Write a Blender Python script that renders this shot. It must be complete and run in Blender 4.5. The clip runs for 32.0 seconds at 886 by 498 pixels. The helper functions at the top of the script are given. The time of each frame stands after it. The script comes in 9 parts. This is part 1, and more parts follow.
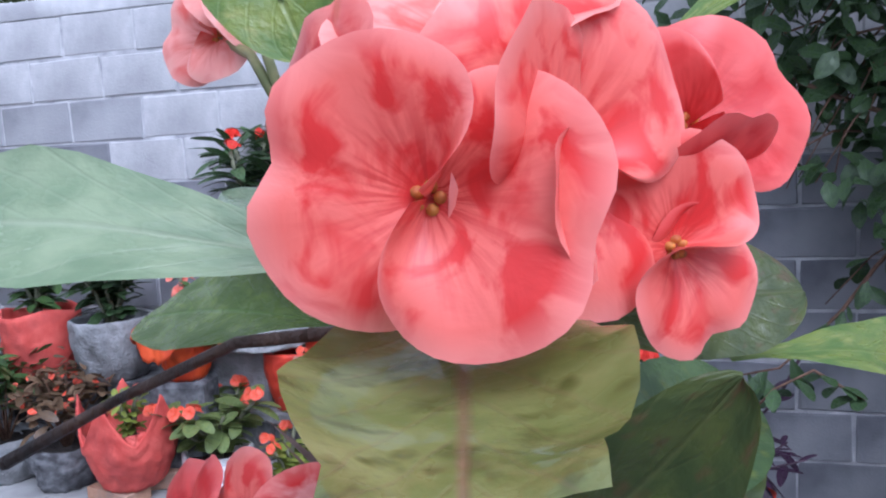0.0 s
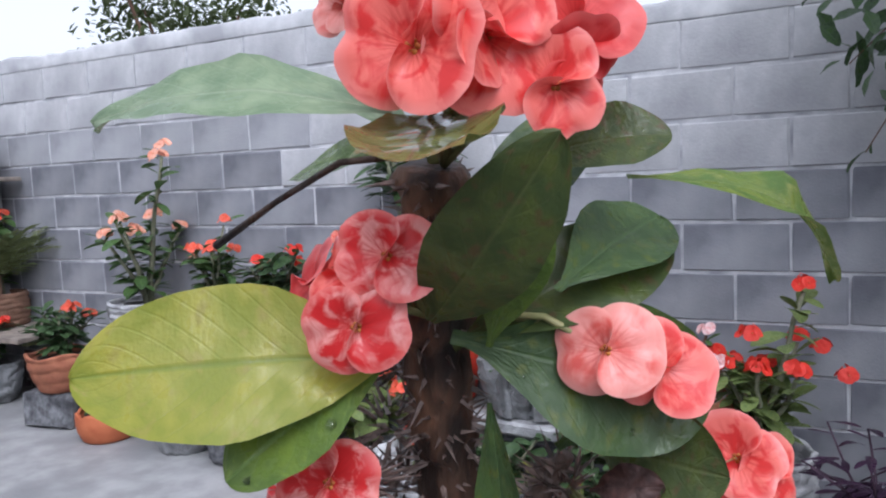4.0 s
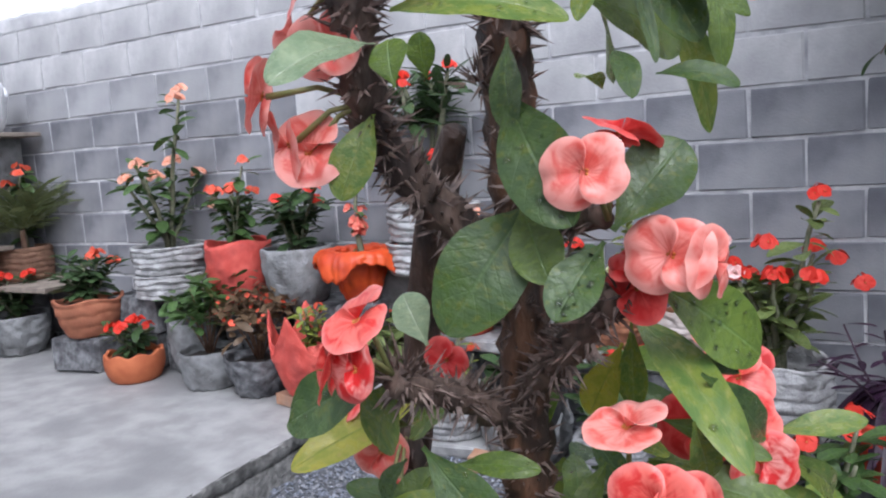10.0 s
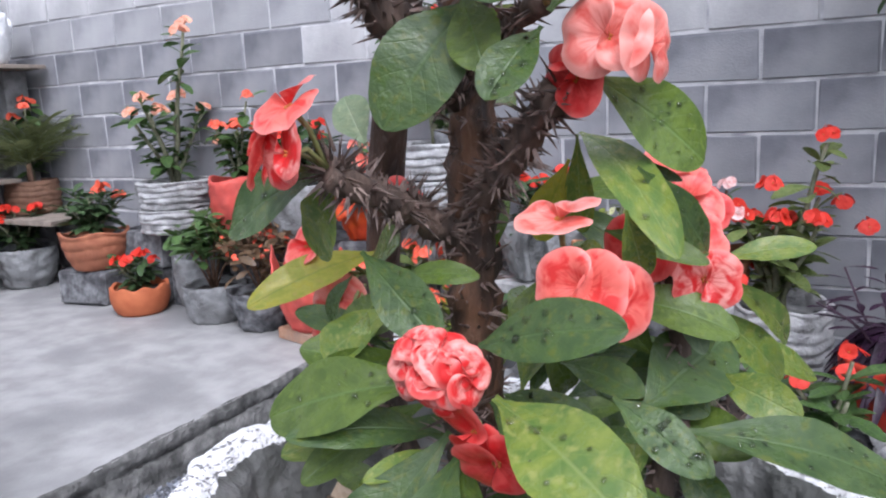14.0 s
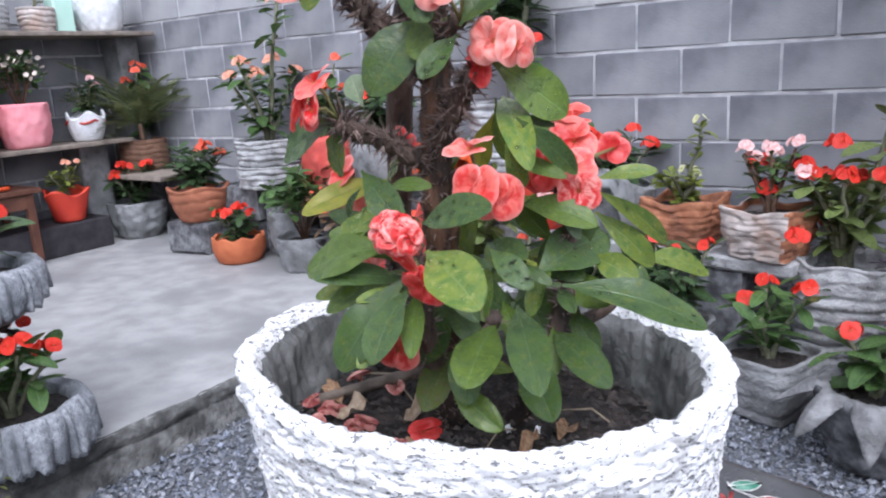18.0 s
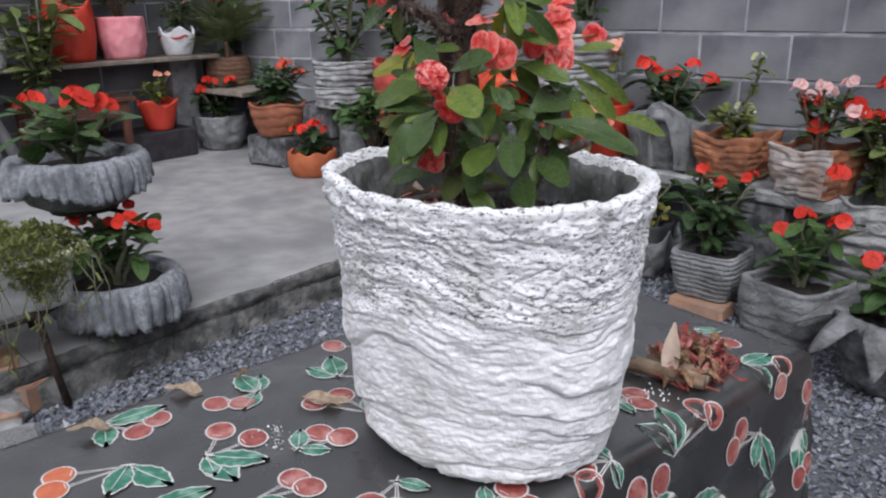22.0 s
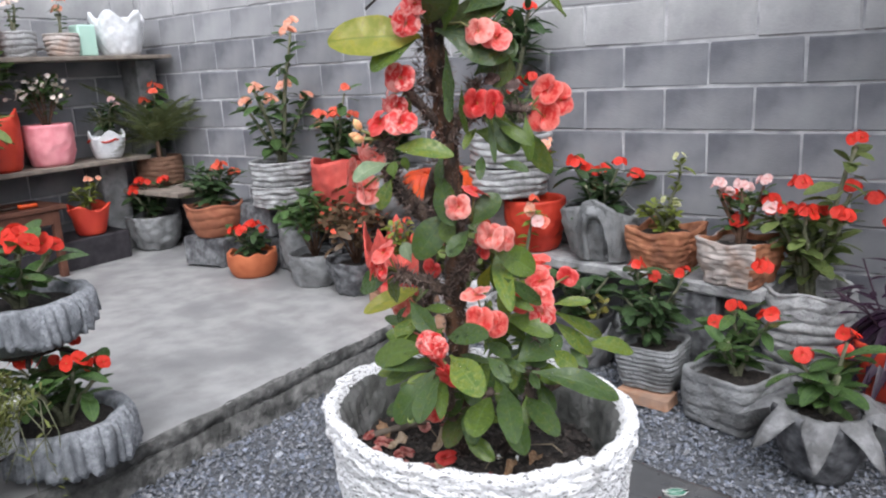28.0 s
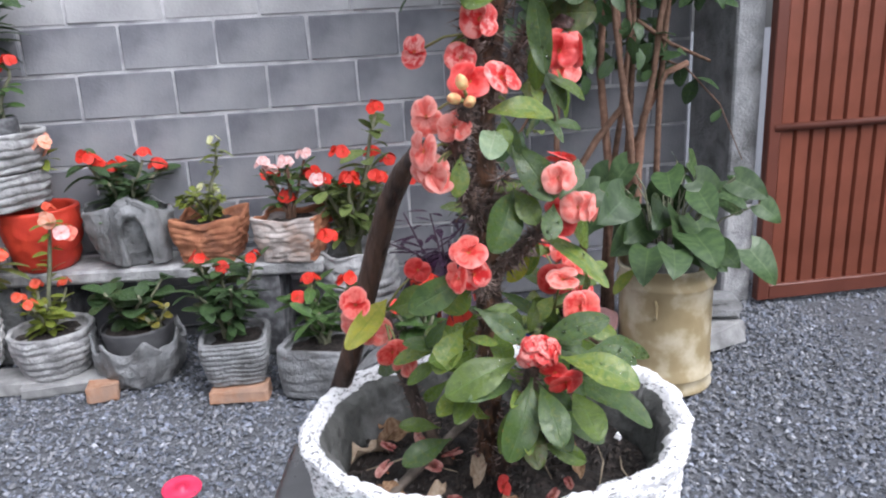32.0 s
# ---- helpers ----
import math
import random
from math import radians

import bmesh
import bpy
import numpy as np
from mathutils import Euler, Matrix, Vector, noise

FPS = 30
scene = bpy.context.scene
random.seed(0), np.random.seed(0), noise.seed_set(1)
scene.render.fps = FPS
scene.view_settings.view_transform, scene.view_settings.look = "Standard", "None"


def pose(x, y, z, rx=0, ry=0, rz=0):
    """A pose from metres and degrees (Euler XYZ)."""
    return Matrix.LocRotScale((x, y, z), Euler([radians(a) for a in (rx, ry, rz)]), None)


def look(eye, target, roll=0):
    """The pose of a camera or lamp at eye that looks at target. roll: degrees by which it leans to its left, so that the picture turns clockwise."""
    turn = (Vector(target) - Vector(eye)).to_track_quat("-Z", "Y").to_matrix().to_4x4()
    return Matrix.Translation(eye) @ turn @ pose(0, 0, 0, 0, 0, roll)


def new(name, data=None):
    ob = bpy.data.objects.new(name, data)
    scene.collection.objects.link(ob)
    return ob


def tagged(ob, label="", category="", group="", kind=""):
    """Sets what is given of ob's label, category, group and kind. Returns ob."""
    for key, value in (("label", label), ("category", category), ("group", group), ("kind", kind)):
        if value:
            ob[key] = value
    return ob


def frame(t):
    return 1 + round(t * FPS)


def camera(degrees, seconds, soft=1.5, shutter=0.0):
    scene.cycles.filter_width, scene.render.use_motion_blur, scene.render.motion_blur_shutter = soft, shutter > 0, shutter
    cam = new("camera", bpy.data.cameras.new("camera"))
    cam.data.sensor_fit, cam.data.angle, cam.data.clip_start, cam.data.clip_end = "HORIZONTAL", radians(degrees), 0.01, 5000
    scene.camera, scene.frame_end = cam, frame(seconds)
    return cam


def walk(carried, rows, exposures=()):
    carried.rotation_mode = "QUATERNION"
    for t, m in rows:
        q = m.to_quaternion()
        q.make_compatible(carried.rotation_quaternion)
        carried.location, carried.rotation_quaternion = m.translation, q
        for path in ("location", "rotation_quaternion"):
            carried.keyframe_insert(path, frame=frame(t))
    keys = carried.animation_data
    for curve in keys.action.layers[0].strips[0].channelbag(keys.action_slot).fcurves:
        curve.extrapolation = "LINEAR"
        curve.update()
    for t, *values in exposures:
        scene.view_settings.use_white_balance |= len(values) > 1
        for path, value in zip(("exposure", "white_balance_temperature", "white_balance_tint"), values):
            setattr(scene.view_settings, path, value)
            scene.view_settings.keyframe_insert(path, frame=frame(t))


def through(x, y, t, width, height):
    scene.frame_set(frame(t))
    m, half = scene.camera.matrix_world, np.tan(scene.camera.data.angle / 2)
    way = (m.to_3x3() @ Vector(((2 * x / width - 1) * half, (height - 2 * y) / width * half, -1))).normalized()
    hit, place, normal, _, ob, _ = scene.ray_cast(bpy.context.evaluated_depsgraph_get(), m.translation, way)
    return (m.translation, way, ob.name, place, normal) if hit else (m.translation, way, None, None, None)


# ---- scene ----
cam = camera(61.1, 32.0, soft=2.1)
PATH = [
    (0, (1.044, -3.050, 1.453), (0.521, -1.135, 1.207), -2.9),
    (0.5, (1.048, -3.061, 1.455), (0.468, -1.158, 1.251), -4.0),
    (1, (1.055, -3.064, 1.454), (0.406, -1.186, 1.224), -3.2),
    (1.5, (1.055, -3.064, 1.451), (0.401, -1.187, 1.225), -3.2),
    (2, (1.061, -3.069, 1.441), (0.379, -1.201, 1.221), -2.6),
    (2.5, (1.068, -3.080, 1.436), (0.331, -1.233, 1.223), -2.0),
    (4.5, (1.104, -3.13, 1.405), (0.133, -1.393, 1.206), -2.1),
    (5, (1.097, -3.133, 1.38), (0.062, -1.435, 1.17), -1.6),
    (5.5, (1.1, -3.138, 1.36), (0.074, -1.432, 1.166), -2.2),
    (6, (1.105, -3.148, 1.348), (0.116, -1.422, 1.146), -3.0),
    (6.5, (1.104, -3.141, 1.336), (0.117, -1.405, 1.221), -3.6),
    (7, (1.097, -3.129, 1.32), (0.108, -1.396, 1.174), -3.3),
    (7.5, (1.096, -3.129, 1.305), (0.112, -1.395, 1.149), -3.9),
    (8, (1.098, -3.14, 1.282), (0.108, -1.408, 1.135), -4.1),
    (8.5, (1.104, -3.152, 1.259), (0.106, -1.425, 1.101), -3.7),
    (9, (1.108, -3.158, 1.24), (0.154, -1.412, 1.034), -3.7),
    (9.5, (1.107, -3.172, 1.235), (0.176, -1.417, 1.007), -3.9),
    (10, (1.106, -3.185, 1.23), (0.175, -1.433, 0.976), -3.9),
    (10.5, (1.112, -3.201, 1.223), (0.206, -1.437, 0.961), -3.5),
    (11, (1.118, -3.21, 1.213), (0.225, -1.441, 0.942), -3.2),
    (11.5, (1.124, -3.224, 1.207), (0.256, -1.441, 0.946), -3.3),
    (12, (1.127, -3.235, 1.204), (0.268, -1.449, 0.938), -3.4),
    (12.5, (1.125, -3.239, 1.206), (0.253, -1.459, 0.941), -3.4),
    (13, (1.124, -3.224, 1.189), (0.257, -1.445, 0.893), -3.1),
    (13.5, (1.123, -3.199, 1.18), (0.207, -1.452, 0.845), -3.0),
    (14, (1.128, -3.179, 1.174), (0.18, -1.46, 0.793), -2.8),
    (14.5, (1.133, -3.171, 1.169), (0.162, -1.473, 0.755), -3.1),
    (15, (1.139, -3.168, 1.171), (0.128, -1.502, 0.723), -2.7),
    (15.5, (1.158, -3.163, 1.173), (0.041, -1.579, 0.678), -2.3),
    (17.5, (1.227, -3.233, 1.183), (0.055, -1.682, 0.71), -2.7),
    (18, (1.278, -3.298, 1.18), (0.135, -1.725, 0.709), -3.5),
    (18.5, (1.305, -3.343, 1.163), (0.16, -1.776, 0.679), -3.9),
    (19, (1.319, -3.37, 1.13), (0.175, -1.806, 0.634), -4.1),
    (19.5, (1.335, -3.4, 1.109), (0.184, -1.84, 0.619), -4.7),
    (20, (1.349, -3.432, 1.111), (0.207, -1.879, 0.577), -4.4),
    (20.5, (1.369, -3.454, 1.109), (0.224, -1.912, 0.552), -4.5),
    (21, (1.383, -3.464, 1.113), (0.222, -1.951, 0.514), -4.1),
    (21.5, (1.421, -3.463, 1.126), (0.2, -2.004, 0.508), -2.7),
    (22, (1.459, -3.475, 1.149), (0.203, -2.048, 0.529), -1.2),
    (22.5, (1.49, -3.482, 1.194), (0.218, -2.072, 0.566), -1.4),
    (23, (1.529, -3.496, 1.224), (0.237, -2.136, 0.531), -0.7),
    (23.5, (1.563, -3.504, 1.255), (0.271, -2.14, 0.567), -1.8),
    (24, (1.568, -3.521, 1.287), (0.283, -2.137, 0.628), -3.0),
    (24.5, (1.562, -3.525, 1.32), (0.273, -2.129, 0.699), -3.5),
    (25, (1.576, -3.523, 1.34), (0.227, -2.147, 0.803), -3.2),
    (25.5, (1.58, -3.508, 1.355), (0.192, -2.158, 0.852), -2.4),
    (27.5, (1.519, -3.476, 1.346), (0.232, -2.018, 0.877), -0.6),
    (28, (1.421, -3.517, 1.347), (0.283, -1.941, 0.876), -3.0),
    (28.5, (1.325, -3.554, 1.329), (0.461, -1.845, 0.752), -3.4),
    (29, (1.225, -3.499, 1.314), (0.569, -1.713, 0.697), -3.3),
    (29.5, (1.128, -3.435, 1.306), (0.659, -1.605, 0.647), -3.2),
    (30, (1.057, -3.427, 1.304), (0.86, -1.556, 0.625), -3.5),
    (30.5, (0.959, -3.439, 1.305), (1.018, -1.561, 0.62), -4.2),
    (31, (0.904, -3.445, 1.307), (1.131, -1.572, 0.642), -3.8),
    (31.5, (0.885, -3.463, 1.32), (1.118, -1.568, 0.725), -3.5),
    (32, (0.871, -3.498, 1.339), (1.13, -1.602, 0.759), -3.1),
]
walk(cam, [(t, look(eye, target, roll)) for t, eye, target, roll in PATH], [(0, 0.1, 5200, 18), (2.5, 0.12, 5300, 16), (5, -0.15, 5850, 14), (8, -0.15, 5800, 14), (11, 0.25, 5850, 14), (13, 0.27, 5850, 14), (14, 0.30, 5850, 16), (15, 0.30, 5850, 16), (18, 0.30, 5750, 15), (19, -0.26, 5850, 17), (21, -0.50, 6000, 15), (24, -0.24, 6200, 12), (25, -0.16, 6200, 12), (28, 0.08, 6150, 12), (29, -0.05, 6100, 13), (30, 0.18, 6200, 14), (32, 0.35, 6000, 14)])

# ---- light ----
world = bpy.data.worlds.new("overcast_sky")
scene.world = world
world.use_nodes = True
wn = world.node_tree
sky = wn.nodes.new("ShaderNodeTexSky")
sky.sky_type, sky.sun_disc = "NISHITA", False
sky.sun_elevation, sky.sun_rotation = radians(52), radians(143)
sky.dust_density, sky.air_density = 4.0, 1.0
pale = wn.nodes.new("ShaderNodeHueSaturation")
pale.inputs["Saturation"].default_value = 0.10
wn.links.new(sky.outputs[0], pale.inputs["Color"])
wn.links.new(pale.outputs[0], wn.nodes["Background"].inputs[0])
wn.nodes["Background"].inputs[1].default_value = 0.27
sun = new("sun", bpy.data.lights.new("sun", "SUN"))
sun.data.energy, sun.data.angle, sun.data.color = 0.6, radians(35), (1.0, 0.96, 0.9)
sun.matrix_world = look((0, 0, 0), (-math.sin(radians(143)) * math.cos(radians(52)), -math.cos(radians(143)) * math.cos(radians(52)), -math.sin(radians(52))))


# ---- materials ----
def mat(name, c1, c2=None, scale=20.0, rough=0.8, bump=0.3, bscale=60.0, metal=0.0, c3=None, s3=4.0, spec=0.4, detail=5.0, vary=0.0, coat=0.0, dist=0.004, lo=0.35, hi=0.65):
    m = bpy.data.materials.new(name)
    m.use_nodes = True
    nt = m.node_tree
    b = nt.nodes["Principled BSDF"]
    b.inputs["Roughness"].default_value = rough
    b.inputs["Metallic"].default_value = metal
    b.inputs["Specular IOR Level"].default_value = spec
    b.inputs["Coat Weight"].default_value = coat
    b.inputs["Coat Roughness"].default_value = 0.15
    tc = nt.nodes.new("ShaderNodeTexCoord")
    n1 = nt.nodes.new("ShaderNodeTexNoise")
    n1.inputs["Scale"].default_value, n1.inputs["Detail"].default_value = scale, detail
    nt.links.new(tc.outputs["Object"], n1.inputs["Vector"])
    r1 = nt.nodes.new("ShaderNodeValToRGB")
    r1.color_ramp.elements[0].position, r1.color_ramp.elements[1].position = lo, hi
    r1.color_ramp.elements[0].color = (*c1, 1)
    r1.color_ramp.elements[1].color = (*(c2 or c1), 1)
    nt.links.new(n1.outputs[0], r1.inputs[0])
    out = r1.outputs[0]
    if c3:
        n3 = nt.nodes.new("ShaderNodeTexNoise")
        n3.inputs["Scale"].default_value, n3.inputs["Detail"].default_value = s3, 6
        nt.links.new(tc.outputs["Object"], n3.inputs["Vector"])
        k = nt.nodes.new("ShaderNodeValToRGB")
        k.color_ramp.elements[0].position, k.color_ramp.elements[1].position = 0.48, 0.66
        nt.links.new(n3.outputs[0], k.inputs[0])
        mx = nt.nodes.new("ShaderNodeMix")
        mx.data_type = "RGBA"
        nt.links.new(k.outputs[0], mx.inputs[0])
        nt.links.new(out, mx.inputs[6])
        mx.inputs[7].default_value = (*c3, 1)
        out = mx.outputs[2]
    if vary:
        oi = nt.nodes.new("ShaderNodeObjectInfo")
        hs = nt.nodes.new("ShaderNodeHueSaturation")
        mr = nt.nodes.new("ShaderNodeMapRange")
        mr.inputs[3].default_value, mr.inputs[4].default_value = 1 - vary, 1 + vary
        nt.links.new(oi.outputs["Random"], mr.inputs[0])
        nt.links.new(mr.outputs[0], hs.inputs["Value"])
        nt.links.new(out, hs.inputs["Color"])
        out = hs.outputs[0]
    nt.links.new(out, b.inputs["Base Color"])
    if bump:
        n2 = nt.nodes.new("ShaderNodeTexNoise")
        n2.inputs["Scale"].default_value, n2.inputs["Detail"].default_value = bscale, 6
        nt.links.new(tc.outputs["Object"], n2.inputs["Vector"])
        bp = nt.nodes.new("ShaderNodeBump")
        bp.inputs["Strength"].default_value, bp.inputs["Distance"].default_value = bump, dist
        nt.links.new(n2.outputs[0], bp.inputs["Height"])
        nt.links.new(bp.outputs[0], b.inputs["Normal"])
    return m


def leaf_mat(name, c1, c2, vein, rough=0.38, blotch=None, through=0.22, vscale=9.0, vary=0.25):
    """A leaf: two greens, a paler midrib and side veins from its own u, v, some light let through."""
    m = bpy.data.materials.new(name)
    m.use_nodes = True
    nt = m.node_tree
    N, L = nt.nodes.new, nt.links.new
    b = nt.nodes["Principled BSDF"]
    b.inputs["Roughness"].default_value = rough
    b.inputs["Specular IOR Level"].default_value = 0.38
    uv = N("ShaderNodeUVMap")
    sp = N("ShaderNodeSeparateXYZ")
    L(uv.outputs[0], sp.inputs[0])
    tc, n1 = N("ShaderNodeTexCoord"), N("ShaderNodeTexNoise")
    oi = N("ShaderNodeObjectInfo")
    n1.inputs["Scale"].default_value, n1.inputs["Detail"].default_value = 3.5, 6
    off = N("ShaderNodeVectorMath")
    off.operation = "ADD"
    prop = N("ShaderNodeVectorMath")
    prop.operation, prop.inputs[1].default_value = "MULTIPLY", (1.0, 2.6, 1.0)
    L(uv.outputs[0], prop.inputs[0])
    L(prop.outputs[0], off.inputs[0])
    sc = N("ShaderNodeMath")
    sc.operation, sc.inputs[1].default_value = "MULTIPLY", 40.0
    L(oi.outputs["Random"], sc.inputs[0])
    L(sc.outputs[0], off.inputs[1])
    L(off.outputs[0], n1.inputs["Vector"])
    r1 = N("ShaderNodeValToRGB")
    r1.color_ramp.elements[0].position, r1.color_ramp.elements[1].position = 0.38, 0.64
    r1.color_ramp.elements[0].color, r1.color_ramp.elements[1].color = (*c1, 1), (*c2, 1)
    L(n1.outputs[0], r1.inputs[0])
    out = r1.outputs[0]
    if blotch:
        n3 = N("ShaderNodeTexNoise")
        n3.inputs["Scale"].default_value = 6.0
        L(off.outputs[0], n3.inputs["Vector"])
        k = N("ShaderNodeValToRGB")
        k.color_ramp.elements[0].position, k.color_ramp.elements[1].position = 0.56, 0.7
        L(n3.outputs[0], k.inputs[0])
        mb = N("ShaderNodeMix")
        mb.data_type = "RGBA"
        L(k.outputs[0], mb.inputs[0])
        L(out, mb.inputs[6])
        mb.inputs[7].default_value = (*blotch, 1)
        out = mb.outputs[2]
    # midrib and side veins
    ab = N("ShaderNodeMath")
    ab.operation, ab.inputs[1].default_value = "SUBTRACT", 0.5
    L(sp.outputs[0], ab.inputs[0])
    a2 = N("ShaderNodeMath")
    a2.operation = "ABSOLUTE"
    L(ab.outputs[0], a2.inputs[0])
    rib = N("ShaderNodeMapRange")
    rib.inputs[1].default_value, rib.inputs[2].default_value, rib.inputs[3].default_value, rib.inputs[4].default_value = 0.006, 0.035, 0.7, 0.0
    L(a2.outputs[0], rib.inputs[0])
    slant = N("ShaderNodeMath")
    slant.operation, slant.inputs[1].default_value = "MULTIPLY_ADD", -0.55
    L(a2.outputs[0], slant.inputs[0])
    L(sp.outputs[1], slant.inputs[2])
    wv = N("ShaderNodeMath")
    wv.operation, wv.inputs[1].default_value = "MULTIPLY", vscale * 6.283
    L(slant.outputs[0], wv.inputs[0])
    sn = N("ShaderNodeMath")
    sn.operation = "SINE"
    L(wv.outputs[0], sn.inputs[0])
    sv = N("ShaderNodeMapRange")
    sv.inputs[1].default_value, sv.inputs[2].default_value, sv.inputs[3].default_value, sv.inputs[4].default_value = 0.9, 1.0, 0.0, 0.16
    L(sn.outputs[0], sv.inputs[0])
    ve = N("ShaderNodeMath")
    ve.operation = "MAXIMUM"
    L(rib.outputs[0], ve.inputs[0])
    L(sv.outputs[0], ve.inputs[1])
    mv = N("ShaderNodeMix")
    mv.data_type = "RGBA"
    L(ve.outputs[0], mv.inputs[0])
    L(out, mv.inputs[6])
    mv.inputs[7].default_value = (*vein, 1)
    hs, mr = N("ShaderNodeHueSaturation"), N("ShaderNodeMapRange")
    mr.inputs[3].default_value, mr.inputs[4].default_value = 1 - vary, 1 + vary
    L(oi.outputs["Random"], mr.inputs[0])
    L(mr.outputs[0], hs.inputs["Value"])
    L(mv.outputs[2], hs.inputs["Color"])
    L(hs.outputs[0], b.inputs["Base Color"])
    bp = N("ShaderNodeBump")
    bp.inputs["Strength"].default_value, bp.inputs["Distance"].default_value = 0.45, 0.0008
    inv = N("ShaderNodeMath")
    inv.operation, inv.inputs[0].default_value = "SUBTRACT", 1.0
    L(ve.outputs[0], inv.inputs[1])
    nb = N("ShaderNodeTexNoise")
    nb.inputs["Scale"].default_value, nb.inputs["Detail"].default_value = 11.0, 5
    L(off.outputs[0], nb.inputs["Vector"])
    sumh = N("ShaderNodeMath")
    sumh.operation, sumh.inputs[1].default_value = "MULTIPLY_ADD", 1.1
    L(nb.outputs[0], sumh.inputs[0])
    L(inv.outputs[0], sumh.inputs[2])
    L(sumh.outputs[0], bp.inputs["Height"])
    L(bp.outputs[0], b.inputs["Normal"])
    wet = N("ShaderNodeMapRange")
    wet.inputs[1].default_value, wet.inputs[2].default_value, wet.inputs[3].default_value, wet.inputs[4].default_value = 0.42, 0.60, rough + 0.16, max(0.12, rough - 0.14)
    L(n1.outputs[0], wet.inputs[0])
    L(wet.outputs[0], b.inputs["Roughness"])
    tr, mixs = N("ShaderNodeBsdfTranslucent"), N("ShaderNodeMixShader")
    L(hs.outputs[0], tr.inputs[0])
    mixs.inputs[0].default_value = through
    L(b.outputs[0], mixs.inputs[1])
    L(tr.outputs[0], mixs.inputs[2])
    L(mixs.outputs[0], nt.nodes["Material Output"].inputs[0])
    return m


def petal_mat(name, c1, c2, scale=120.0, through=0.25, lo=0.42, hi=0.6, rough=0.5):
    m = mat(name, c1, c2, scale, rough, 0.25, 260.0, spec=0.3, detail=3.0, vary=0.12, dist=0.001, lo=lo, hi=hi)
    nt = m.node_tree
    b = nt.nodes["Principled BSDF"]
    tr, mixs = nt.nodes.new("ShaderNodeBsdfTranslucent"), nt.nodes.new("ShaderNodeMixShader")
    nt.links.new(b.inputs["Base Color"].links[0].from_socket, tr.inputs[0])
    mixs.inputs[0].default_value = through
    nt.links.new(b.outputs[0], mixs.inputs[1])
    nt.links.new(tr.outputs[0], mixs.inputs[2])
    nt.links.new(mixs.outputs[0], nt.nodes["Material Output"].inputs[0])
    return m



def bract_mat(name, c1, c2, rim, scale=7.0, lo=0.42, hi=0.6, through=0.22, rough=0.42):
    """A bract whose u runs from eye to edge and v round it: streaks, blotches and a paler rim."""
    m = bpy.data.materials.new(name)
    m.use_nodes = True
    nt = m.node_tree
    N, L = nt.nodes.new, nt.links.new
    b = nt.nodes["Principled BSDF"]
    b.inputs["Roughness"].default_value = rough
    b.inputs["Specular IOR Level"].default_value = 0.35
    uv, sp, oi = N("ShaderNodeUVMap"), N("ShaderNodeSeparateXYZ"), N("ShaderNodeObjectInfo")
    L(uv.outputs[0], sp.inputs[0])
    tc, cb, ml = N("ShaderNodeTexCoord"), N("ShaderNodeVectorMath"), N("ShaderNodeMath")
    ml.operation, ml.inputs[1].default_value = "MULTIPLY", 3.0
    cb.operation = "ADD"
    L(oi.outputs["Random"], ml.inputs[0])
    L(tc.outputs["Object"], cb.inputs[0])
    L(ml.outputs[0], cb.inputs[1])
    n1 = N("ShaderNodeTexNoise")
    n1.inputs["Scale"].default_value, n1.inputs["Detail"].default_value, n1.inputs["Distortion"].default_value = scale * 24.0, 4, 0.8
    L(cb.outputs[0], n1.inputs["Vector"])
    r1 = N("ShaderNodeValToRGB")
    r1.color_ramp.elements[0].position, r1.color_ramp.elements[1].position = lo, hi
    r1.color_ramp.elements[0].color, r1.color_ramp.elements[1].color = (*c1, 1), (*c2, 1)
    L(n1.outputs[0], r1.inputs[0])
    st, n2, v9, u1 = N("ShaderNodeCombineXYZ"), N("ShaderNodeTexNoise"), N("ShaderNodeMath"), N("ShaderNodeMath")
    v9.operation, v9.inputs[1].default_value = "MULTIPLY", 9.0
    u1.operation, u1.inputs[1].default_value = "MULTIPLY", 1.3
    L(sp.outputs[1], v9.inputs[0])
    L(sp.outputs[0], u1.inputs[0])
    L(u1.outputs[0], st.inputs[0])
    L(v9.outputs[0], st.inputs[1])
    L(ml.outputs[0], st.inputs[2])
    n2.inputs["Scale"].default_value, n2.inputs["Detail"].default_value = 1.6, 4
    L(st.outputs[0], n2.inputs["Vector"])
    sk, near, mul = N("ShaderNodeMapRange"), N("ShaderNodeMapRange"), N("ShaderNodeMath")
    sk.inputs[1].default_value, sk.inputs[2].default_value = 0.44, 0.60
    near.inputs[1].default_value, near.inputs[2].default_value, near.inputs[3].default_value, near.inputs[4].default_value = 0.10, 0.85, 0.85, 0.0
    L(n2.outputs[0], sk.inputs[0])
    L(sp.outputs[0], near.inputs[0])
    mul.operation = "MULTIPLY"
    L(sk.outputs[0], mul.inputs[0])
    L(near.outputs[0], mul.inputs[1])
    flush = N("ShaderNodeMix")
    flush.data_type = "RGBA"
    L(mul.outputs[0], flush.inputs[0])
    L(r1.outputs[0], flush.inputs[6])
    flush.inputs[7].default_value = (*[0.85 * c for c in c1], 1)
    k = N("ShaderNodeMapRange")
    k.inputs[1].default_value, k.inputs[2].default_value, k.inputs[3].default_value, k.inputs[4].default_value = 0.80, 1.0, 0.0, 0.75
    L(sp.outputs[0], k.inputs[0])
    mx = N("ShaderNodeMix")
    mx.data_type = "RGBA"
    L(k.outputs[0], mx.inputs[0])
    L(flush.outputs[2], mx.inputs[6])
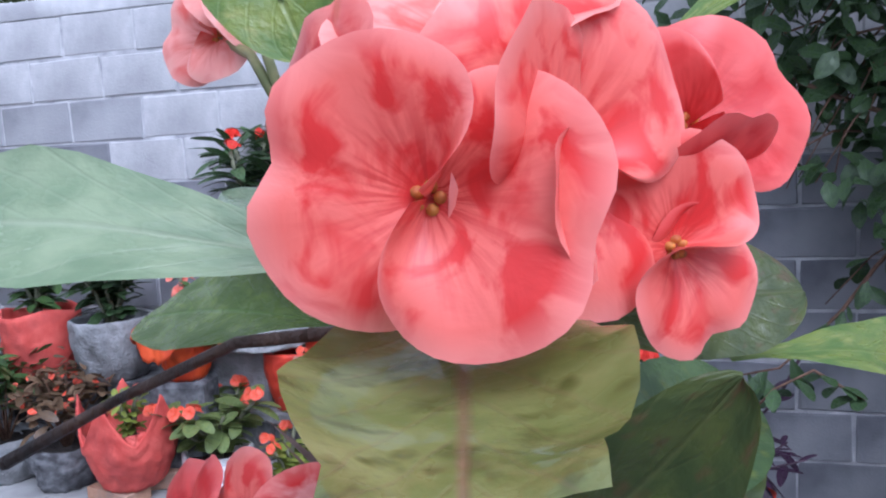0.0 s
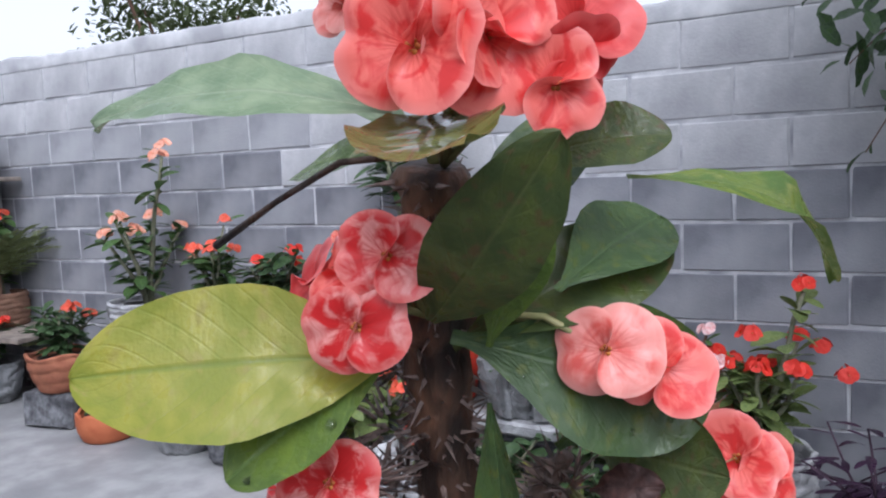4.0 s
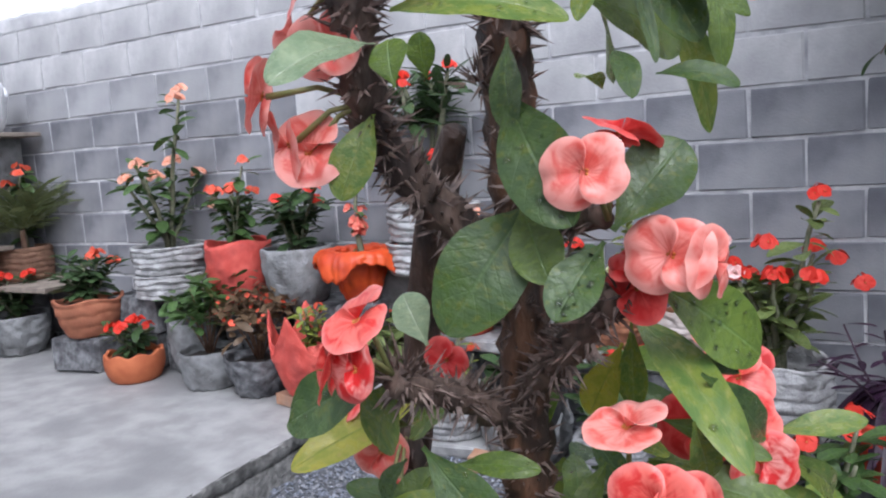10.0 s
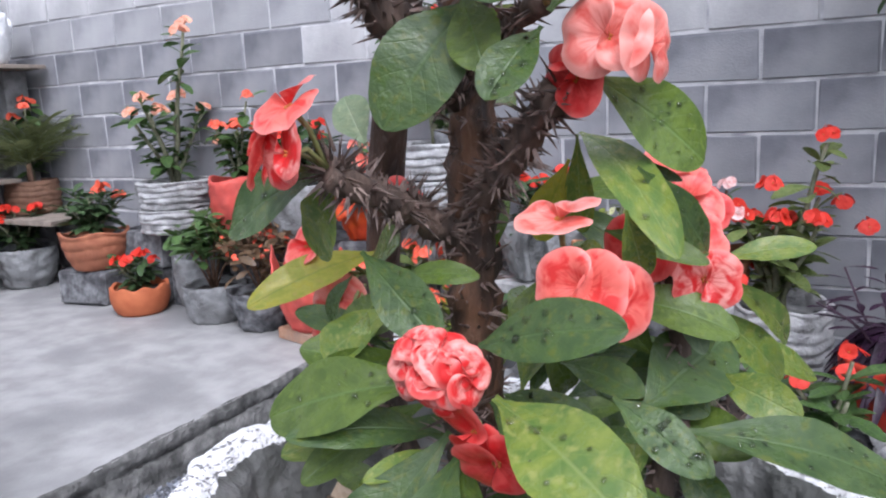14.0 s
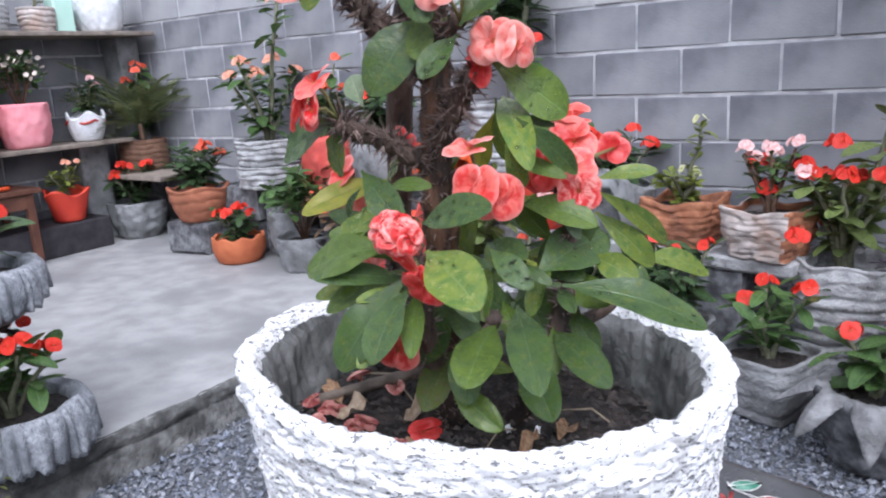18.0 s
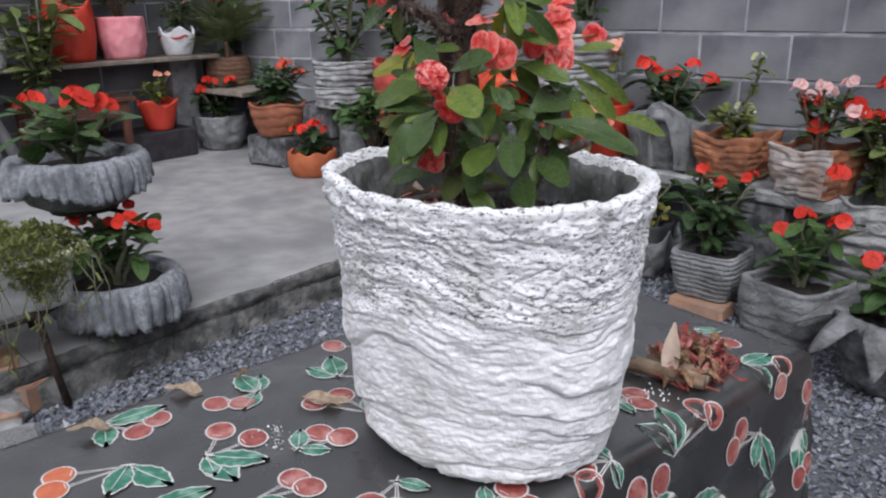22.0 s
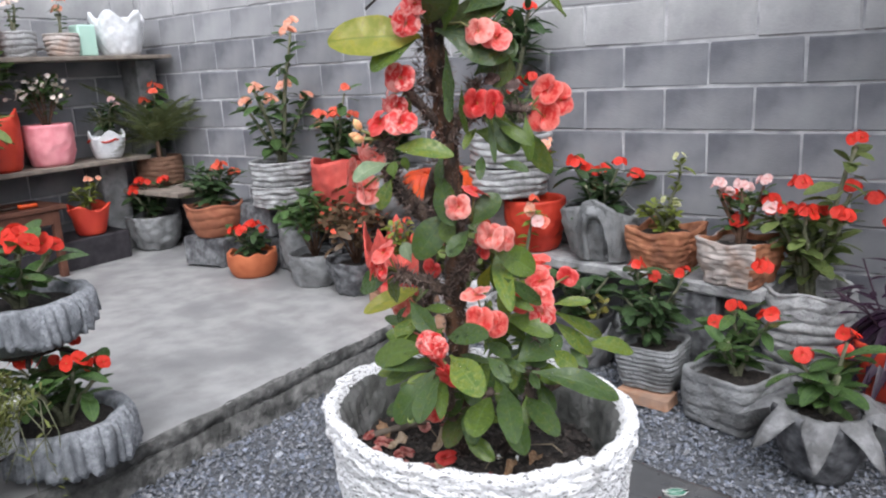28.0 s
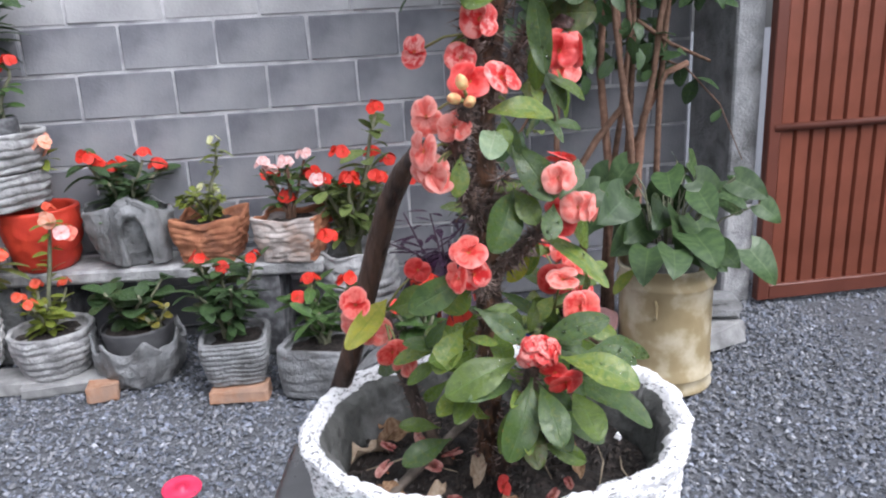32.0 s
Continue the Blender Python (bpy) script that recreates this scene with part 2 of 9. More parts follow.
    mx.inputs[7].default_value = (*rim, 1)
    L(mx.outputs[2], b.inputs["Base Color"])
    bp = N("ShaderNodeBump")
    bp.inputs["Strength"].default_value, bp.inputs["Distance"].default_value = 0.4, 0.0006
    L(n1.outputs[0], bp.inputs["Height"])
    L(bp.outputs[0], b.inputs["Normal"])
    tr, mixs = N("ShaderNodeBsdfTranslucent"), N("ShaderNodeMixShader")
    L(mx.outputs[2], tr.inputs[0])
    mixs.inputs[0].default_value = through
    L(b.outputs[0], mixs.inputs[1])
    L(tr.outputs[0], mixs.inputs[2])
    L(mixs.outputs[0], nt.nodes["Material Output"].inputs[0])
    return m

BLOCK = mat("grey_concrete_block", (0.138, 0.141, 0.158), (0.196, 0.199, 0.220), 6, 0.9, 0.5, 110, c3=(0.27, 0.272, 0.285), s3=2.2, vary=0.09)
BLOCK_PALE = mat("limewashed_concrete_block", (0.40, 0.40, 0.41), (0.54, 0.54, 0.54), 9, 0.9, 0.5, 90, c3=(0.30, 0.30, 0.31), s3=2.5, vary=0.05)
# in-between block tone: light fading down the wall, painted into the colour
BLOCK_FADE = mat("painted_light_fade_block", (0.235, 0.238, 0.253), (0.315, 0.318, 0.333), 6, 0.9, 0.5, 100, c3=(0.36, 0.362, 0.372), s3=2.2, vary=0.07)
MORTAR = mat("mortar", (0.30, 0.30, 0.32), (0.56, 0.56, 0.57), 9, 0.95, 0.8, 120)
SLAB = mat("worn_concrete_slab", (0.262, 0.261, 0.258), (0.375, 0.374, 0.370), 7, 0.58, 0.5, 60, c3=(0.222, 0.222, 0.225), s3=2.1, detail=9.0)
SLAB_EDGE = mat("dark_concrete_edge", (0.095, 0.095, 0.092), (0.225, 0.222, 0.213), 22, 0.9, 1.0, 45, c3=(0.06, 0.06, 0.057), s3=9, dist=0.018)
GRAVEL_BED = mat("gravel_bed", (0.07, 0.075, 0.085), (0.15, 0.155, 0.17), 120, 0.9, 0.8, 160)
CEMENT = mat("grey_cement", (0.20, 0.205, 0.21), (0.32, 0.325, 0.33), 18, 0.9, 0.9, 80, c3=(0.12, 0.12, 0.12), s3=9, dist=0.010)
CEMENT_DARK = mat("dark_mottled_cement", (0.07, 0.07, 0.075), (0.22, 0.225, 0.235), 22, 0.85, 0.7, 90, c3=(0.045, 0.045, 0.05), s3=12)
CEMENT_BLUE = mat("blue_grey_cement", (0.21, 0.222, 0.243), (0.38, 0.395, 0.42), 70, 0.95, 1.0, 150, c3=(0.14, 0.15, 0.165), s3=9)
CEMENT_PALE = mat("pale_rope_cement", (0.32, 0.32, 0.325), (0.46, 0.46, 0.46), 22, 0.9, 0.9, 90, c3=(0.20, 0.20, 0.20), s3=9, dist=0.009)
WHITE_POT = mat("white_painted_cement", (0.66, 0.66, 0.67), (0.84, 0.84, 0.85), 30, 0.75, 0.5, 140, c3=(0.60, 0.60, 0.61), s3=8)
WHITE_WASH = mat("white_pot_paint", (0.60, 0.61, 0.63), (0.78, 0.79, 0.81), 26, 0.7, 0.5, 120)
TERRA = mat("terracotta", (0.29, 0.10, 0.055), (0.39, 0.15, 0.082), 20, 0.85, 0.5, 90, c3=(0.24, 0.09, 0.05), s3=7)
ORANGE = mat("orange_glazed_paint", (0.52, 0.052, 0.012), (0.66, 0.095, 0.018), 10, 0.42, 0.3, 60, c3=(0.36, 0.035, 0.012), s3=7)
ORANGE_DULL = mat("dull_orange_clay", (0.38, 0.10, 0.040), (0.46, 0.135, 0.055), 16, 0.8, 0.4, 70)
RED_POT = mat("red_painted_cement", (0.50, 0.040, 0.022), (0.61, 0.062, 0.028), 12, 0.5, 0.4, 70, c3=(0.42, 0.03, 0.02), s3=6)
CORAL_POT = mat("faded_coral_red_cement", (0.52, 0.065, 0.05), (0.64, 0.115, 0.09), 18, 0.7, 0.9, 70, c3=(0.40, 0.06, 0.05), s3=8)
PINK_POT = mat("pink_painted_cement", (0.74, 0.25, 0.29), (0.82, 0.34, 0.37), 14, 0.7, 0.5, 80)
PALE_PINK = mat("dusty_pink_cement", (0.62, 0.33, 0.31), (0.74, 0.44, 0.41), 16, 0.8, 0.6, 80, c3=(0.48, 0.25, 0.23), s3=8)
BARK_POT = mat("brown_bark_clay", (0.30, 0.115, 0.06), (0.44, 0.19, 0.10), 24, 0.85, 0.7, 90, c3=(0.20, 0.085, 0.05), s3=10)
WHITE_BARK = mat("whitewashed_bark_clay", (0.36, 0.31, 0.285), (0.54, 0.485, 0.455), 26, 0.85, 0.7, 90, c3=(0.36, 0.26, 0.21), s3=9)
BROWN_POT = mat("dark_brown_clay", (0.13, 0.07, 0.045), (0.20, 0.11, 0.07), 18, 0.85, 0.5, 80)
BLUE_POT = mat("blue_plastic", (0.015, 0.04, 0.20), (0.02, 0.05, 0.24), 8, 0.3, 0.05, 30, spec=0.5)
SOIL = mat("dark_potting_soil", (0.014, 0.012, 0.011), (0.036, 0.029, 0.025), 70, 0.8, 1.0, 140, c3=(0.06, 0.046, 0.04), s3=60, dist=0.01)
DRUM = mat("tan_painted_steel", (0.32, 0.25, 0.135), (0.42, 0.335, 0.19), 9, 0.42, 0.2, 40, c3=(0.60, 0.54, 0.40), s3=9, spec=0.5)
GATE = mat("red_brown_painted_steel", (0.155, 0.045, 0.025), (0.20, 0.06, 0.035), 6, 0.4, 0.1, 60, spec=0.5, vary=0.08)
GATE_DARK = mat("dark_gate_frame", (0.11, 0.032, 0.02), (0.14, 0.042, 0.026), 6, 0.45, 0.1, 60, spec=0.5)
RUST = mat("rusty_iron", (0.03, 0.025, 0.022), (0.07, 0.045, 0.035), 40, 0.7, 0.4, 120, metal=0.4)
BRICK = mat("orange_clay_brick", (0.36, 0.19, 0.115), (0.46, 0.29, 0.20), 22, 0.9, 0.6, 110, c3=(0.30, 0.20, 0.15), s3=8)
STONE = mat("grey_rubble", (0.22, 0.22, 0.22), (0.36, 0.36, 0.355), 14, 0.9, 0.7, 70)
WOOD = mat("brown_varnished_wood", (0.075, 0.030, 0.020), (0.13, 0.055, 0.035), 12, 0.5, 0.2, 60)
PLANK = mat("weathered_plank", (0.17, 0.14, 0.12), (0.28, 0.24, 0.20), 14, 0.85, 0.5, 60)
PIPE = mat("grey_pipe", (0.20, 0.205, 0.21), (0.30, 0.305, 0.31), 20, 0.6, 0.2, 60)
MINT = mat("mint_plastic", (0.45, 0.68, 0.58), (0.50, 0.72, 0.62), 8, 0.4, 0.05, 40)
BARK = mat("brown_vine_bark", (0.10, 0.055, 0.035), (0.18, 0.105, 0.07), 40, 0.85, 0.8, 90)
STEM_GREEN = mat("green_grey_stem", (0.12, 0.13, 0.08), (0.20, 0.20, 0.13), 60, 0.75, 0.6, 200, dist=0.001)
PURPLE_STEM = mat("dark_purple_stem", (0.03, 0.015, 0.025), (0.06, 0.03, 0.05), 60, 0.7, 0.3, 200)
YELLOW_EYE = mat("yellow_flower_eye", (0.52, 0.22, 0.035), (0.40, 0.085, 0.025), 500, 0.5, 0.0)

LEAF_G = leaf_mat("green_leaf", (0.045, 0.09, 0.028), (0.085, 0.15, 0.045), (0.13, 0.21, 0.07))
LEAF_D = leaf_mat("dark_green_leaf", (0.036, 0.068, 0.028), (0.068, 0.115, 0.044), (0.09, 0.15, 0.07))
LEAF_Y = leaf_mat("yellow_green_leaf", (0.14, 0.19, 0.03), (0.24, 0.27, 0.05), (0.30, 0.32, 0.09))
LEAF_P = leaf_mat("dark_purple_leaf", (0.022, 0.010, 0.022), (0.05, 0.022, 0.05), (0.07, 0.035, 0.06))
LEAF_F = leaf_mat("feathery_grey_green_leaf", (0.095, 0.125, 0.05), (0.18, 0.205, 0.085), (0.18, 0.20, 0.09))
LEAF_B = leaf_mat("bronze_leaf", (0.10, 0.065, 0.04), (0.17, 0.11, 0.06), (0.2, 0.14, 0.08))
RED_FL = petal_mat("scarlet_bract", (0.66, 0.03, 0.015), (0.74, 0.05, 0.03), 60)
ORANGE_FL = petal_mat("orange_red_bract", (0.76, 0.09, 0.04), (0.80, 0.15, 0.09), 60)
SALMON_FL = petal_mat("salmon_bract", (0.76, 0.14, 0.10), (0.82, 0.27, 0.20), 60)
PEACH_FL = petal_mat("peach_bract", (0.82, 0.32, 0.20), (0.84, 0.45, 0.33), 60)
PINK_FL = petal_mat("pale_pink_bract", (0.80, 0.42, 0.40), (0.85, 0.62, 0.60), 60)
WHITE_FL = petal_mat("cream_white_bract", (0.80, 0.74, 0.66), (0.84, 0.68, 0.62), 60)
LIME_FL = petal_mat("pale_yellow_bract", (0.72, 0.74, 0.36), (0.80, 0.80, 0.50), 60)


# ---- small makers ----
def raw(name, verts, faces, material=None, parent=None, smooth=True, uvs=None, label=""):
    me = bpy.data.meshes.new(name)
    me.from_pydata([tuple(v) for v in verts], [], faces)
    if uvs is not None:
        lay = me.uv_layers.new(name="UVMap")
        idx = np.zeros(len(me.loops), dtype=np.int32)
        me.loops.foreach_get("vertex_index", idx)
        lay.data.foreach_set("uv", np.asarray(uvs, dtype=np.float32)[idx].ravel())
    for m in material if isinstance(material, (list, tuple)) else [material]:
        if m:
            me.materials.append(m)
    if smooth:
        me.polygons.foreach_set("use_smooth", [True] * len(me.polygons))
    me.update()
    ob = new(name, me)
    if parent:
        ob.parent = parent
    if label:
        ob["label"] = label
    return ob


def part(name, bm, material, parent, label="", smooth=True):
    me = bpy.data.meshes.new(name)
    bm.to_mesh(me)
    bm.free()
    for m in material if isinstance(material, (list, tuple)) else [material]:
        me.materials.append(m)
    if smooth:
        me.polygons.foreach_set("use_smooth", [True] * len(me.polygons))
    ob = new(name, me)
    if parent:
        ob.parent = parent
    if label:
        ob["label"] = label
    return ob


def thing(name, label, category, loc, group="", turn=0.0, kind=""):
    ob = new(name)
    ob.empty_display_size = 0.05
    ob.matrix_basis = pose(*loc, 0, 0, turn)
    return tagged(ob, label, category, group, kind)


def box_bm(sx, sy, sz, bevel=0.004, seg=1, jitter=0.0, seed=0):
    bm = bmesh.new()
    bmesh.ops.create_cube(bm, size=1, matrix=Matrix.Diagonal((sx, sy, sz, 1)))
    if bevel:
        bmesh.ops.bevel(bm, geom=list(bm.edges), offset=bevel, segments=seg, affect="EDGES")
    if jitter:
        r = random.Random(seed)
        for v in bm.verts:
            v.co += Vector([r.uniform(-jitter, jitter) for _ in range(3)])
    return bm


def lathe(profile, seg=40, bend=None):
    """Rings of (radius, height), turned; bend(angle, i, r, z) gives x, y, z."""
    verts, faces, n = [], [], len(profile)
    for i, (r, z) in enumerate(profile):
        for k in range(seg):
            a = 2 * math.pi * k / seg
            verts.append(bend(a, i, r, z) if bend else (r * math.cos(a), r * math.sin(a), z))
    for i in range(n - 1):
        for k in range(seg):
            k2 = (k + 1) % seg
            faces.append((i * seg + k, i * seg + k2, (i + 1) * seg + k2, (i + 1) * seg + k))
    faces.append(tuple(range(seg))[::-1])
    faces.append(tuple((n - 1) * seg + k for k in range(seg)))
    return verts, faces


def tube(points, radii, seg=8, wob=0.0, seed=0):
    r = random.Random(seed)
    verts, faces = [], []
    P = [Vector(p) for p in points]
    for i, p in enumerate(P):
        d = (P[min(i + 1, len(P) - 1)] - P[max(i - 1, 0)]).normalized()
        u = d.orthogonal().normalized() if i == 0 else (u - d * u.dot(d)).normalized()
        w = d.cross(u)
        for k in range(seg):
            a = 2 * math.pi * k / seg
            rr = radii[i] * (1 + r.uniform(-wob, wob))
            verts.append(tuple(p + (u * math.cos(a) + w * math.sin(a)) * rr))
    for i in range(len(P) - 1):
        for k in range(seg):
            k2 = (k + 1) % seg
            faces.append((i * seg + k, i * seg + k2, (i + 1) * seg + k2, (i + 1) * seg + k))
    faces.append(tuple(range(seg))[::-1])
    faces.append(tuple((len(P) - 1) * seg + k for k in range(seg)))
    return verts, faces


def joined(pieces):
    verts, faces = [], []
    for v, f in pieces:
        o = len(verts)
        verts += v
        faces += [tuple(i + o for i in q) for q in f]
    return verts, faces


def leaf_shape(length, width, droop=0.25, fold=0.18, wide=0.58, wave=0.0, nu=2, nv=6, tipr=0.0, seed=0, blunt=0.55):
    """An obovate leaf from the origin along +y, its face up: verts, faces, uvs."""
    r = random.Random(seed)
    ph = r.uniform(0, 6)
    verts, faces, uvs = [], [], []
    for j in range(nv + 1):
        v = math.sin(j / nv * math.pi / 2) if j < nv else 1.0
        w = width * 0.5 * (math.sin(math.pi * min(v, 1.0) ** (math.log(0.5) / math.log(wide))) ** (0.85 if v < wide else blunt) if 0 < v < 1 else 0)
        w = max(w, width * (0.06 if v < 0.5 else tipr))
        for i in range(-nu, nu + 1):
            u = i / nu
            z = fold * abs(u) * w - droop * length * v * v + wave * width * math.sin(v * 11 + ph + u) * abs(u) * (0.4 + 0.6 * v)
            verts.append((u * w, length * v * (1 - 0.12 * droop * v), z))
            uvs.append((0.5 + 0.5 * u, v))
    c = 2 * nu + 1
    for j in range(nv):
        for i in range(c - 1):
            a = j * c + i
            faces.append((a, a + 1, a + 1 + c, a + c))
    return verts, faces, uvs


def leaf_mesh(name, material, *a, **k):
    v, f, uv = leaf_shape(*a, **k)
    ob = raw(name, v, f, material, uvs=uv)
    me = ob.data
    bpy.data.objects.remove(ob)
    return me


def bract(r, cup, tilt, seed=0, seg=12, rings=3):
    """One broad kidney-shaped bract that clasps the flower's eye."""
    rd = random.Random(seed)
    ph, span = rd.uniform(0, 6), rd.uniform(1.9, 2.2)
    verts, faces = [(0, 0, 0)], []
    for j in range(1, rings + 1):
        q = j / rings
        for k in range(seg + 1):
            th = span * (2 * k / seg - 1)
            g = abs(th) / span
            rho = 1.6 * r * q * (1 - 0.1 * math.exp(-(th * 3.4) ** 2)) * ((1 - g ** 6) ** 0.55 * 0.9 + 0.1)
            z = r * (1.6 * cup * (q - 0.6 * q ** 3) + 0.16 * q * th / span + 0.08 * q * q * math.sin(2 * th + ph) + tilt * q * q * max(0, math.cos(th)))
            verts.append((rho * math.sin(th), rho * math.cos(th), z))
    c = seg + 1
    for k in range(seg):
        faces.append((0, k + 2, k + 1))
    for j in range(rings - 1):
        for k in range(seg):
            a = 1 + j * c + k
            faces.append((a, a + 1, a + 1 + c, a + c))
    return verts, faces


def flower_shape(r=0.012, seed=0, cup=0.3):
    """Two overlapping bracts and a small eye; the second number counts the bracts' faces."""
    rd = random.Random(seed)
    p1 = bract(r, cup, rd.uniform(-0.3, 0.4), seed)
    v2, f2 = bract(r, cup, rd.uniform(-0.2, 0.7), seed + 1)
    v2 = [(-x, -y, z) for x, y, z in v2]
    v, f = joined([p1, (v2, f2)])
    m = len(f)
    ev = [(0, 0, r * 0.26)] + [(r * (0.18 if k % 2 else 0.11) * math.cos(k * 0.6283), r * (0.18 if k % 2 else 0.11) * math.sin(k * 0.6283), r * 0.16) for k in range(10)] + [(r * 0.1 * math.cos(k * 0.6283), r * 0.1 * math.sin(k * 0.6283), 0) for k in range(10)]
    ef = []
    for k in range(10):
        k2 = (k + 1) % 10
        ef += [(0, 1 + k, 1 + k2), (1 + k, 11 + k, 11 + k2, 1 + k2)]
    v, f = joined([(v, f), (ev, ef)])
    return v, f, m


def flower_mesh(name, bmat, r=0.012, seed=0, eye=YELLOW_EYE, **k):
    v, f, n = flower_shape(r, seed, **k)
    ob = raw(name, v, f, [bmat, eye])
    me = ob.data
    me.polygons.foreach_set("material_index", [0] * n + [1] * (len(f) - n))
    bpy.data.objects.remove(ob)
    return me


def aim(loc, ahead, up=(0, 0, 1), roll=0.0, s=1.0):
    """A pose whose +y points ahead and +z as near up as can be."""
    y = Vector(ahead).normalized()
    z = Vector(up) - y * Vector(up).dot(y)
    z = z.normalized() if z.length > 1e-4 else y.orthogonal().normalized()
    x = y.cross(z)
    m = Matrix((x, y, z)).transposed().to_4x4()
    return Matrix.Translation(loc) @ m @ pose(0, 0, 0, 0, roll, 0) @ Matrix.Scale(s, 4)


def face(loc, normal, spin=0.0, s=1.0):
    """A pose whose +z points along normal."""
    q = Vector(normal).normalized().to_track_quat("Z", "Y").to_matrix().to_4x4()
    return Matrix.Translation(loc) @ q @ pose(0, 0, 0, 0, 0, spin) @ Matrix.Scale(s, 4)


def put(name, me, m, parent, label=""):
    ob = new(name, me)
    ob.parent = parent
    ob.matrix_basis = m
    if label:
        ob["label"] = label
    return ob


# ---- ground, slab, walls ----
ground = raw("ground", [(-40, -40, -0.012), (40, -40, -0.012), (40, 40, -0.012), (-40, 40, -0.012)], [(0, 1, 2, 3)], GRAVEL_BED, smooth=False)
tagged(ground, "grey crushed-stone yard ground under loose gravel", "ground", kind="structure")


def gravel():
    rng = np.random.default_rng(4)
    pts = []
    for x0, x1, y0, y1, n in ((-0.82, 2.9, -2.1, -0.1, 38000), (-0.95, 1.3, -3.3, -2.1, 26000), (1.3, 2.9, -3.3, -2.1, 9000), (2.3, 4.6, -2.4, -0.3, 9000)):
        pts.append(np.column_stack((rng.uniform(x0, x1, n), rng.uniform(y0, y1, n))))
    P = np.concatenate(pts)
    n = len(P)
    base = np.array([(1, 0, 0), (0, 1, 0), (-1, 0, 0), (0, -1, 0), (0.15, 0.1, 0.75), (0.55, 0.6, 0.35)])
    fc = np.array([(0, 5, 4), (5, 1, 4), (0, 1, 5), (1, 2, 4), (2, 3, 4), (3, 0, 4)])
    a = rng.uniform(0, 6.28, n)
    s = 0.0045 + 0.009 * rng.random(n) ** 1.5
    el = rng.uniform(0.5, 1.0, n)
    V = base[None] * np.stack((s, s * el, s * rng.uniform(0.45, 1.0, n)), 1)[:, None]
    V = V + rng.normal(0, 0.0014, V.shape)
    c, q = np.cos(a)[:, None], np.sin(a)[:, None]
    tx, ty = rng.normal(0, 0.35, n)[:, None], rng.normal(0, 0.35, n)[:, None]
    X, Y, Z = V[..., 0] * c - V[..., 1] * q, V[..., 0] * q + V[..., 1] * c, V[..., 2]
    Z = Z + tx * X + ty * Y + rng.uniform(-0.010, 0.002, n)[:, None]
    verts = np.stack((X + P[:, :1], Y + P[:, 1:], Z), -1).reshape(-1, 3)
    faces = (fc[None] + 6 * np.arange(n)[:, None, None]).reshape(-1, 3)
    me = bpy.data.meshes.new("gravel")
    me.from_pydata(verts.tolist(), [], faces.tolist())
    m = mat("crushed_blue_grey_stone", (0.13, 0.143, 0.172), (0.27, 0.288, 0.332), 60, 0.8, 0.2, 300)
    nt = m.node_tree
    geo, hs, ramp = nt.nodes.new("ShaderNodeNewGeometry"), nt.nodes.new("ShaderNodeHueSaturation"), nt.nodes.new("ShaderNodeValToRGB")
    for pos, v in ((0.0, 0.58), (0.60, 0.95), (0.95, 1.25), (1.0, 1.9)):
        el = ramp.color_ramp.elements.new(pos) if 0 < pos < 1 else ramp.color_ramp.elements[0 if pos == 0 else -1]
        el.color = (v, v, v, 1)
    nt.links.new(geo.outputs["Random Per Island"], ramp.inputs[0])
    nt.links.new(ramp.outputs[0], hs.inputs["Value"])
    # some chips blue, some almost neutral
    times, part_, tint = nt.nodes.new("ShaderNodeMath"), nt.nodes.new("ShaderNodeMath"), nt.nodes.new("ShaderNodeMapRange")
    times.operation, part_.operation = "MULTIPLY", "FRACT"
    times.inputs[1].default_value = 17.3
    tint.inputs[3].default_value, tint.inputs[4].default_value = 0.35, 1.35
    nt.links.new(geo.outputs["Random Per Island"], times.inputs[0])
    nt.links.new(times.outputs[0], part_.inputs[0])
    nt.links.new(part_.outputs[0], tint.inputs[0])
    nt.links.new(tint.outputs[0], hs.inputs["Saturation"])
    b = nt.nodes["Principled BSDF"]
    nt.links.new(b.inputs["Base Color"].links[0].from_socket, hs.inputs["Color"])
    nt.links.new(hs.outputs[0], b.inputs["Base Color"])
    me.materials.append(m)
    tagged(new("gravel", me), "loose crushed blue-grey stone chips over the yard", "gravel", kind="stuff")


gravel()


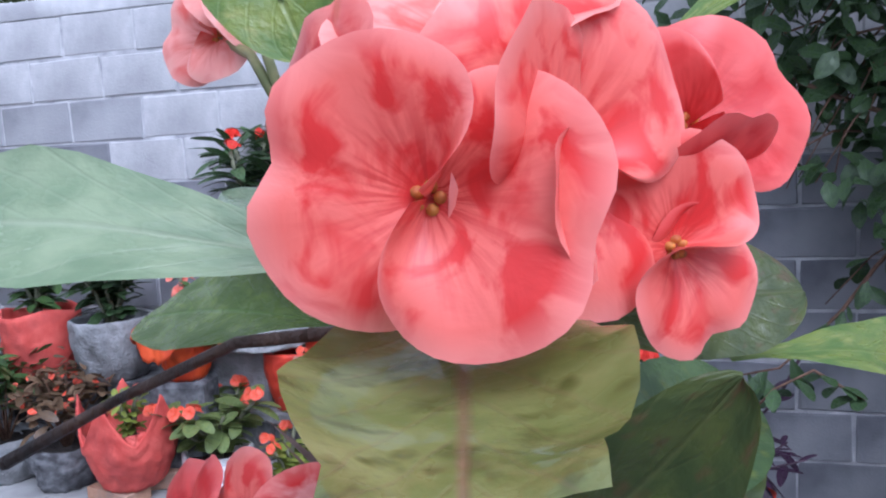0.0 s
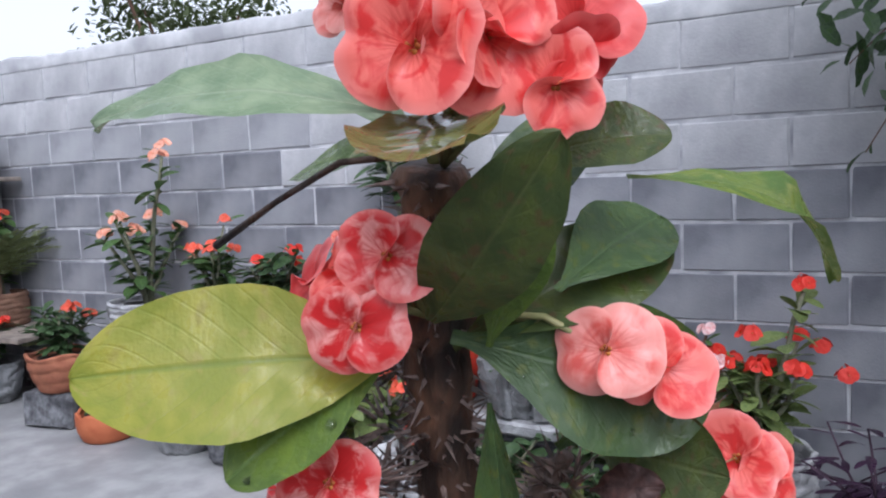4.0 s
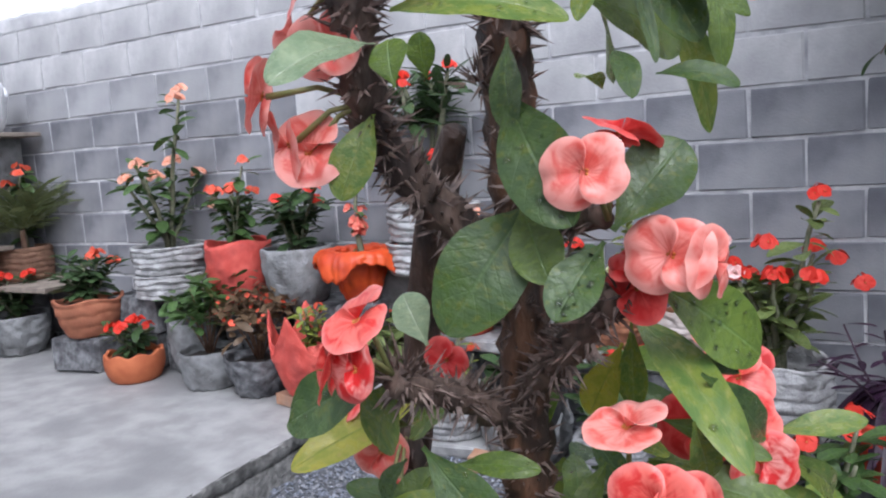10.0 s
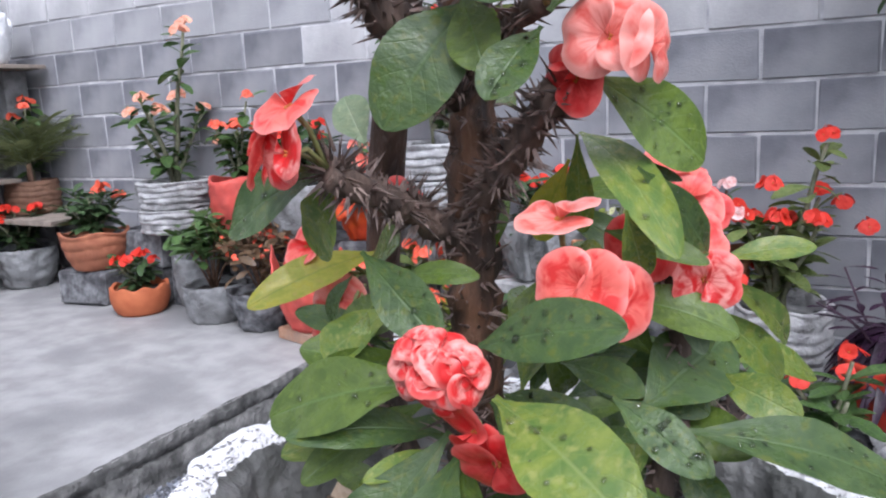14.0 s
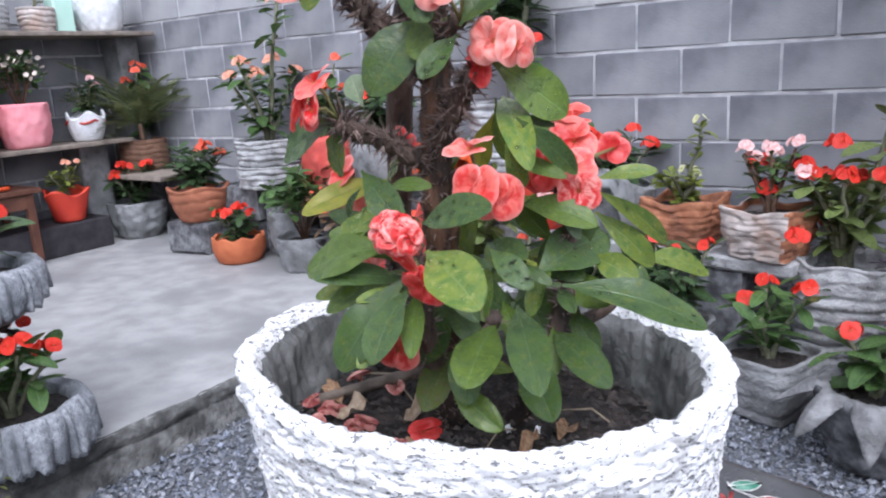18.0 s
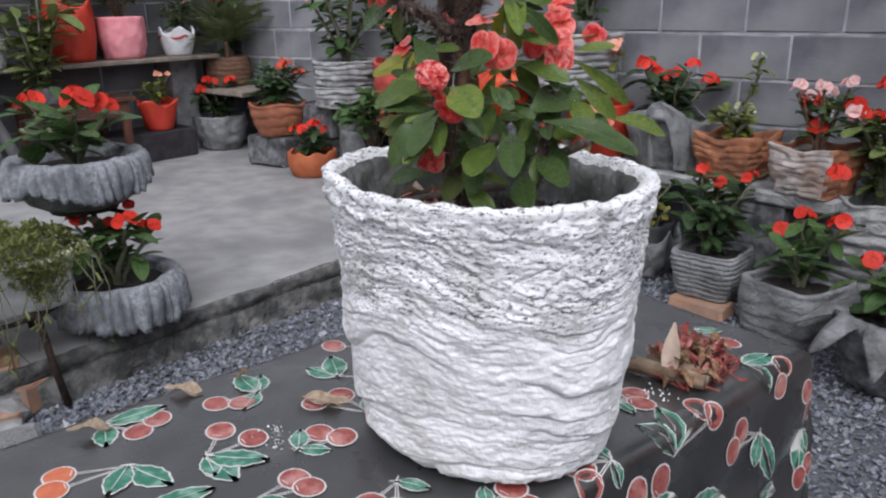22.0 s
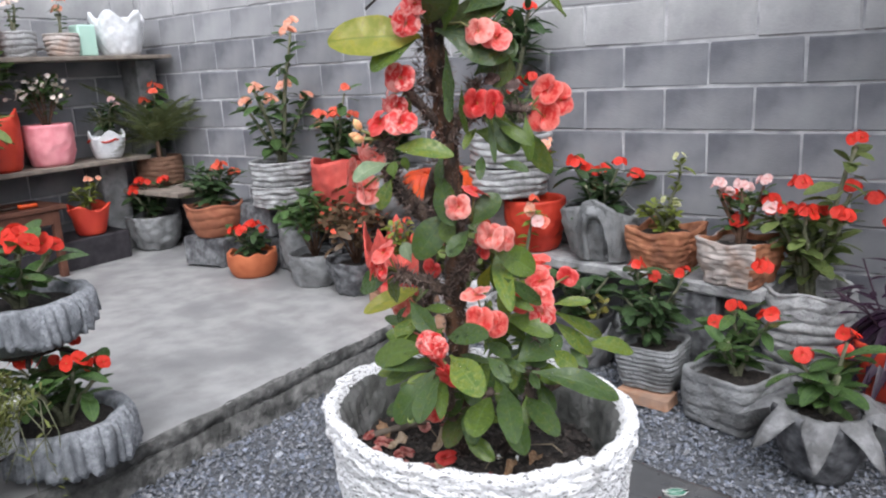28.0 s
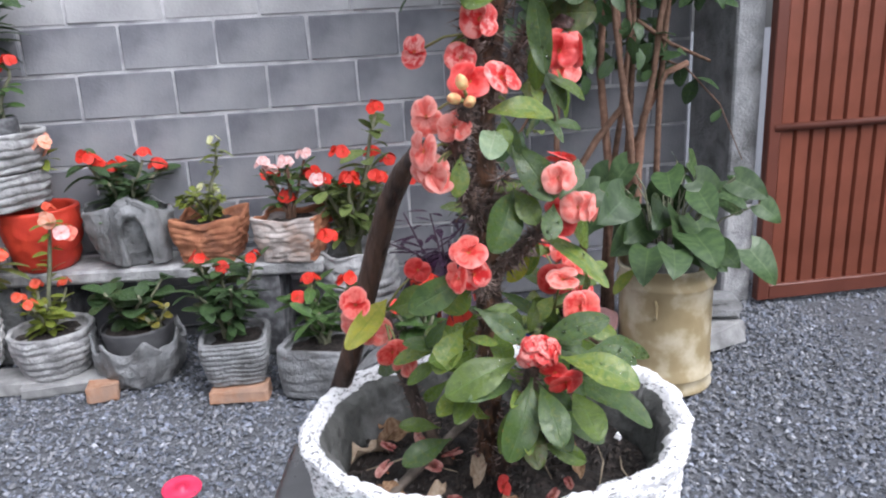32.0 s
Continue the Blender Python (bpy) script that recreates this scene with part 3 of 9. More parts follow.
def slab():
    """The raised concrete slab, with a worn, uneven edge."""
    x0, x1, y0, y1, top = -3.86, -0.82, -3.6, 0.0, 0.15
    nx, ny = 60, 110
    verts, faces = [], []
    for j in range(ny + 1):
        for i in range(nx + 1):
            x, y = x0 + (x1 - x0) * (i / nx) ** 0.8, y0 + (y1 - y0) * j / ny
            z = top + 0.006 * noise.noise((x * 1.3, y * 1.3, 0)) + 0.002 * noise.noise((x * 9, y * 9, 3))
            if i == nx:
                x += 0.012 * noise.noise((0, y * 6, 1)) + 0.008 * noise.noise((0, y * 21, 1))
                z -= 0.006 + 0.008 * abs(noise.noise((7, y * 14, 1)))
            verts.append((x, y, z))
    for j in range(ny):
        for i in range(nx):
            a = j * (nx + 1) + i
            faces.append((a, a + 1, a + nx + 2, a + nx + 1))
    ob = raw("floor_slab", verts, faces, SLAB)
    tagged(ob, "worn pale concrete floor slab raised above the gravel", "floor", kind="structure")
    # edge: two rough courses that step out a little
    ev, ef = [], []
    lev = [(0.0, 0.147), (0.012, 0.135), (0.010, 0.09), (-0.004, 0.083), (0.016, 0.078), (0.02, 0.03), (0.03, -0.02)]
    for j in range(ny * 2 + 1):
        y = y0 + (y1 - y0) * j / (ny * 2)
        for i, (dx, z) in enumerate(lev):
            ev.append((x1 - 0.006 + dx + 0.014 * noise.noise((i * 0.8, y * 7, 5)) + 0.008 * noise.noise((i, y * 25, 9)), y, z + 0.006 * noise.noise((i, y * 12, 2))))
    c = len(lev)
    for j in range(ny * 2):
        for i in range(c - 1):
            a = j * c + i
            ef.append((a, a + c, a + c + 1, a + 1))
    raw("slab_edge", ev, ef, SLAB_EDGE, ob, label="rough dark concrete edge")


slab()


def block_wall(name, label, origin, ang, length, height, pale_from, step=None, pale_above=1.65, cap=0.09):
    """Running-bond block wall: a mortar core and one object a block."""
    top = thing(name, label, "wall", origin, turn=ang, kind="structure")
    core = box_bm(length, 0.13, height, 0)
    bmesh.ops.translate(core, verts=core.verts, vec=(length / 2, 0.075, height / 2))
    part("mortar_core", core, MORTAR, top, smooth=False)
    if step:
        s = box_bm(step, 0.13, 0.2, 0)
        bmesh.ops.translate(s, verts=s.verts, vec=(step / 2, 0.075, height + 0.1))
        part("mortar_core", s, MORTAR, top, smooth=False)
    made = {}

    def block(w, material, alt):
        key = (round(w, 3), material.name, alt)
        if key not in made:
            bm = box_bm(w - 0.010, 0.15, 0.189, 0.006, 1, 0.0042, alt)
            ob = part("block", bm, material, None, smooth=False)
            made[key] = ob.data
            bpy.data.objects.remove(ob)
        return made[key]

    r = random.Random(5)
    rows = int(round(height / 0.2)) + (1 if step else 0)
    for k in range(rows):
        lim = step if step and k * 0.2 >= height - 0.01 else length
        x = -(0.2 if k % 2 else 0.0)
        while x < lim - 0.03:
            a, b = max(x, 0.0), min(x + 0.4, lim)
            if b - a > 0.03:
                # limewash; left of pale_from these tones also paint in light fading downwards
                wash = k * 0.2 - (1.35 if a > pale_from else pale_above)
                m = BLOCK_PALE if wash > 0 else BLOCK_FADE if wash > -0.2 and a < pale_from + 0.4 else BLOCK
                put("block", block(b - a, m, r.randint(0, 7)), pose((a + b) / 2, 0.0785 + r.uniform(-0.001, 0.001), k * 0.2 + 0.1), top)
            x += 0.4
    # coping of poured mortar, uneven along its top
    for x0, x1, z in ((0.0, step, height + 0.2), (step, length, height)) if step else ((0.0, length, height),):
        V, Fc, n = [], [], int((x1 - x0) / 0.05)
        for i in range(n + 1):
            x = x0 + (x1 - x0) * i / n
            h = cap * (0.9 + 0.25 * noise.noise((x * 1.7, z, 3)) + 0.12 * noise.noise((x * 9, z, 5)))
            w = 0.004 + 0.003 * noise.noise((x * 6, z, 8))
            V += [(x, w, z - 0.003), (x, w - 0.003, z + h * 0.8), (x, w + 0.012, z + h), (x, 0.14, z + h), (x, 0.15, z - 0.003)]
        for i in range(n):
            Fc += [(5 * i + j, 5 * i + 5 + j, 5 * i + 6 + j, 5 * i + 1 + j) for j in range(4)]
        Fc += [(0, 1, 2, 3, 4), tuple(5 * n + j for j in (4, 3, 2, 1, 0))]
        raw("coping", V, Fc, BLOCK_PALE, top, label="pale uneven mortar coping")
    return top


# the long wall: joints of odd and even courses fall on whole 0.2 m steps
block_wall("wall_north", "long grey concrete block wall with pale mortar joints and limewashed upper courses", (-4.0, 0, 0), 0, 6.6, 2.0, 2.4, 3.4)
block_wall("wall_west", "grey concrete block side wall behind the plant shelves", (-3.86, -3.6, 0), 90, 3.6, 2.2, 9.0)


def plain_wall(name, label, x0, y0, x1, y1, h, material):
    bm = box_bm(abs(x1 - x0), abs(y1 - y0), h, 0.01)
    ob = part(name, bm, material, None, smooth=False)
    ob.location = ((x0 + x1) / 2, (y0 + y1) / 2, h / 2)
    tagged(ob, label, "wall", kind="structure")


PLASTER = mat("grey_plaster", (0.38, 0.38, 0.37), (0.46, 0.46, 0.45), 5, 0.9, 0.3, 80)
plain_wall("wall_south", "plain grey rendered wall that closes the yard behind", -4.0, -6.15, 6.0, -6.0, 2.2, PLASTER)
plain_wall("wall_east", "plain grey rendered wall that closes the yard beyond the gate", 6.0, -6.0, 6.15, -0.3, 2.2, PLASTER)


def gate():
    post = thing("gate_post", "grey concrete gate post with a paler plinth", "post", (2.665, -0.21, 0), kind="structure")
    a = box_bm(0.13, 0.40, 1.75, 0.008)
    bmesh.ops.translate(a, verts=a.verts, vec=(0, 0, 0.47 + 0.875))
    part("shaft", a, CEMENT, post, smooth=False)
    b = box_bm(0.14, 0.42, 0.47, 0.01)
    bmesh.ops.translate(b, verts=b.verts, vec=(0, 0, 0.235))
    part("plinth", b, CEMENT_PALE, post, smooth=False)
    g = thing("gate", "tall closed red-brown painted steel gate with vertical ribs", "gate", (2.74, -0.45, 0.02))
    W, Hh = 2.6, 2.25
    for n, sx, sz, x, z in (("stile", 0.055, Hh, 0.03, Hh / 2), ("stile", 0.055, Hh, W - 0.03, Hh / 2), ("rail", W - 0.115, 0.07, W / 2, 0.035), ("rail", W - 0.115, 0.06, W / 2, Hh - 0.03)):
        bm = box_bm(sx, 0.05, sz, 0.004)
        bmesh.ops.translate(bm, verts=bm.verts, vec=(x, 0, z))
        part(n, bm, GATE_DARK, g, smooth=False)
    n = int((W - 0.12) / 0.0775)
    vs = [(-0.036, 0.012), (-0.029, -0.004), (0.027, -0.004), (0.033, 0.012)]
    verts = [(x, y, z) for z in (0.07, Hh - 0.06) for x, y in vs]
    rib = raw("panel_rib", verts, [(i, i + 1, i + 5, i + 4) for i in range(3)], GATE, None, False)
    me = rib.data
    bpy.data.objects.remove(rib)
    for k in range(n):
        put("panel_rib", me, pose(0.1 + 0.0775 * k, 0, 0), g)
    back = box_bm(W - 0.1, 0.004, Hh - 0.1, 0)
    bmesh.ops.translate(back, verts=back.verts, vec=(W / 2, 0.016, Hh / 2))
    part("backing_sheet", back, GATE_DARK, g, smooth=False)
    bar = tube([(0.03, -0.02, 0.80), (W - 0.03, -0.02, 0.80)], [0.017, 0.017], 10)
    raw("cross_bar", *bar, GATE_DARK, g)


gate()


# ---- pots ----
STAR_CEMENT = mat("pale_grey_star_cement", (0.19, 0.19, 0.195), (0.29, 0.29, 0.295), 20, 0.9, 0.9, 80, c3=(0.12, 0.12, 0.12), s3=9, dist=0.010)
PLASTIC_GREY = mat("dark_grey_plastic", (0.085, 0.085, 0.09), (0.12, 0.12, 0.125), 20, 0.55, 0.1, 80)
FRESH_LEAF = leaf_mat("fresh_green_leaf", (0.105, 0.15, 0.045), (0.18, 0.22, 0.075), (0.19, 0.25, 0.09))
VARIEGATED = leaf_mat("yellow_edged_leaf", (0.10, 0.12, 0.03), (0.34, 0.28, 0.06), (0.20, 0.10, 0.04))

def pot(name, label, loc, r0, r1, h, material, ripple=0.0, nrip=7, lobes=0, lobe=0.0, rimwave=0.0, nwave=5, square=0, thick=0.018, soil=0.86, seed=0, bulge=0.05, turn=0.0, flare=0.0, rough=0.0, corner=0.0, oval=0.0, seg=44, steps=14, group="", spike=0.0, category="flower pot", tilt=0.0):
    top = thing(name, label, category, loc, group, turn)
    steps = max(steps, 9 * nrip) if ripple else steps
    seg = max(seg, 64)
    prof = []
    for i in range(steps + 1):
        v = i / steps
        prof.append((r0 + (r1 - r0) * v ** 0.9 + bulge * h * math.sin(math.pi * v), h * v))
    prof[0] = (r0 * 0.94, 0.0)
    ri = prof[-1][0]
    for q, z in ((0.3, 1.012), (0.75, 1.008), (1.0, 0.985)):
        prof.append((ri - thick * q, h * z))
    for v in (0.94, 0.88, soil - 0.02):
        prof.append((r0 + (r1 - r0) * v ** 0.9 + bulge * h * math.sin(math.pi * v) - thick, h * v))
    rd = random.Random(seed)
    o = rd.uniform(0, 50)

    def bend(a, i, r, z):
        v = min(z / h, 1.0)
        out = i <= steps
        if square:
            r *= (abs(math.cos(a)) ** square + abs(math.sin(a)) ** square) ** (-1 / square)
        if ripple and out:
            coil = (1.15 * nrip * v + 0.55 * noise.noise((math.cos(a) * 0.9, math.sin(a) * 0.9, o + v)) + 0.30 * noise.noise((math.cos(a) * 2.2, math.sin(a) * 2.2, 3 * v + o)) + 0.06 * noise.noise((math.cos(a) * 7, math.sin(a) * 7, 7 * v + o))) % 1.0
            r += ripple * (math.sin(math.pi * coil ** 0.75) ** 0.6 * 1.5 - 1.0) * (0.75 + 0.5 * noise.noise((math.cos(a) * 1.5, math.sin(a) * 1.5, v * 4 + o)))
        if lobes and (out or v > 0.9):
            r += lobe * math.sin(lobes * a + 1.5 * noise.noise((math.cos(a), math.sin(a), o))) * v ** 1.3 * (1 if out else 0.6)
        if flare:
            r += flare * v ** 3
        if rough:
            r += rough * noise.noise((math.cos(a) * 4, math.sin(a) * 4, z * 26 + o)) + 0.5 * rough * noise.noise((math.cos(a) * 11, math.sin(a) * 11, z * 60 + o))
        if corner:
            z += corner * h * max(0.0, (v - 0.4) / 0.6) * (math.sin(2 * a) ** 2 - 0.45)
            r *= 1 + 0.10 * max(0.0, (v - 0.4) / 0.6) * math.sin(2 * a) ** 2
        if rimwave:
            k = max(0.0, (v - 0.55) / 0.45) if i <= steps + 3 else 0.0
            w = math.sin(nwave * a + o)
            z += rimwave * h * k * (w if not spike else (abs(w) ** 0.7 * 1.6 - 0.8) if spike > 0 else ((1 - abs(w)) ** 0.8 * 2.0 - 0.7))
            if spike:
                r += abs(spike) * k * ((abs(w) if spike > 0 else 1 - abs(w)) - 0.4)
        return (r * math.cos(a) * (1 + oval), r * math.sin(a) * (1 - 0.4 * oval), z + tilt * r * math.cos(a))

    raw("pot_body", *lathe(prof, seg, bend), material, top)
    rs = r0 + (r1 - r0) * soil ** 0.9 + bulge * h * math.sin(math.pi * soil) - thick * 0.8
    sv, sf = [], []
    for j in range(6):
        for k in range(20):
            a, q = 2 * math.pi * k / 20, rs * j / 5
            if square:
                q *= (abs(math.cos(a)) ** square + abs(math.sin(a)) ** square) ** (-1 / square)
            sv.append((q * math.cos(a), q * math.sin(a), h * (soil - 0.03) + 0.006 * noise.noise((a * 3, q * 60, o)) + 0.01 * (1 - j / 5)))
    for j in range(5):
        for k in range(20):
            sf.append((j * 20 + k, (j + 1) * 20 + k, (j + 1) * 20 + (k + 1) % 20, j * 20 + (k + 1) % 20))
    raw("soil", sv, sf, SOIL, top, label="dark damp soil")
    return top


def drape(top, name, r, z, out, drop, n, sharp, material, seed=0, pleats=0, pleat=0.0, least=0.3, thick=0.007, seg=120, a0=0.0, label="", flat=0.0, reach=0.0):
    """A cloth-like skirt of cement that folds over a rim and hangs in lobes, points or pleats."""
    rd = random.Random(seed)
    o = rd.uniform(0, 50)
    levels = [(i / 8, 0) for i in range(9)] + [(1 - i / 8, 1) for i in range(9)]

    def bend(a, i, q, side):
        ca, sa = math.cos(a), math.sin(a)
        w = (0.5 + 0.5 * math.cos(n * (a - a0) + 0.7 * noise.noise((ca * 2, sa * 2, o)))) ** sharp
        if flat:
            w = abs((n * (a - a0) / (2 * math.pi) + 0.08 * noise.noise((ca * 2, sa * 2, o))) % 1.0 * 2 - 1) ** sharp
        d = drop * (least + (1 - least) * w) * (1 + (0.15 if pleats > 20 else 0.35) * noise.noise((ca * 5, sa * 5, o)) + (0.09 * noise.noise((ca * 16, sa * 16, o)) if pleats else 0))
        rr = r + out * (math.sin(min(q * 1.9, 1.0) * math.pi / 2) + 0.25 * q * w) + reach * q * w + 0.006 * noise.noise((ca * 7, sa * 7, q * 3 + o))
        if pleats:
            rr += pleat * (abs(math.sin(0.5 * pleats * a + 4.5 * noise.noise((ca * 3, sa * 3, o + 0.4 * q)))) ** 0.7 * 2 - 1) * min(1, q * 2.5) * (0.75 + 0.7 * noise.noise((ca * 6, sa * 6, o + 9)))
        if pleats > 20:
            rr += 0.0022 * noise.noise((ca * 45, sa * 45, q * 14 + o))
        zz = z + 0.010 * math.sin(math.pi * min(q * 2.2, 1)) - d * max(0, q - 0.18) ** (1.0 + flat) + 0.008 * noise.noise((ca * 4, sa * 4, o + 5))
        if side:
            rr, zz = rr - thick * (1 + 0.4 * q), zz - thick * 0.5 * (1 - q)
        return (rr * ca, rr * sa, zz)

    v, f = lathe(levels, seg, bend)
    raw(name, v, f[:-2], material, top, label=label)


def slabbox(name, label, loc, size, material, category, turn=0.0, bevel=0.006, jit=0.003, group="", seed=1, kind=""):
    ob = part(name, box_bm(*size, bevel, 1, jit, seed), material, None, smooth=False)
    ob.matrix_basis = pose(loc[0], loc[1], loc[2] + size[2] / 2, 0, 0, turn)
    return tagged(ob, label, category, group, kind)


# ---- plants ----
LEAVES = {}


def leaf_set(material, length, wr=0.36, **k):
    key = (material.name, length, wr, tuple(sorted(k.items())))
    if key not in LEAVES:
        LEAVES[key] = [leaf_mesh("leaf", material, length * q, length * wr * q, droop=d, seed=i, **k) for i, (q, d) in enumerate(((1, 0.15), (0.85, 0.3), (1.1, 0.4), (0.7, 0.1)))]
    return LEAVES[key]


FLOWERS = {}


def flower_set(material, r, eye=YELLOW_EYE):
    key = (material.name, r)
    if key not in FLOWERS:
        FLOWERS[key] = [flower_mesh("flower", material, r, i * 7, eye) for i in range(3)]
    return FLOWERS[key]


def euphorbia(name, label, loc, height, spread, stems, leaves, material, length, clusters, fmat, fr=0.016, per=4, seed=0, tip=None, low=0.15, stem_r=0.009, group="", wr=0.42, tall=None, lean=0.12, stem_mat=None, deep=0.45):
    """Thorny-stemmed plant: stems, leaves round them and clusters of paired bracts at the tips."""
    rd = random.Random(seed)
    leaves, fr, per = int(leaves * 1.75), fr * 0.60, per + 1
    top = thing(name, label, "potted plant", loc, group)
    sets, fl = leaf_set(material, length, wr), flower_set(fmat, fr)
    tips, lines = [], []
    for s in range(stems):
        a = 2 * math.pi * (s + rd.uniform(-0.3, 0.3)) / max(stems, 1)
        reach = spread * (0.55 if stems > 1 else 0.12) * rd.uniform(0.6, 1.1)
        hh = height * rd.uniform(0.72, 1.0) if s else height
        if tall and s == 0:
            hh = tall
        pts = [Vector((0.012 * math.cos(a), 0.012 * math.sin(a), -0.03))]
        for i in range(1, 7):
            v = i / 6
            pts.append(Vector((reach * v ** 1.2 * math.cos(a) + rd.uniform(-1, 1) * 0.008, reach * v ** 1.2 * math.sin(a) + rd.uniform(-1, 1) * 0.008, hh * v)))
        lines.append(pts)
        tips.append((pts[-1], (pts[-1] - pts[-2]).normalized()))
        raw("stem", *tube(pts, [stem_r * (1.2 - 0.6 * i / 6) for i in range(7)], 7, 0.25, seed + s), stem_mat or STEM_GREEN, top)
    n = 0
    while n < leaves:
        pts = lines[n % len(lines)]
        v = low + (1 - low) * rd.random() ** 0.8
        i = min(int(v * 6), 5)
        p = pts[i].lerp(pts[i + 1], v * 6 - i)
        a = n * 2.4 + rd.uniform(-0.4, 0.4)
        up = rd.uniform(-0.15, 0.75) * (0.5 + v)
        d = Vector((math.cos(a), math.sin(a), up))
        put("leaf", rd.choice(sets), aim(p, d, (0, 0, 1), rd.uniform(-25, 25), rd.uniform(0.75, 1.2)), top)
        n += 1
    for c in range(clusters):
        p, d = tips[c] if c < len(tips) else (lambda t: (t[0] + Vector((rd.uniform(-1, 1) * spread * 0.6, rd.uniform(-1, 1) * spread * 0.6, rd.uniform(-deep, 0.1) * height)), Vector((rd.uniform(-1, 1), rd.uniform(-1, 0.4), 0.7))))(tips[c % len(tips)])
        bunch = new("flower_cluster")
        bunch.parent = top
        bunch.matrix_basis = Matrix.Translation(p)
        bunch.empty_display_size = 0.02
        k = max(1, per + rd.randint(0, 1))
        for j in range(k):
            a = 2 * math.pi * j / k + rd.random()
            o = Vector((math.cos(a), math.sin(a), rd.uniform(0.2, 0.9))) * fr * (1.3 if k > 1 else 0.3)
            put("flower", rd.choice(fl), face(o + Vector((0, 0, 0.02)), (math.cos(a), math.sin(a) - 0.4, 0.75), rd.uniform(0, 360), rd.uniform(0.8, 1.15)), bunch)
    return top


def grasses(name, label, loc, n, length, width, material, rise=0.7, seed=0, group="", stemh=0.0, droop=0.7, category="potted plant"):
    rd = random.Random(seed)
    top = thing(name, label, category, loc, group)
    sets = [leaf_mesh("leaf", material, length * q, width, droop=droop * d, fold=0.5, wide=0.4, nu=1, nv=8, seed=i, blunt=0.9) for i, (q, d) in enumerate(((1, 0.6), (0.8, 1.0), (1.15, 0.8)))]
    for i in range(n):
        a = i * 2.399 + rd.uniform(-0.3, 0.3)
        put("leaf", rd.choice(sets), aim((0.02 * math.cos(a), 0.02 * math.sin(a), stemh * rd.random()), (math.cos(a), math.sin(a), rise * rd.uniform(0.3, 1.6)), (0, 0, 1), rd.uniform(-30, 30), rd.uniform(0.7, 1.15)), top)
    return top


def frond_mesh(name, material, length, seed=0):
    """A feathery frond: a bowed rib with many thin leaflets, in one mesh."""
    rd = random.Random(seed)
    V, Fc, U = [], [], []
    for k in range(26):
        v = 0.15 + 0.85 * k / 26
        base = (0, length * v, length * (0.45 * v - 0.75 * v * v))
        for s in (-1, 1):
            L = length * 0.34 * (1 - 0.6 * abs(v - 0.45))
            tipp = (s * L * 0.8, base[1] + L * 0.55, base[2] - L * 0.25 + rd.uniform(-0.02, 0.02))
            o = len(V)
            V += [base, ((base[0] + tipp[0]) / 2, (base[1] + tipp[1]) / 2 + 0.007, (base[2] + tipp[2]) / 2 + 0.01), tipp, ((base[0] + tipp[0]) / 2, (base[1] + tipp[1]) / 2 - 0.007, (base[2] + tipp[2]) / 2 + 0.01)]
            U += [(0.5, 0), (1, 0.5), (0.5, 1), (0, 0.5)]
            Fc.append((o, o + 1, o + 2, o + 3))
    ob = raw(name, V, Fc, material, uvs=U)
    me = ob.data
    bpy.data.objects.remove(ob)
    return me


def palm(name, label, loc, n, length, seed=0):
    rd = random.Random(seed)
    top = thing(name, label, "potted plant", loc)
    meshes = [frond_mesh("frond", LEAF_F, length * q, i) for i, q in enumerate((1, 0.8, 1.1))]
    raw("stem", *tube([(0, 0, -0.03), (0, 0, 0.14)], [0.022, 0.014], 8, 0.2, 3), BARK, top)
    for i in range(n):
        a = i * 2.399
        put("frond", rd.choice(meshes), aim((0, 0, 0.1), (math.cos(a), math.sin(a), rd.uniform(0.2, 1.7)), (0, 0, 1), rd.uniform(-20, 20), rd.uniform(0.8, 1.1)), top)
    return top


def bush(name, label, loc, radius, height, n, material, length, fmat=None, fn=0, fr=0.011, seed=0, wr=0.4):
    """A dense twiggy bush: twigs, and one object a leaf up to 260."""
    rd = random.Random(seed)
    top = thing(name, label, "potted plant", loc)
    sets = leaf_set(material, length, wr)
    pts = []
    for s in range(11):
        a = s * 2.399
        q = radius * math.sqrt((s + 0.5) / 11)
        e = Vector((q * math.cos(a), q * math.sin(a), height * (1 - 0.35 * (q / radius) ** 2) * rd.uniform(0.8, 1.0)))
        line = [Vector((0, 0, -0.02)).lerp(e, v) + Vector((0, 0, 0.04 * math.sin(3 * v))) for v in (0, 0.3, 0.6, 0.85, 1)]
        raw("twig", *tube(line, [0.006, 0.005, 0.004, 0.003, 0.002], 5), BARK, top)
        pts.append(line)
    for i in range(n):
        line = pts[i % 11]
        v = rd.uniform(0.25, 1.0) ** 0.7
        j = min(int(v * 4), 3)
        p = line[j].lerp(line[j + 1], v * 4 - j) + Vector((rd.gauss(0, 1), rd.gauss(0, 1), rd.gauss(0, 1))) * radius * 0.12
        a = rd.uniform(0, 6.28)
        put("leaf", rd.choice(sets), aim(p, (math.cos(a), math.sin(a), rd.uniform(-0.2, 0.9)), (0, 0, 1), rd.uniform(-40, 40), rd.uniform(0.7, 1.2)), top)
    if fmat:
        fl = flower_set(fmat, fr)
        for i in range(fn):
            line = pts[rd.randrange(11)]
            p = line[-1] + Vector((rd.gauss(0, 1), rd.gauss(0, 1), rd.uniform(-1.2, 0.6))) * radius * 0.22
            put("flower", rd.choice(fl), face(p, (rd.uniform(-0.6, 0.8), rd.uniform(-1, 0.1), 0.5), rd.uniform(0, 360)), top)
    return top


GP = "pots along the block wall"
GB = "pots on the concrete bench"
GS = "pots on the side shelves"

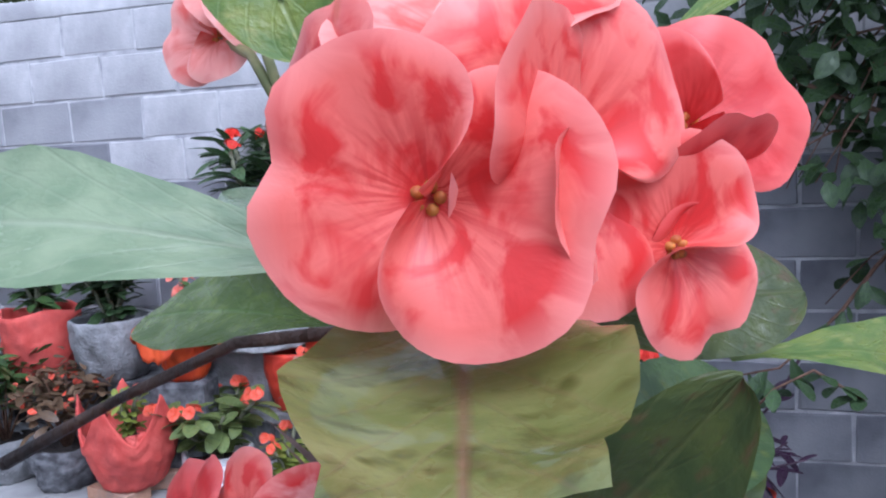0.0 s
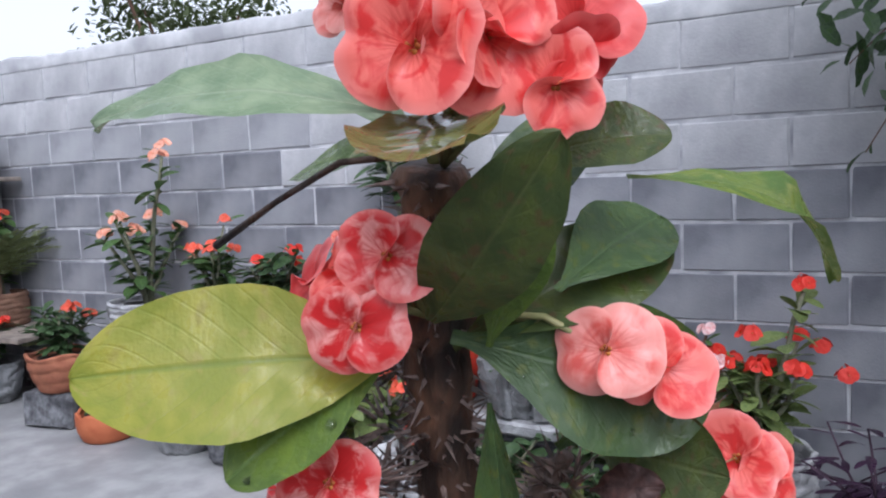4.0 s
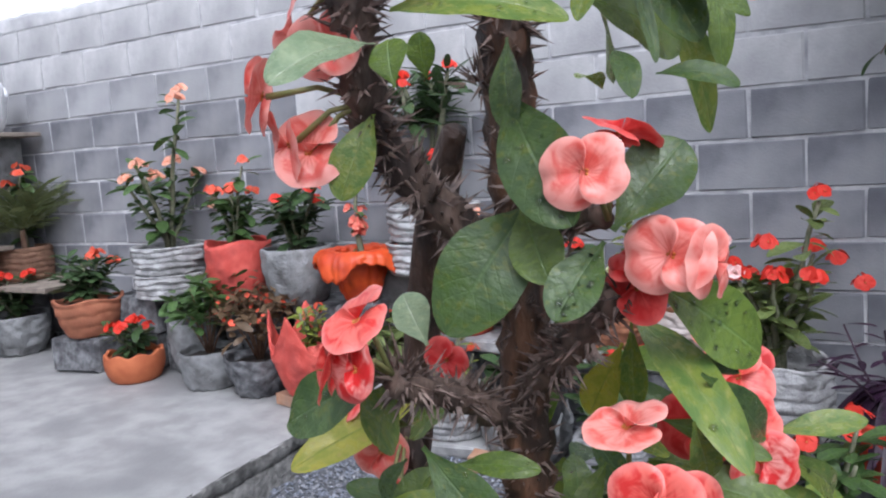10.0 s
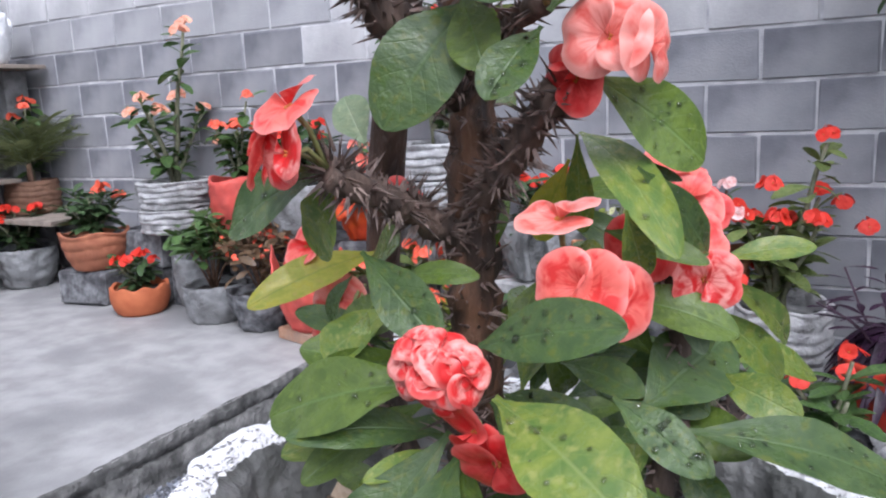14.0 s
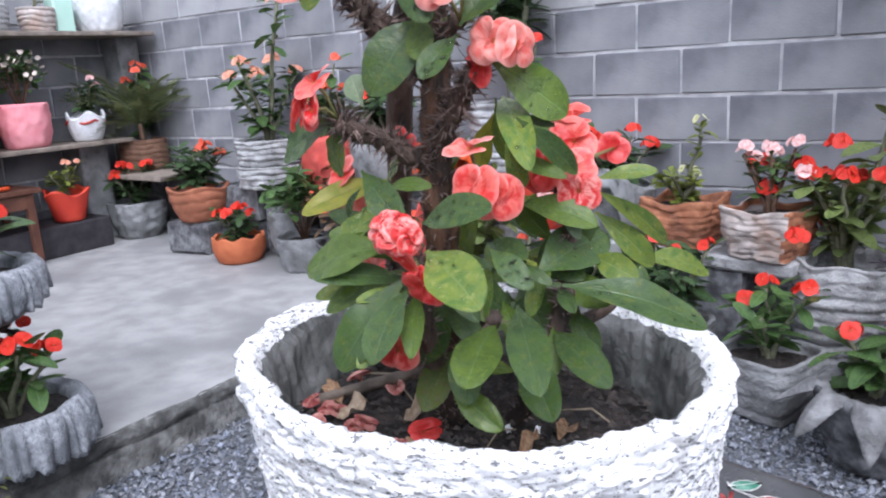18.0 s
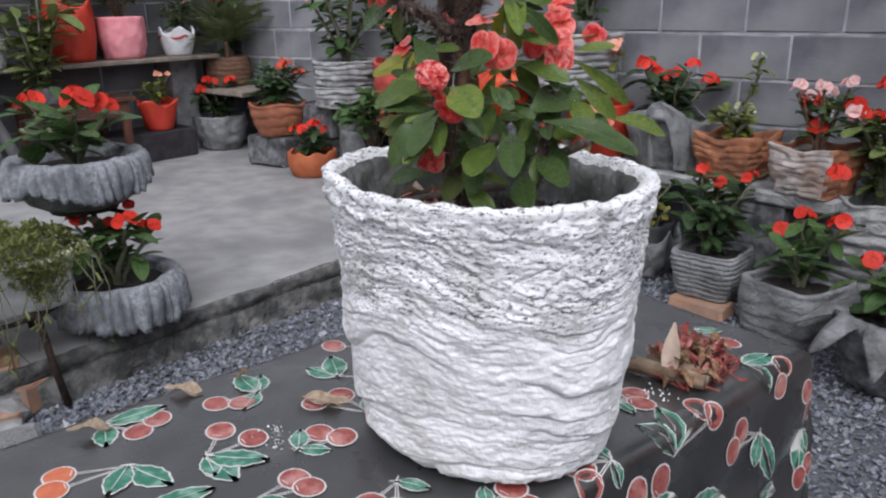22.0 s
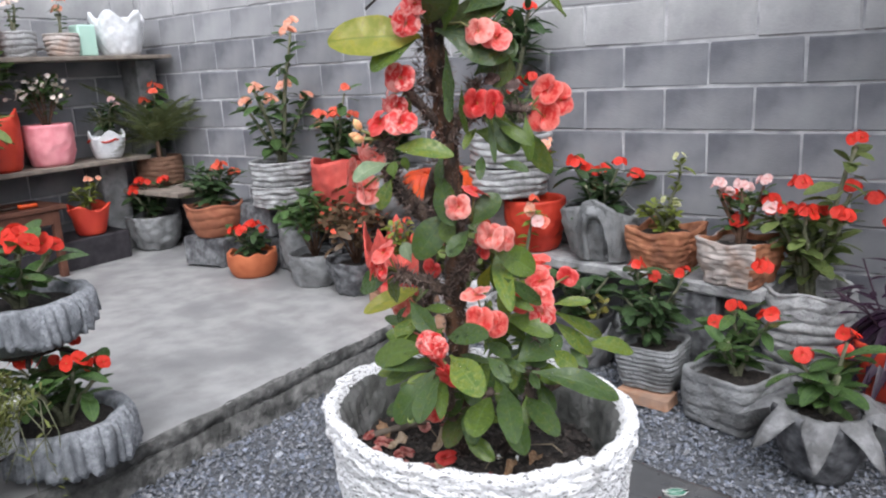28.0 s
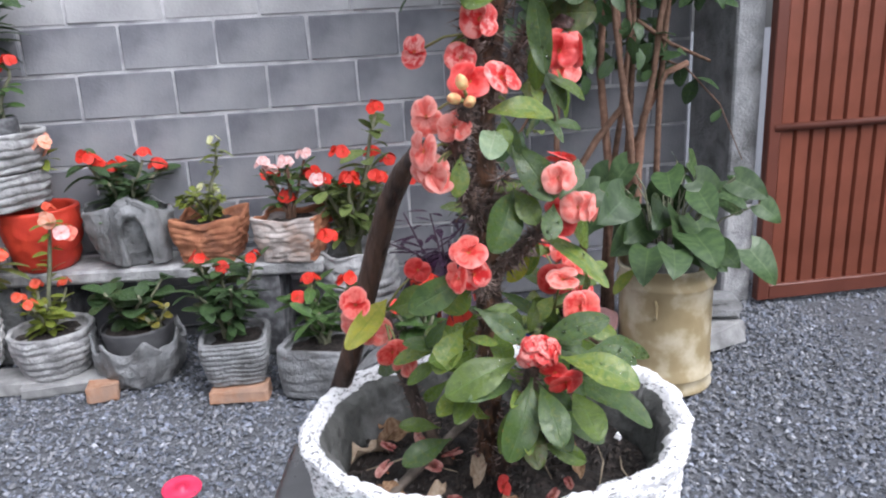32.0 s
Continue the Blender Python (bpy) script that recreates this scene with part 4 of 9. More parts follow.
# on the slab, before the long wall
pot("flower_pot", "dark mottled cement pot standing on the slab", (-3.50, -0.32, 0.15), 0.13, 0.19, 0.25, CEMENT, lobes=5, lobe=0.012, rough=0.02, seed=1, group=GP)
euphorbia("crown_of_thorns", "small leafy plant with scarlet flowers in the mottled pot", (-3.50, -0.32, 0.36), 0.27, 0.30, 9, 95, LEAF_D, 0.105, 11, RED_FL, 0.026, 2, 11)
slabbox("concrete_block", "grey concrete block used as a pot stand", (-2.66, -0.45, 0.15), (0.33, 0.24, 0.2), CEMENT_DARK, "block", 8, 0.02, 0.01)
pot("flower_pot", "terracotta pot with a twisted rim on a concrete block", (-2.62, -0.45, 0.35), 0.12, 0.185, 0.21, TERRA, ripple=0.007, nrip=3, rimwave=0.05, nwave=4, seed=2, group=GP)
euphorbia("crown_of_thorns", "dense dark-leaved plant with few pink flowers in a terracotta pot", (-2.62, -0.45, 0.53), 0.26, 0.26, 7, 110, LEAF_D, 0.13, 3, ORANGE_FL, 0.03, 2, 12, wr=0.3)
pot("flower_pot", "low orange clay pot with a scalloped rim on the slab", (-2.20, -0.53, 0.15), 0.12, 0.15, 0.15, ORANGE_DULL, rimwave=0.06, nwave=8, seed=3, bulge=0.1, group=GP)
euphorbia("crown_of_thorns", "small plant with scarlet flowers in a low orange pot", (-2.20, -0.53, 0.27), 0.18, 0.17, 6, 60, LEAF_D, 0.09, 6, RED_FL, 0.026, 2, 13)
pot("flower_pot", "narrow grey cement pot tucked between others", (-1.99, -0.30, 0.15), 0.10, 0.125, 0.27, CEMENT, rough=0.008, seed=4, group=GP)
pot("flower_pot", "grey cement tub on the slab", (-1.68, -0.50, 0.15), 0.12, 0.155, 0.19, CEMENT, rough=0.012, lobes=3, lobe=0.01, seed=5, group=GP)
bush("bush", "dense small-leaved green bush in a grey tub", (-1.68, -0.50, 0.31), 0.20, 0.40, 260, LEAF_G, 0.098, seed=14)
pot("flower_pot", "grey and black mottled cement pot near the slab edge", (-1.34, -0.52, 0.15), 0.11, 0.165, 0.19, CEMENT_DARK, lobes=4, lobe=0.012, rough=0.02, seed=6, rimwave=0.04, group=GP)
bush("flowering_bush", "bronze-leaved bush dotted with small orange flowers", (-1.34, -0.52, 0.31), 0.20, 0.37, 250, LEAF_B, 0.080, ORANGE_FL, 34, 0.0085, 15)
slabbox("brick", "orange clay brick under the red pot", (-1.02, -0.62, 0.15), (0.24, 0.12, 0.055), BRICK, "brick", -14, 0.005, 0.003, "loose bricks")
slabbox("brick", "orange clay brick beside the slab edge", (-0.90, -0.47, 0.15), (0.2, 0.11, 0.07), BRICK, "brick", 25, 0.005, 0.003, "loose bricks")
pot("flower_pot", "coral red cement pot shaped like an opening tulip", (-0.97, -0.58, 0.205), 0.11, 0.19, 0.27, CORAL_POT, lobes=5, lobe=0.008, rimwave=0.34, nwave=2.5, spike=-0.018, rough=0.010, seed=7, soil=0.58, bulge=0.06, thick=0.012, seg=90, steps=18, group=GP)
euphorbia("succulent", "small pale green succulent in the tulip pot", (-0.97, -0.58, 0.38), 0.2, 0.12, 5, 60, LEAF_Y, 0.06, 2, ORANGE_FL, 0.015, 1, 16)

# the row behind, on a ledge of blocks
ledge = thing("block_ledge", "ledge of stacked grey concrete blocks carrying pots", "ledge", (-1.72, -0.20, 0.15))
for i in range(4):
    for k in range(2):
        bm = box_bm(0.385 if (i + k) % 2 else 0.36, 0.34, 0.196, 0.006, 1, 0.003, i)
        bmesh.ops.translate(bm, verts=bm.verts, vec=(-0.66 + 0.44 * (i % 4), 0.0, 0.1 + 0.2 * k))
        part("block", bm, CEMENT_DARK, ledge, smooth=False)
pot("flower_pot", "lower pale grey rope-textured cement pot of a stack", (-2.15, -0.25, 0.15 + 0.40), 0.19, 0.20, 0.13, CEMENT_PALE, ripple=0.010, nrip=4, rough=0.016, steps=24, seg=64, seed=8, group=GP)
pot("flower_pot", "upper pale grey rope-textured cement pot of a stack", (-2.15, -0.25, 0.681), 0.185, 0.205, 0.15, CEMENT_PALE, ripple=0.010, nrip=4, rough=0.016, steps=24, seg=64, seed=9, group=GP)
euphorbia("crown_of_thorns", "tall bare-stemmed plant topped with peach flowers", (-2.15, -0.25, 0.80), 0.46, 0.34, 6, 90, LEAF_G, 0.12, 9, PEACH_FL, 0.032, 2, 17, tall=0.82, low=0.1, stem_r=0.013)
pot("flower_pot", "coral red cement pot on the block ledge", (-1.64, -0.28, 0.55), 0.13, 0.165, 0.30, CORAL_POT, lobes=3, lobe=0.012, rimwave=0.04, nwave=3, rough=0.01, seed=10, group=GP)
euphorbia("crown_of_thorns", "leafy plant with scattered orange-red flowers", (-1.64, -0.28, 0.81), 0.33, 0.2, 6, 80, LEAF_G, 0.11, 6, ORANGE_FL, 0.026, 2, 18, tall=0.42)
pot("flower_pot", "grey cement pot on the block ledge", (-1.25, -0.28, 0.55), 0.13, 0.175, 0.27, CEMENT, rough=0.012, lobes=9, lobe=0.006, seed=11, group=GP)
euphorbia("crown_of_thorns", "dense dark green plant with two red flowers", (-1.25, -0.28, 0.78), 0.30, 0.24, 7, 110, LEAF_D, 0.12, 5, RED_FL, 0.026, 2, 19)
slabbox("plant_stand", "dark iron and block stand under the orange pot", (-0.84, -0.36, 0.0), (0.20, 0.20, 0.58), CEMENT_DARK, "stand", 10, 0.02, 0.006)
orange_pot = pot("flower_pot", "bright orange cloth-draped cement pot with a folded rim", (-0.83, -0.36, 0.58), 0.075, 0.125, 0.24, ORANGE, lobes=13, lobe=0.006, rough=0.010, seed=12, soil=0.85, group=GP, seg=72)
drape(orange_pot, "folded_rim", 0.118, 0.24, 0.080, 0.135, 4, 0.8, ORANGE, 3, 18, 0.009, 0.35, 0.008, 140)
euphorbia("crown_of_thorns", "slender single stem set with salmon flowers", (-0.83, -0.36, 0.77), 0.36, 0.05, 1, 16, LEAF_G, 0.055, 16, SALMON_FL, 0.022, 2, 20, stem_r=0.012, deep=0.85)

# gravel side: raised on bricks below and before the bench
for i, (x, y, z, w, d, h, t) in enumerate(((-0.72, -0.46, 0, 0.24, 0.13, 0.08, 8), (-0.48, -0.50, 0, 0.28, 0.16, 0.06, -5), (-0.28, -0.52, 0, 0.32, 0.2, 0.05, 3), (-0.11, -0.67, 0, 0.11, 0.09, 0.06, 12), (0.43, -0.80, 0, 0.22, 0.11, 0.05, -6), (-0.53, -0.72, 0, 0.07, 0.06, 0.07, 30))):
    slabbox("brick", "orange clay brick propping up pots on the gravel" if i not in (1, 2) else "rough grey stone slab propping up a pot", (x, y, z), (w, d, h), STONE if i in (2, 1) else BRICK, "brick", t, 0.006, 0.006, "loose bricks", i)
pot("flower_pot", "white rope-textured cement pot on bricks", (-0.68, -0.43, 0.08), 0.11, 0.14, 0.22, WHITE_POT, ripple=0.007, nrip=6, rough=0.008, seed=13, group=GP)
euphorbia("crown_of_thorns", "broad leafy plant with coral flowers in a white pot", (-0.68, -0.43, 0.27), 0.25, 0.40, 10, 120, FRESH_LEAF, 0.105, 9, ORANGE_FL, 0.026, 2, 21, wr=0.5)
pot("flower_pot", "grey rope-textured cement pot with a white rim", (-0.33, -0.47, 0.05), 0.12, 0.16, 0.19, CEMENT_PALE, ripple=0.008, nrip=5, rough=0.008, seed=14, group=GP)
stalked = euphorbia("crown_of_thorns", "long-stalked plant with pink and orange flowers", (-0.33, -0.47, 0.20), 0.18, 0.2, 6, 60, LEAF_Y, 0.075, 5, ORANGE_FL, 0.02, 2, 22, tall=0.5)
# the rosette and flowers on its long stalk
for k in range(10):
    a = 0.63 * k
    put("leaf", leaf_set(LEAF_Y, 0.075, 0.5)[k % 4], aim((0.085, 0.0, 0.435 + 0.004 * k), (math.cos(a), math.sin(a), 0.35), (0, 0, 1), 0, 1.0), stalked)
for k, (x, y, z, m) in enumerate(((0.125, -0.035, 0.432, PINK_FL), (0.150, -0.02, 0.424, SALMON_FL), (0.09, -0.03, 0.480, PEACH_FL), (0.07, -0.01, 0.485, PEACH_FL))):
    put("flower", flower_set(m, 0.020)[0], face((x, y, z), (0.3 - 0.2 * k, -0.9, 0.4), 60 * k), stalked)
pot("flower_pot", "grey cloth-draped cement pot with a ragged pointed rim", (0.01, -0.51, 0.0), 0.135, 0.178, 0.175, CEMENT, lobes=9, lobe=0.008, rimwave=0.20, nwave=3.5, spike=-0.016, rough=0.015, seed=15, soil=0.45, thick=0.012, group=GP, seg=96)
pot("inner_pot", "plain dark grey plastic pot set inside the draped pot", (0.01, -0.50, 0.075), 0.115, 0.142, 0.155, PLASTIC_GREY, seed=16, thick=0.006, bulge=0.0, soil=0.92)
euphorbia("variegated_plant", "small yellow-edged variegated plant beside the broad leaves", (0.10, -0.55, 0.21), 0.09, 0.09, 3, 11, VARIEGATED, 0.06, 0, ORANGE_FL, 0.02, 1, 61, wr=0.62)
euphorbia("broadleaf_plant", "broad-leaved green plant with bronze edges in a draped pot", (0.0, -0.50, 0.20), 0.20, 0.24, 6, 42, LEAF_D, 0.095, 0, ORANGE_FL, 0.02, 1, 23, wr=0.82)
pot("flower_pot", "square ribbed grey cement pot on a brick", (0.42, -0.71, 0.05), 0.10, 0.127, 0.18, CEMENT, ripple=0.006, nrip=8, square=6, rough=0.006, seed=16, group=GP)
euphorbia("crown_of_thorns", "upright leafy plant topped with one scarlet flower", (0.40, -0.70, 0.19), 0.30, 0.22, 5, 100, LEAF_D, 0.10, 3, RED_FL, 0.028, 2, 24, wr=0.42)
pot("flower_pot", "square grey cement pot with a woven block pattern", (0.76, -0.78, 0.0), 0.135, 0.145, 0.20, CEMENT, ripple=0.005, nrip=4, square=7, lobes=12, lobe=0.003, rough=0.006, seed=17, turn=-20, group=GP)
euphorbia("crown_of_thorns", "sparse green plant with two scarlet flowers", (0.76, -0.78, 0.16), 0.24, 0.2, 4, 34, LEAF_G, 0.12, 3, RED_FL, 0.028, 2, 25, wr=0.34)
pot("flower_pot", "large grey ribbed cement pot beside the bench", (0.92, -0.33, 0.0), 0.13, 0.175, 0.42, CEMENT_PALE, ripple=0.010, nrip=8, rough=0.01, seed=18, rimwave=0.02, group=GP)
euphorbia("crown_of_thorns", "tall plant with clusters of bright scarlet flowers", (0.92, -0.33, 0.38), 0.40, 0.32, 8, 105, FRESH_LEAF, 0.115, 16, RED_FL, 0.028, 4, 26, tall=0.60, stem_r=0.012, wr=0.5, low=0.2)
slabbox("concrete_block", "grey concrete block under the red pot", (1.27, -0.68, 0.0), (0.28, 0.24, 0.16), CEMENT, "block", -8, 0.008, 0.004)
pot("flower_pot", "bright orange-red glazed pot with vertical flutes", (1.27, -0.66, 0.16), 0.11, 0.15, 0.20, RED_POT, lobes=14, lobe=0.004, seed=19, group=GP)
purple = grasses("purple_heart", "dark purple trailing plant spilling over the red pot", (1.27, -0.66, 0.34), 130, 0.165, 0.046, LEAF_P, 0.15, 27, stemh=0.11, droop=1.5)
for k in range(9):
    a = k * 0.7 + 0.3
    pts = [Vector((0.03 * math.cos(a), 0.03 * math.sin(a), 0.0)), Vector((0.12 * math.cos(a), 0.12 * math.sin(a), 0.12)), Vector(((0.20 + 0.02 * (k % 3)) * math.cos(a), 0.20 * math.sin(a), 0.17 + 0.03 * (k % 4)))]
    raw("stem", *tube(pts, [0.005, 0.004, 0.003], 6), PURPLE_STEM, purple)
    for j in range(5):
        b = a + 2.4 * j
        put("leaf", leaf_set(LEAF_P, 0.11, 0.26)[j % 4], aim(pts[1].lerp(pts[2], j / 4), (math.cos(b), math.sin(b), 0.25)), purple)
star = pot("flower_pot", "grey cement pot draped like a pointed star", (1.10, -1.045, 0.0), 0.085, 0.15, 0.24, CEMENT_DARK, rough=0.014, seed=20, soil=0.9, group=GP)
drape(star, "star_drape", 0.120, 0.238, 0.022, 0.13, 8, 1.25, STAR_CEMENT, 8, 0, 0.0, 0.06, 0.006, 320, -1.5, "grey cloth-like star with hanging points", 0.35, 0.115)
euphorbia("crown_of_thorns", "young green plant with orange-red flowers in the star pot", (1.10, -1.045, 0.20), 0.20, 0.18, 4, 30, LEAF_G, 0.12, 3, RED_FL, 0.026, 2, 28, tall=0.27)
pot("bowl_planter", "wide dusty pink cement tub with a thin flared wavy rim", (1.60, -0.97, 0.0), 0.135, 0.165, 0.18, PALE_PINK, rimwave=0.42, nwave=2, flare=0.090, turn=-64, rough=0.014, seed=3, soil=0.5, bulge=0.0, group=GP, seg=90, steps=20, thick=0.010, oval=-0.08)
pot("inner_pot", "small blue plastic pot set in the pink bowl", (1.61, -0.97, 0.085), 0.095, 0.115, 0.13, BLUE_POT, seed=22)
strap = grasses("strap_plant", "drooping strap-leaved green plant in the blue pot", (1.61, -0.97, 0.205), 80, 0.20, 0.019, LEAF_F, 0.55, 29, droop=1.1)
for x0, x1, y1 in ((-0.09, -0.10, -0.30), (0.0, -0.02, -0.36)):
    raw("hanging_leaf", *tube([(x0 * 0.4, -0.05, 0.02), (x0, -0.16, 0.03), (x0, -0.235, -0.02), (x1, y1 + 0.05, -0.12), (x1, y1, -0.235)], [0.004, 0.006, 0.006, 0.006, 0.003], 6), LEAF_F, strap, label="long limp leaf hanging over the rim")

# the bench and what stands on it
bench = thing("bench", "long pale concrete plank bench on blocks", "bench", (0.10, -0.255, 0), turn=-9)
for n, sx, sy, sz, x, y, z, m in (("plank", 1.40, 0.27, 0.055, 0, 0, 0.3925, CEMENT_PALE), ("support", 0.18, 0.24, 0.364, -0.5, 0, 0.182, CEMENT_DARK), ("support", 0.18, 0.24, 0.364, 0.42, 0, 0.182, CEMENT_DARK)):
    bm = box_bm(sx, sy, sz, 0.008, 1, 0.003, 2)
    bmesh.ops.translate(bm, verts=bm.verts, vec=(x, y, z))
    part(n, bm, m, bench, smooth=False)
pot("flower_pot", "orange-red cement pot with carved bands on the bench", (-0.385, -0.20, 0.42), 0.112, 0.156, 0.26, RED_POT, ripple=0.0035, nrip=3, rough=0.006, bulge=0.05, thick=0.020, soil=0.84, seed=23, group=GB)
euphorbia("crown_of_thorns", "thin plant with pale peach flowers in the red pot", (-0.385, -0.20, 0.64), 0.26, 0.14, 3, 22, LEAF_Y, 0.08, 5, PEACH_FL, 0.030, 3, 30, low=0.5, tall=0.30)
shell = pot("flower_pot", "grey cloth-draped cement pot folded into a hollow hood", (-0.03, -0.215, 0.42), 0.115, 0.180, 0.245, CEMENT, lobes=5, lobe=0.010, rimwave=0.12, nwave=2, rough=0.014, seed=24, soil=0.80, group=GB, seg=90, tilt=-0.10, thick=0.012)


def hood(top, cx, cy):
    """A cement fold: an arch that bulges out, then curls back into a dark hollow."""
    prof = ((0.130, 0.09, 0.225), (0.122, 0.04, 0.268), (0.112, 0.0, 0.300), (0.100, -0.030, 0.315), (0.090, -0.040, 0.308), (0.080, -0.030, 0.282), (0.075, -0.034, 0.272), (0.068, -0.046, 0.262), (0.059, -0.044, 0.245), (0.052, -0.026, 0.230), (0.050, 0.0, 0.215), (0.050, 0.02, 0.200), (0.050, 0.045, 0.185), (0.004, 0.045, 0.06))
    V, Fc, nu = [], [], 40
    for k, (w, y, h) in enumerate(prof):
        if 0 < k < 11:
            w, y, h = w + 0.004 * (-1) ** k, y - 0.006 * (-1) ** k, h + 0.006 * (-1) ** k
        elif k >= 11:
            y += 0.03
        for i in range(nu + 1):
            a = math.pi * i / nu
            s = max(0.0, math.sin(a))
            q = noise.noise((math.cos(a) * 2, h * 9, 3.1)) * 0.010 + noise.noise((math.cos(a) * 6, h * 30, 7.7)) * 0.005
            V.append((cx + 1.2 * w * math.cos(a) * (1 - 0.25 * (1 - s)) + q - 0.01 * s * s, cy + y * (0.35 + 0.65 * s) + (1 - s) * 0.030 + q, 0.02 + (h - 0.02) * s ** 0.75 + q))
    for k in range(len(prof) - 1):
        for i in range(nu):
            a = k * (nu + 1) + i
            Fc.append((a, a + 1, a + nu + 2, a + nu + 1))
    raw("front_fold", V, Fc, CEMENT, top, label="large hooded cement fold with a hollow middle")


hood(shell, 0.065, -0.175)
euphorbia("crown_of_thorns", "dark-leaved plant with scarlet flowers in the shell pot", (-0.03, -0.215, 0.57), 0.28, 0.3, 7, 80, LEAF_D, 0.11, 5, RED_FL, 0.03, 2, 31, wr=0.45)
pot("flower_pot", "square brown bark-textured clay pot on the bench", (0.32, -0.29, 0.42), 0.105, 0.13, 0.185, BARK_POT, ripple=0.004, nrip=6, square=9, corner=0.13, rough=0.012, thick=0.012, steps=22, seg=72, seed=25, turn=-10, group=GB)
euphorbia("crown_of_thorns", "bright green bushy plant with a pale yellow flower", (0.32, -0.29, 0.56), 0.16, 0.18, 6, 80, LEAF_Y, 0.06, 3, LIME_FL, 0.022, 1, 32, wr=0.5, tall=0.34)
white_box = pot("flower_pot", "square whitewashed bark-textured pot with a brown side", (0.665, -0.38, 0.42), 0.105, 0.128, 0.185, WHITE_BARK, ripple=0.0035, nrip=7, square=9, corner=0.11, rough=0.012, thick=0.012, steps=22, seg=72, seed=26, turn=-14, group=GB)
side = white_box.children[0].data
side.materials.append(BARK_POT)
for f in side.polygons:
    if (f.center.x > 0.090 and f.normal.x > 0.5) or f.normal.to_2d().dot(f.center.to_2d().normalized()) < -0.55:
        f.material_index = 1
euphorbia("crown_of_thorns", "bare-stemmed plant with pale pink flower heads", (0.66, -0.37, 0.57), 0.25, 0.16, 5, 40, LEAF_G, 0.07, 6, PINK_FL, 0.022, 4, 33, low=0.3, stem_mat=BARK)
slabbox("concrete_block", "tall grey concrete block carrying the stacked tower", (-0.66, -0.135, 0.0), (0.28, 0.23, 0.70), CEMENT, "block", 0, 0.01, 0.003)
for i, (z, h) in enumerate(((0.70, 0.145), (0.85, 0.155))):
    pot("flower_pot", "pale rope-textured cement pot, one of a stacked tower", (-0.525 + 0.02 * i, -0.225, z), 0.19, 0.205, h, CEMENT_PALE, ripple=0.011, nrip=4, rough=0.012, seed=40 + i, group="tower of stacked pots", steps=22, seg=64)
pot("nursery_pot", "small black plastic nursery pot on the tower", (-0.44, -0.24, 0.96), 0.05, 0.06, 0.10, CEMENT_DARK, seed=43)
euphorbia("crown_of_thorns", "small red-flowered plant in a nursery pot", (-0.44, -0.24, 1.03), 0.22, 0.16, 3, 26, LEAF_G, 0.08, 4, RED_FL, 0.024, 2, 44)
euphorbia("desert_rose", "tall thick-stemmed plant with long leaf rosettes", (-0.53, -0.17, 0.96), 0.62, 0.30, 4, 90, LEAF_D, 0.17, 4, RED_FL, 0.026, 2, 45, low=0.6, stem_r=0.016, wr=0.26)

# steel drum with its heart-leaved plant
drum = thing("steel_drum", "tan painted steel drum with worn patches used as a planter", "drum", (2.02, -1.05, 0))
prof = [(0.160, 0), (0.172, 0.004), (0.176, 0.012), (0.170, 0.022), (0.168, 0.045), (0.176, 0.058), (0.177, 0.066), (0.168, 0.08), (0.166, 0.14), (0.165, 0.3), (0.166, 0.385), (0.175, 0.400), (0.175, 0.408), (0.166, 0.422), (0.166, 0.452), (0.174, 0.46), (0.174, 0.472), (0.165, 0.472), (0.160, 0.46), (0.158, 0.38)]
raw("drum_body", *lathe(prof, 56), DRUM, drum)
raw("drum_handle", *tube([(-0.10, -0.137, 0.30), (-0.104, -0.155, 0.31), (-0.104, -0.157, 0.36), (-0.10, -0.137, 0.37)], [0.005] * 4, 8), DRUM, drum)
raw("soil", [(0.155 * math.cos(k * 0.3142), 0.155 * math.sin(k * 0.3142), 0.40) for k in range(20)], [tuple(range(20))], SOIL, drum)


HEART_LEAF = leaf_mat("heart_leaf_green", (0.045, 0.086, 0.032), (0.078, 0.132, 0.046), (0.12, 0.18, 0.07), 0.42)


def heart_mesh(name, material, size, seed=0):
    V, Fc, U = [], [], []
    rows, nu = 9, 3
    for j in range(rows + 1):
        v = j / rows
        w = size * 0.46 * (math.sin(math.pi * (v * 0.93 + 0.07) ** 0.62)) ** 0.75
        for i in range(-nu, nu + 1):
            u = i / nu
            y = size * v - 0.22 * size * (abs(u) ** 1.5) * (1 - v) ** 2
            V.append((u * w, y, 0.16 * abs(u) * w - 0.32 * size * v * v + 0.02 * size * math.sin(v * 9 + u * 2 + seed)))
            U.append((0.5 + 0.5 * u, v))
    c = 2 * nu + 1
    for j in range(rows):
        for i in range(c - 1):
            a = j * c + i
            Fc.append((a, a + 1, a + 1 + c, a + c))
    ob = raw(name, V, Fc, material, uvs=U)
    me = ob.data
    bpy.data.objects.remove(ob)
    return me


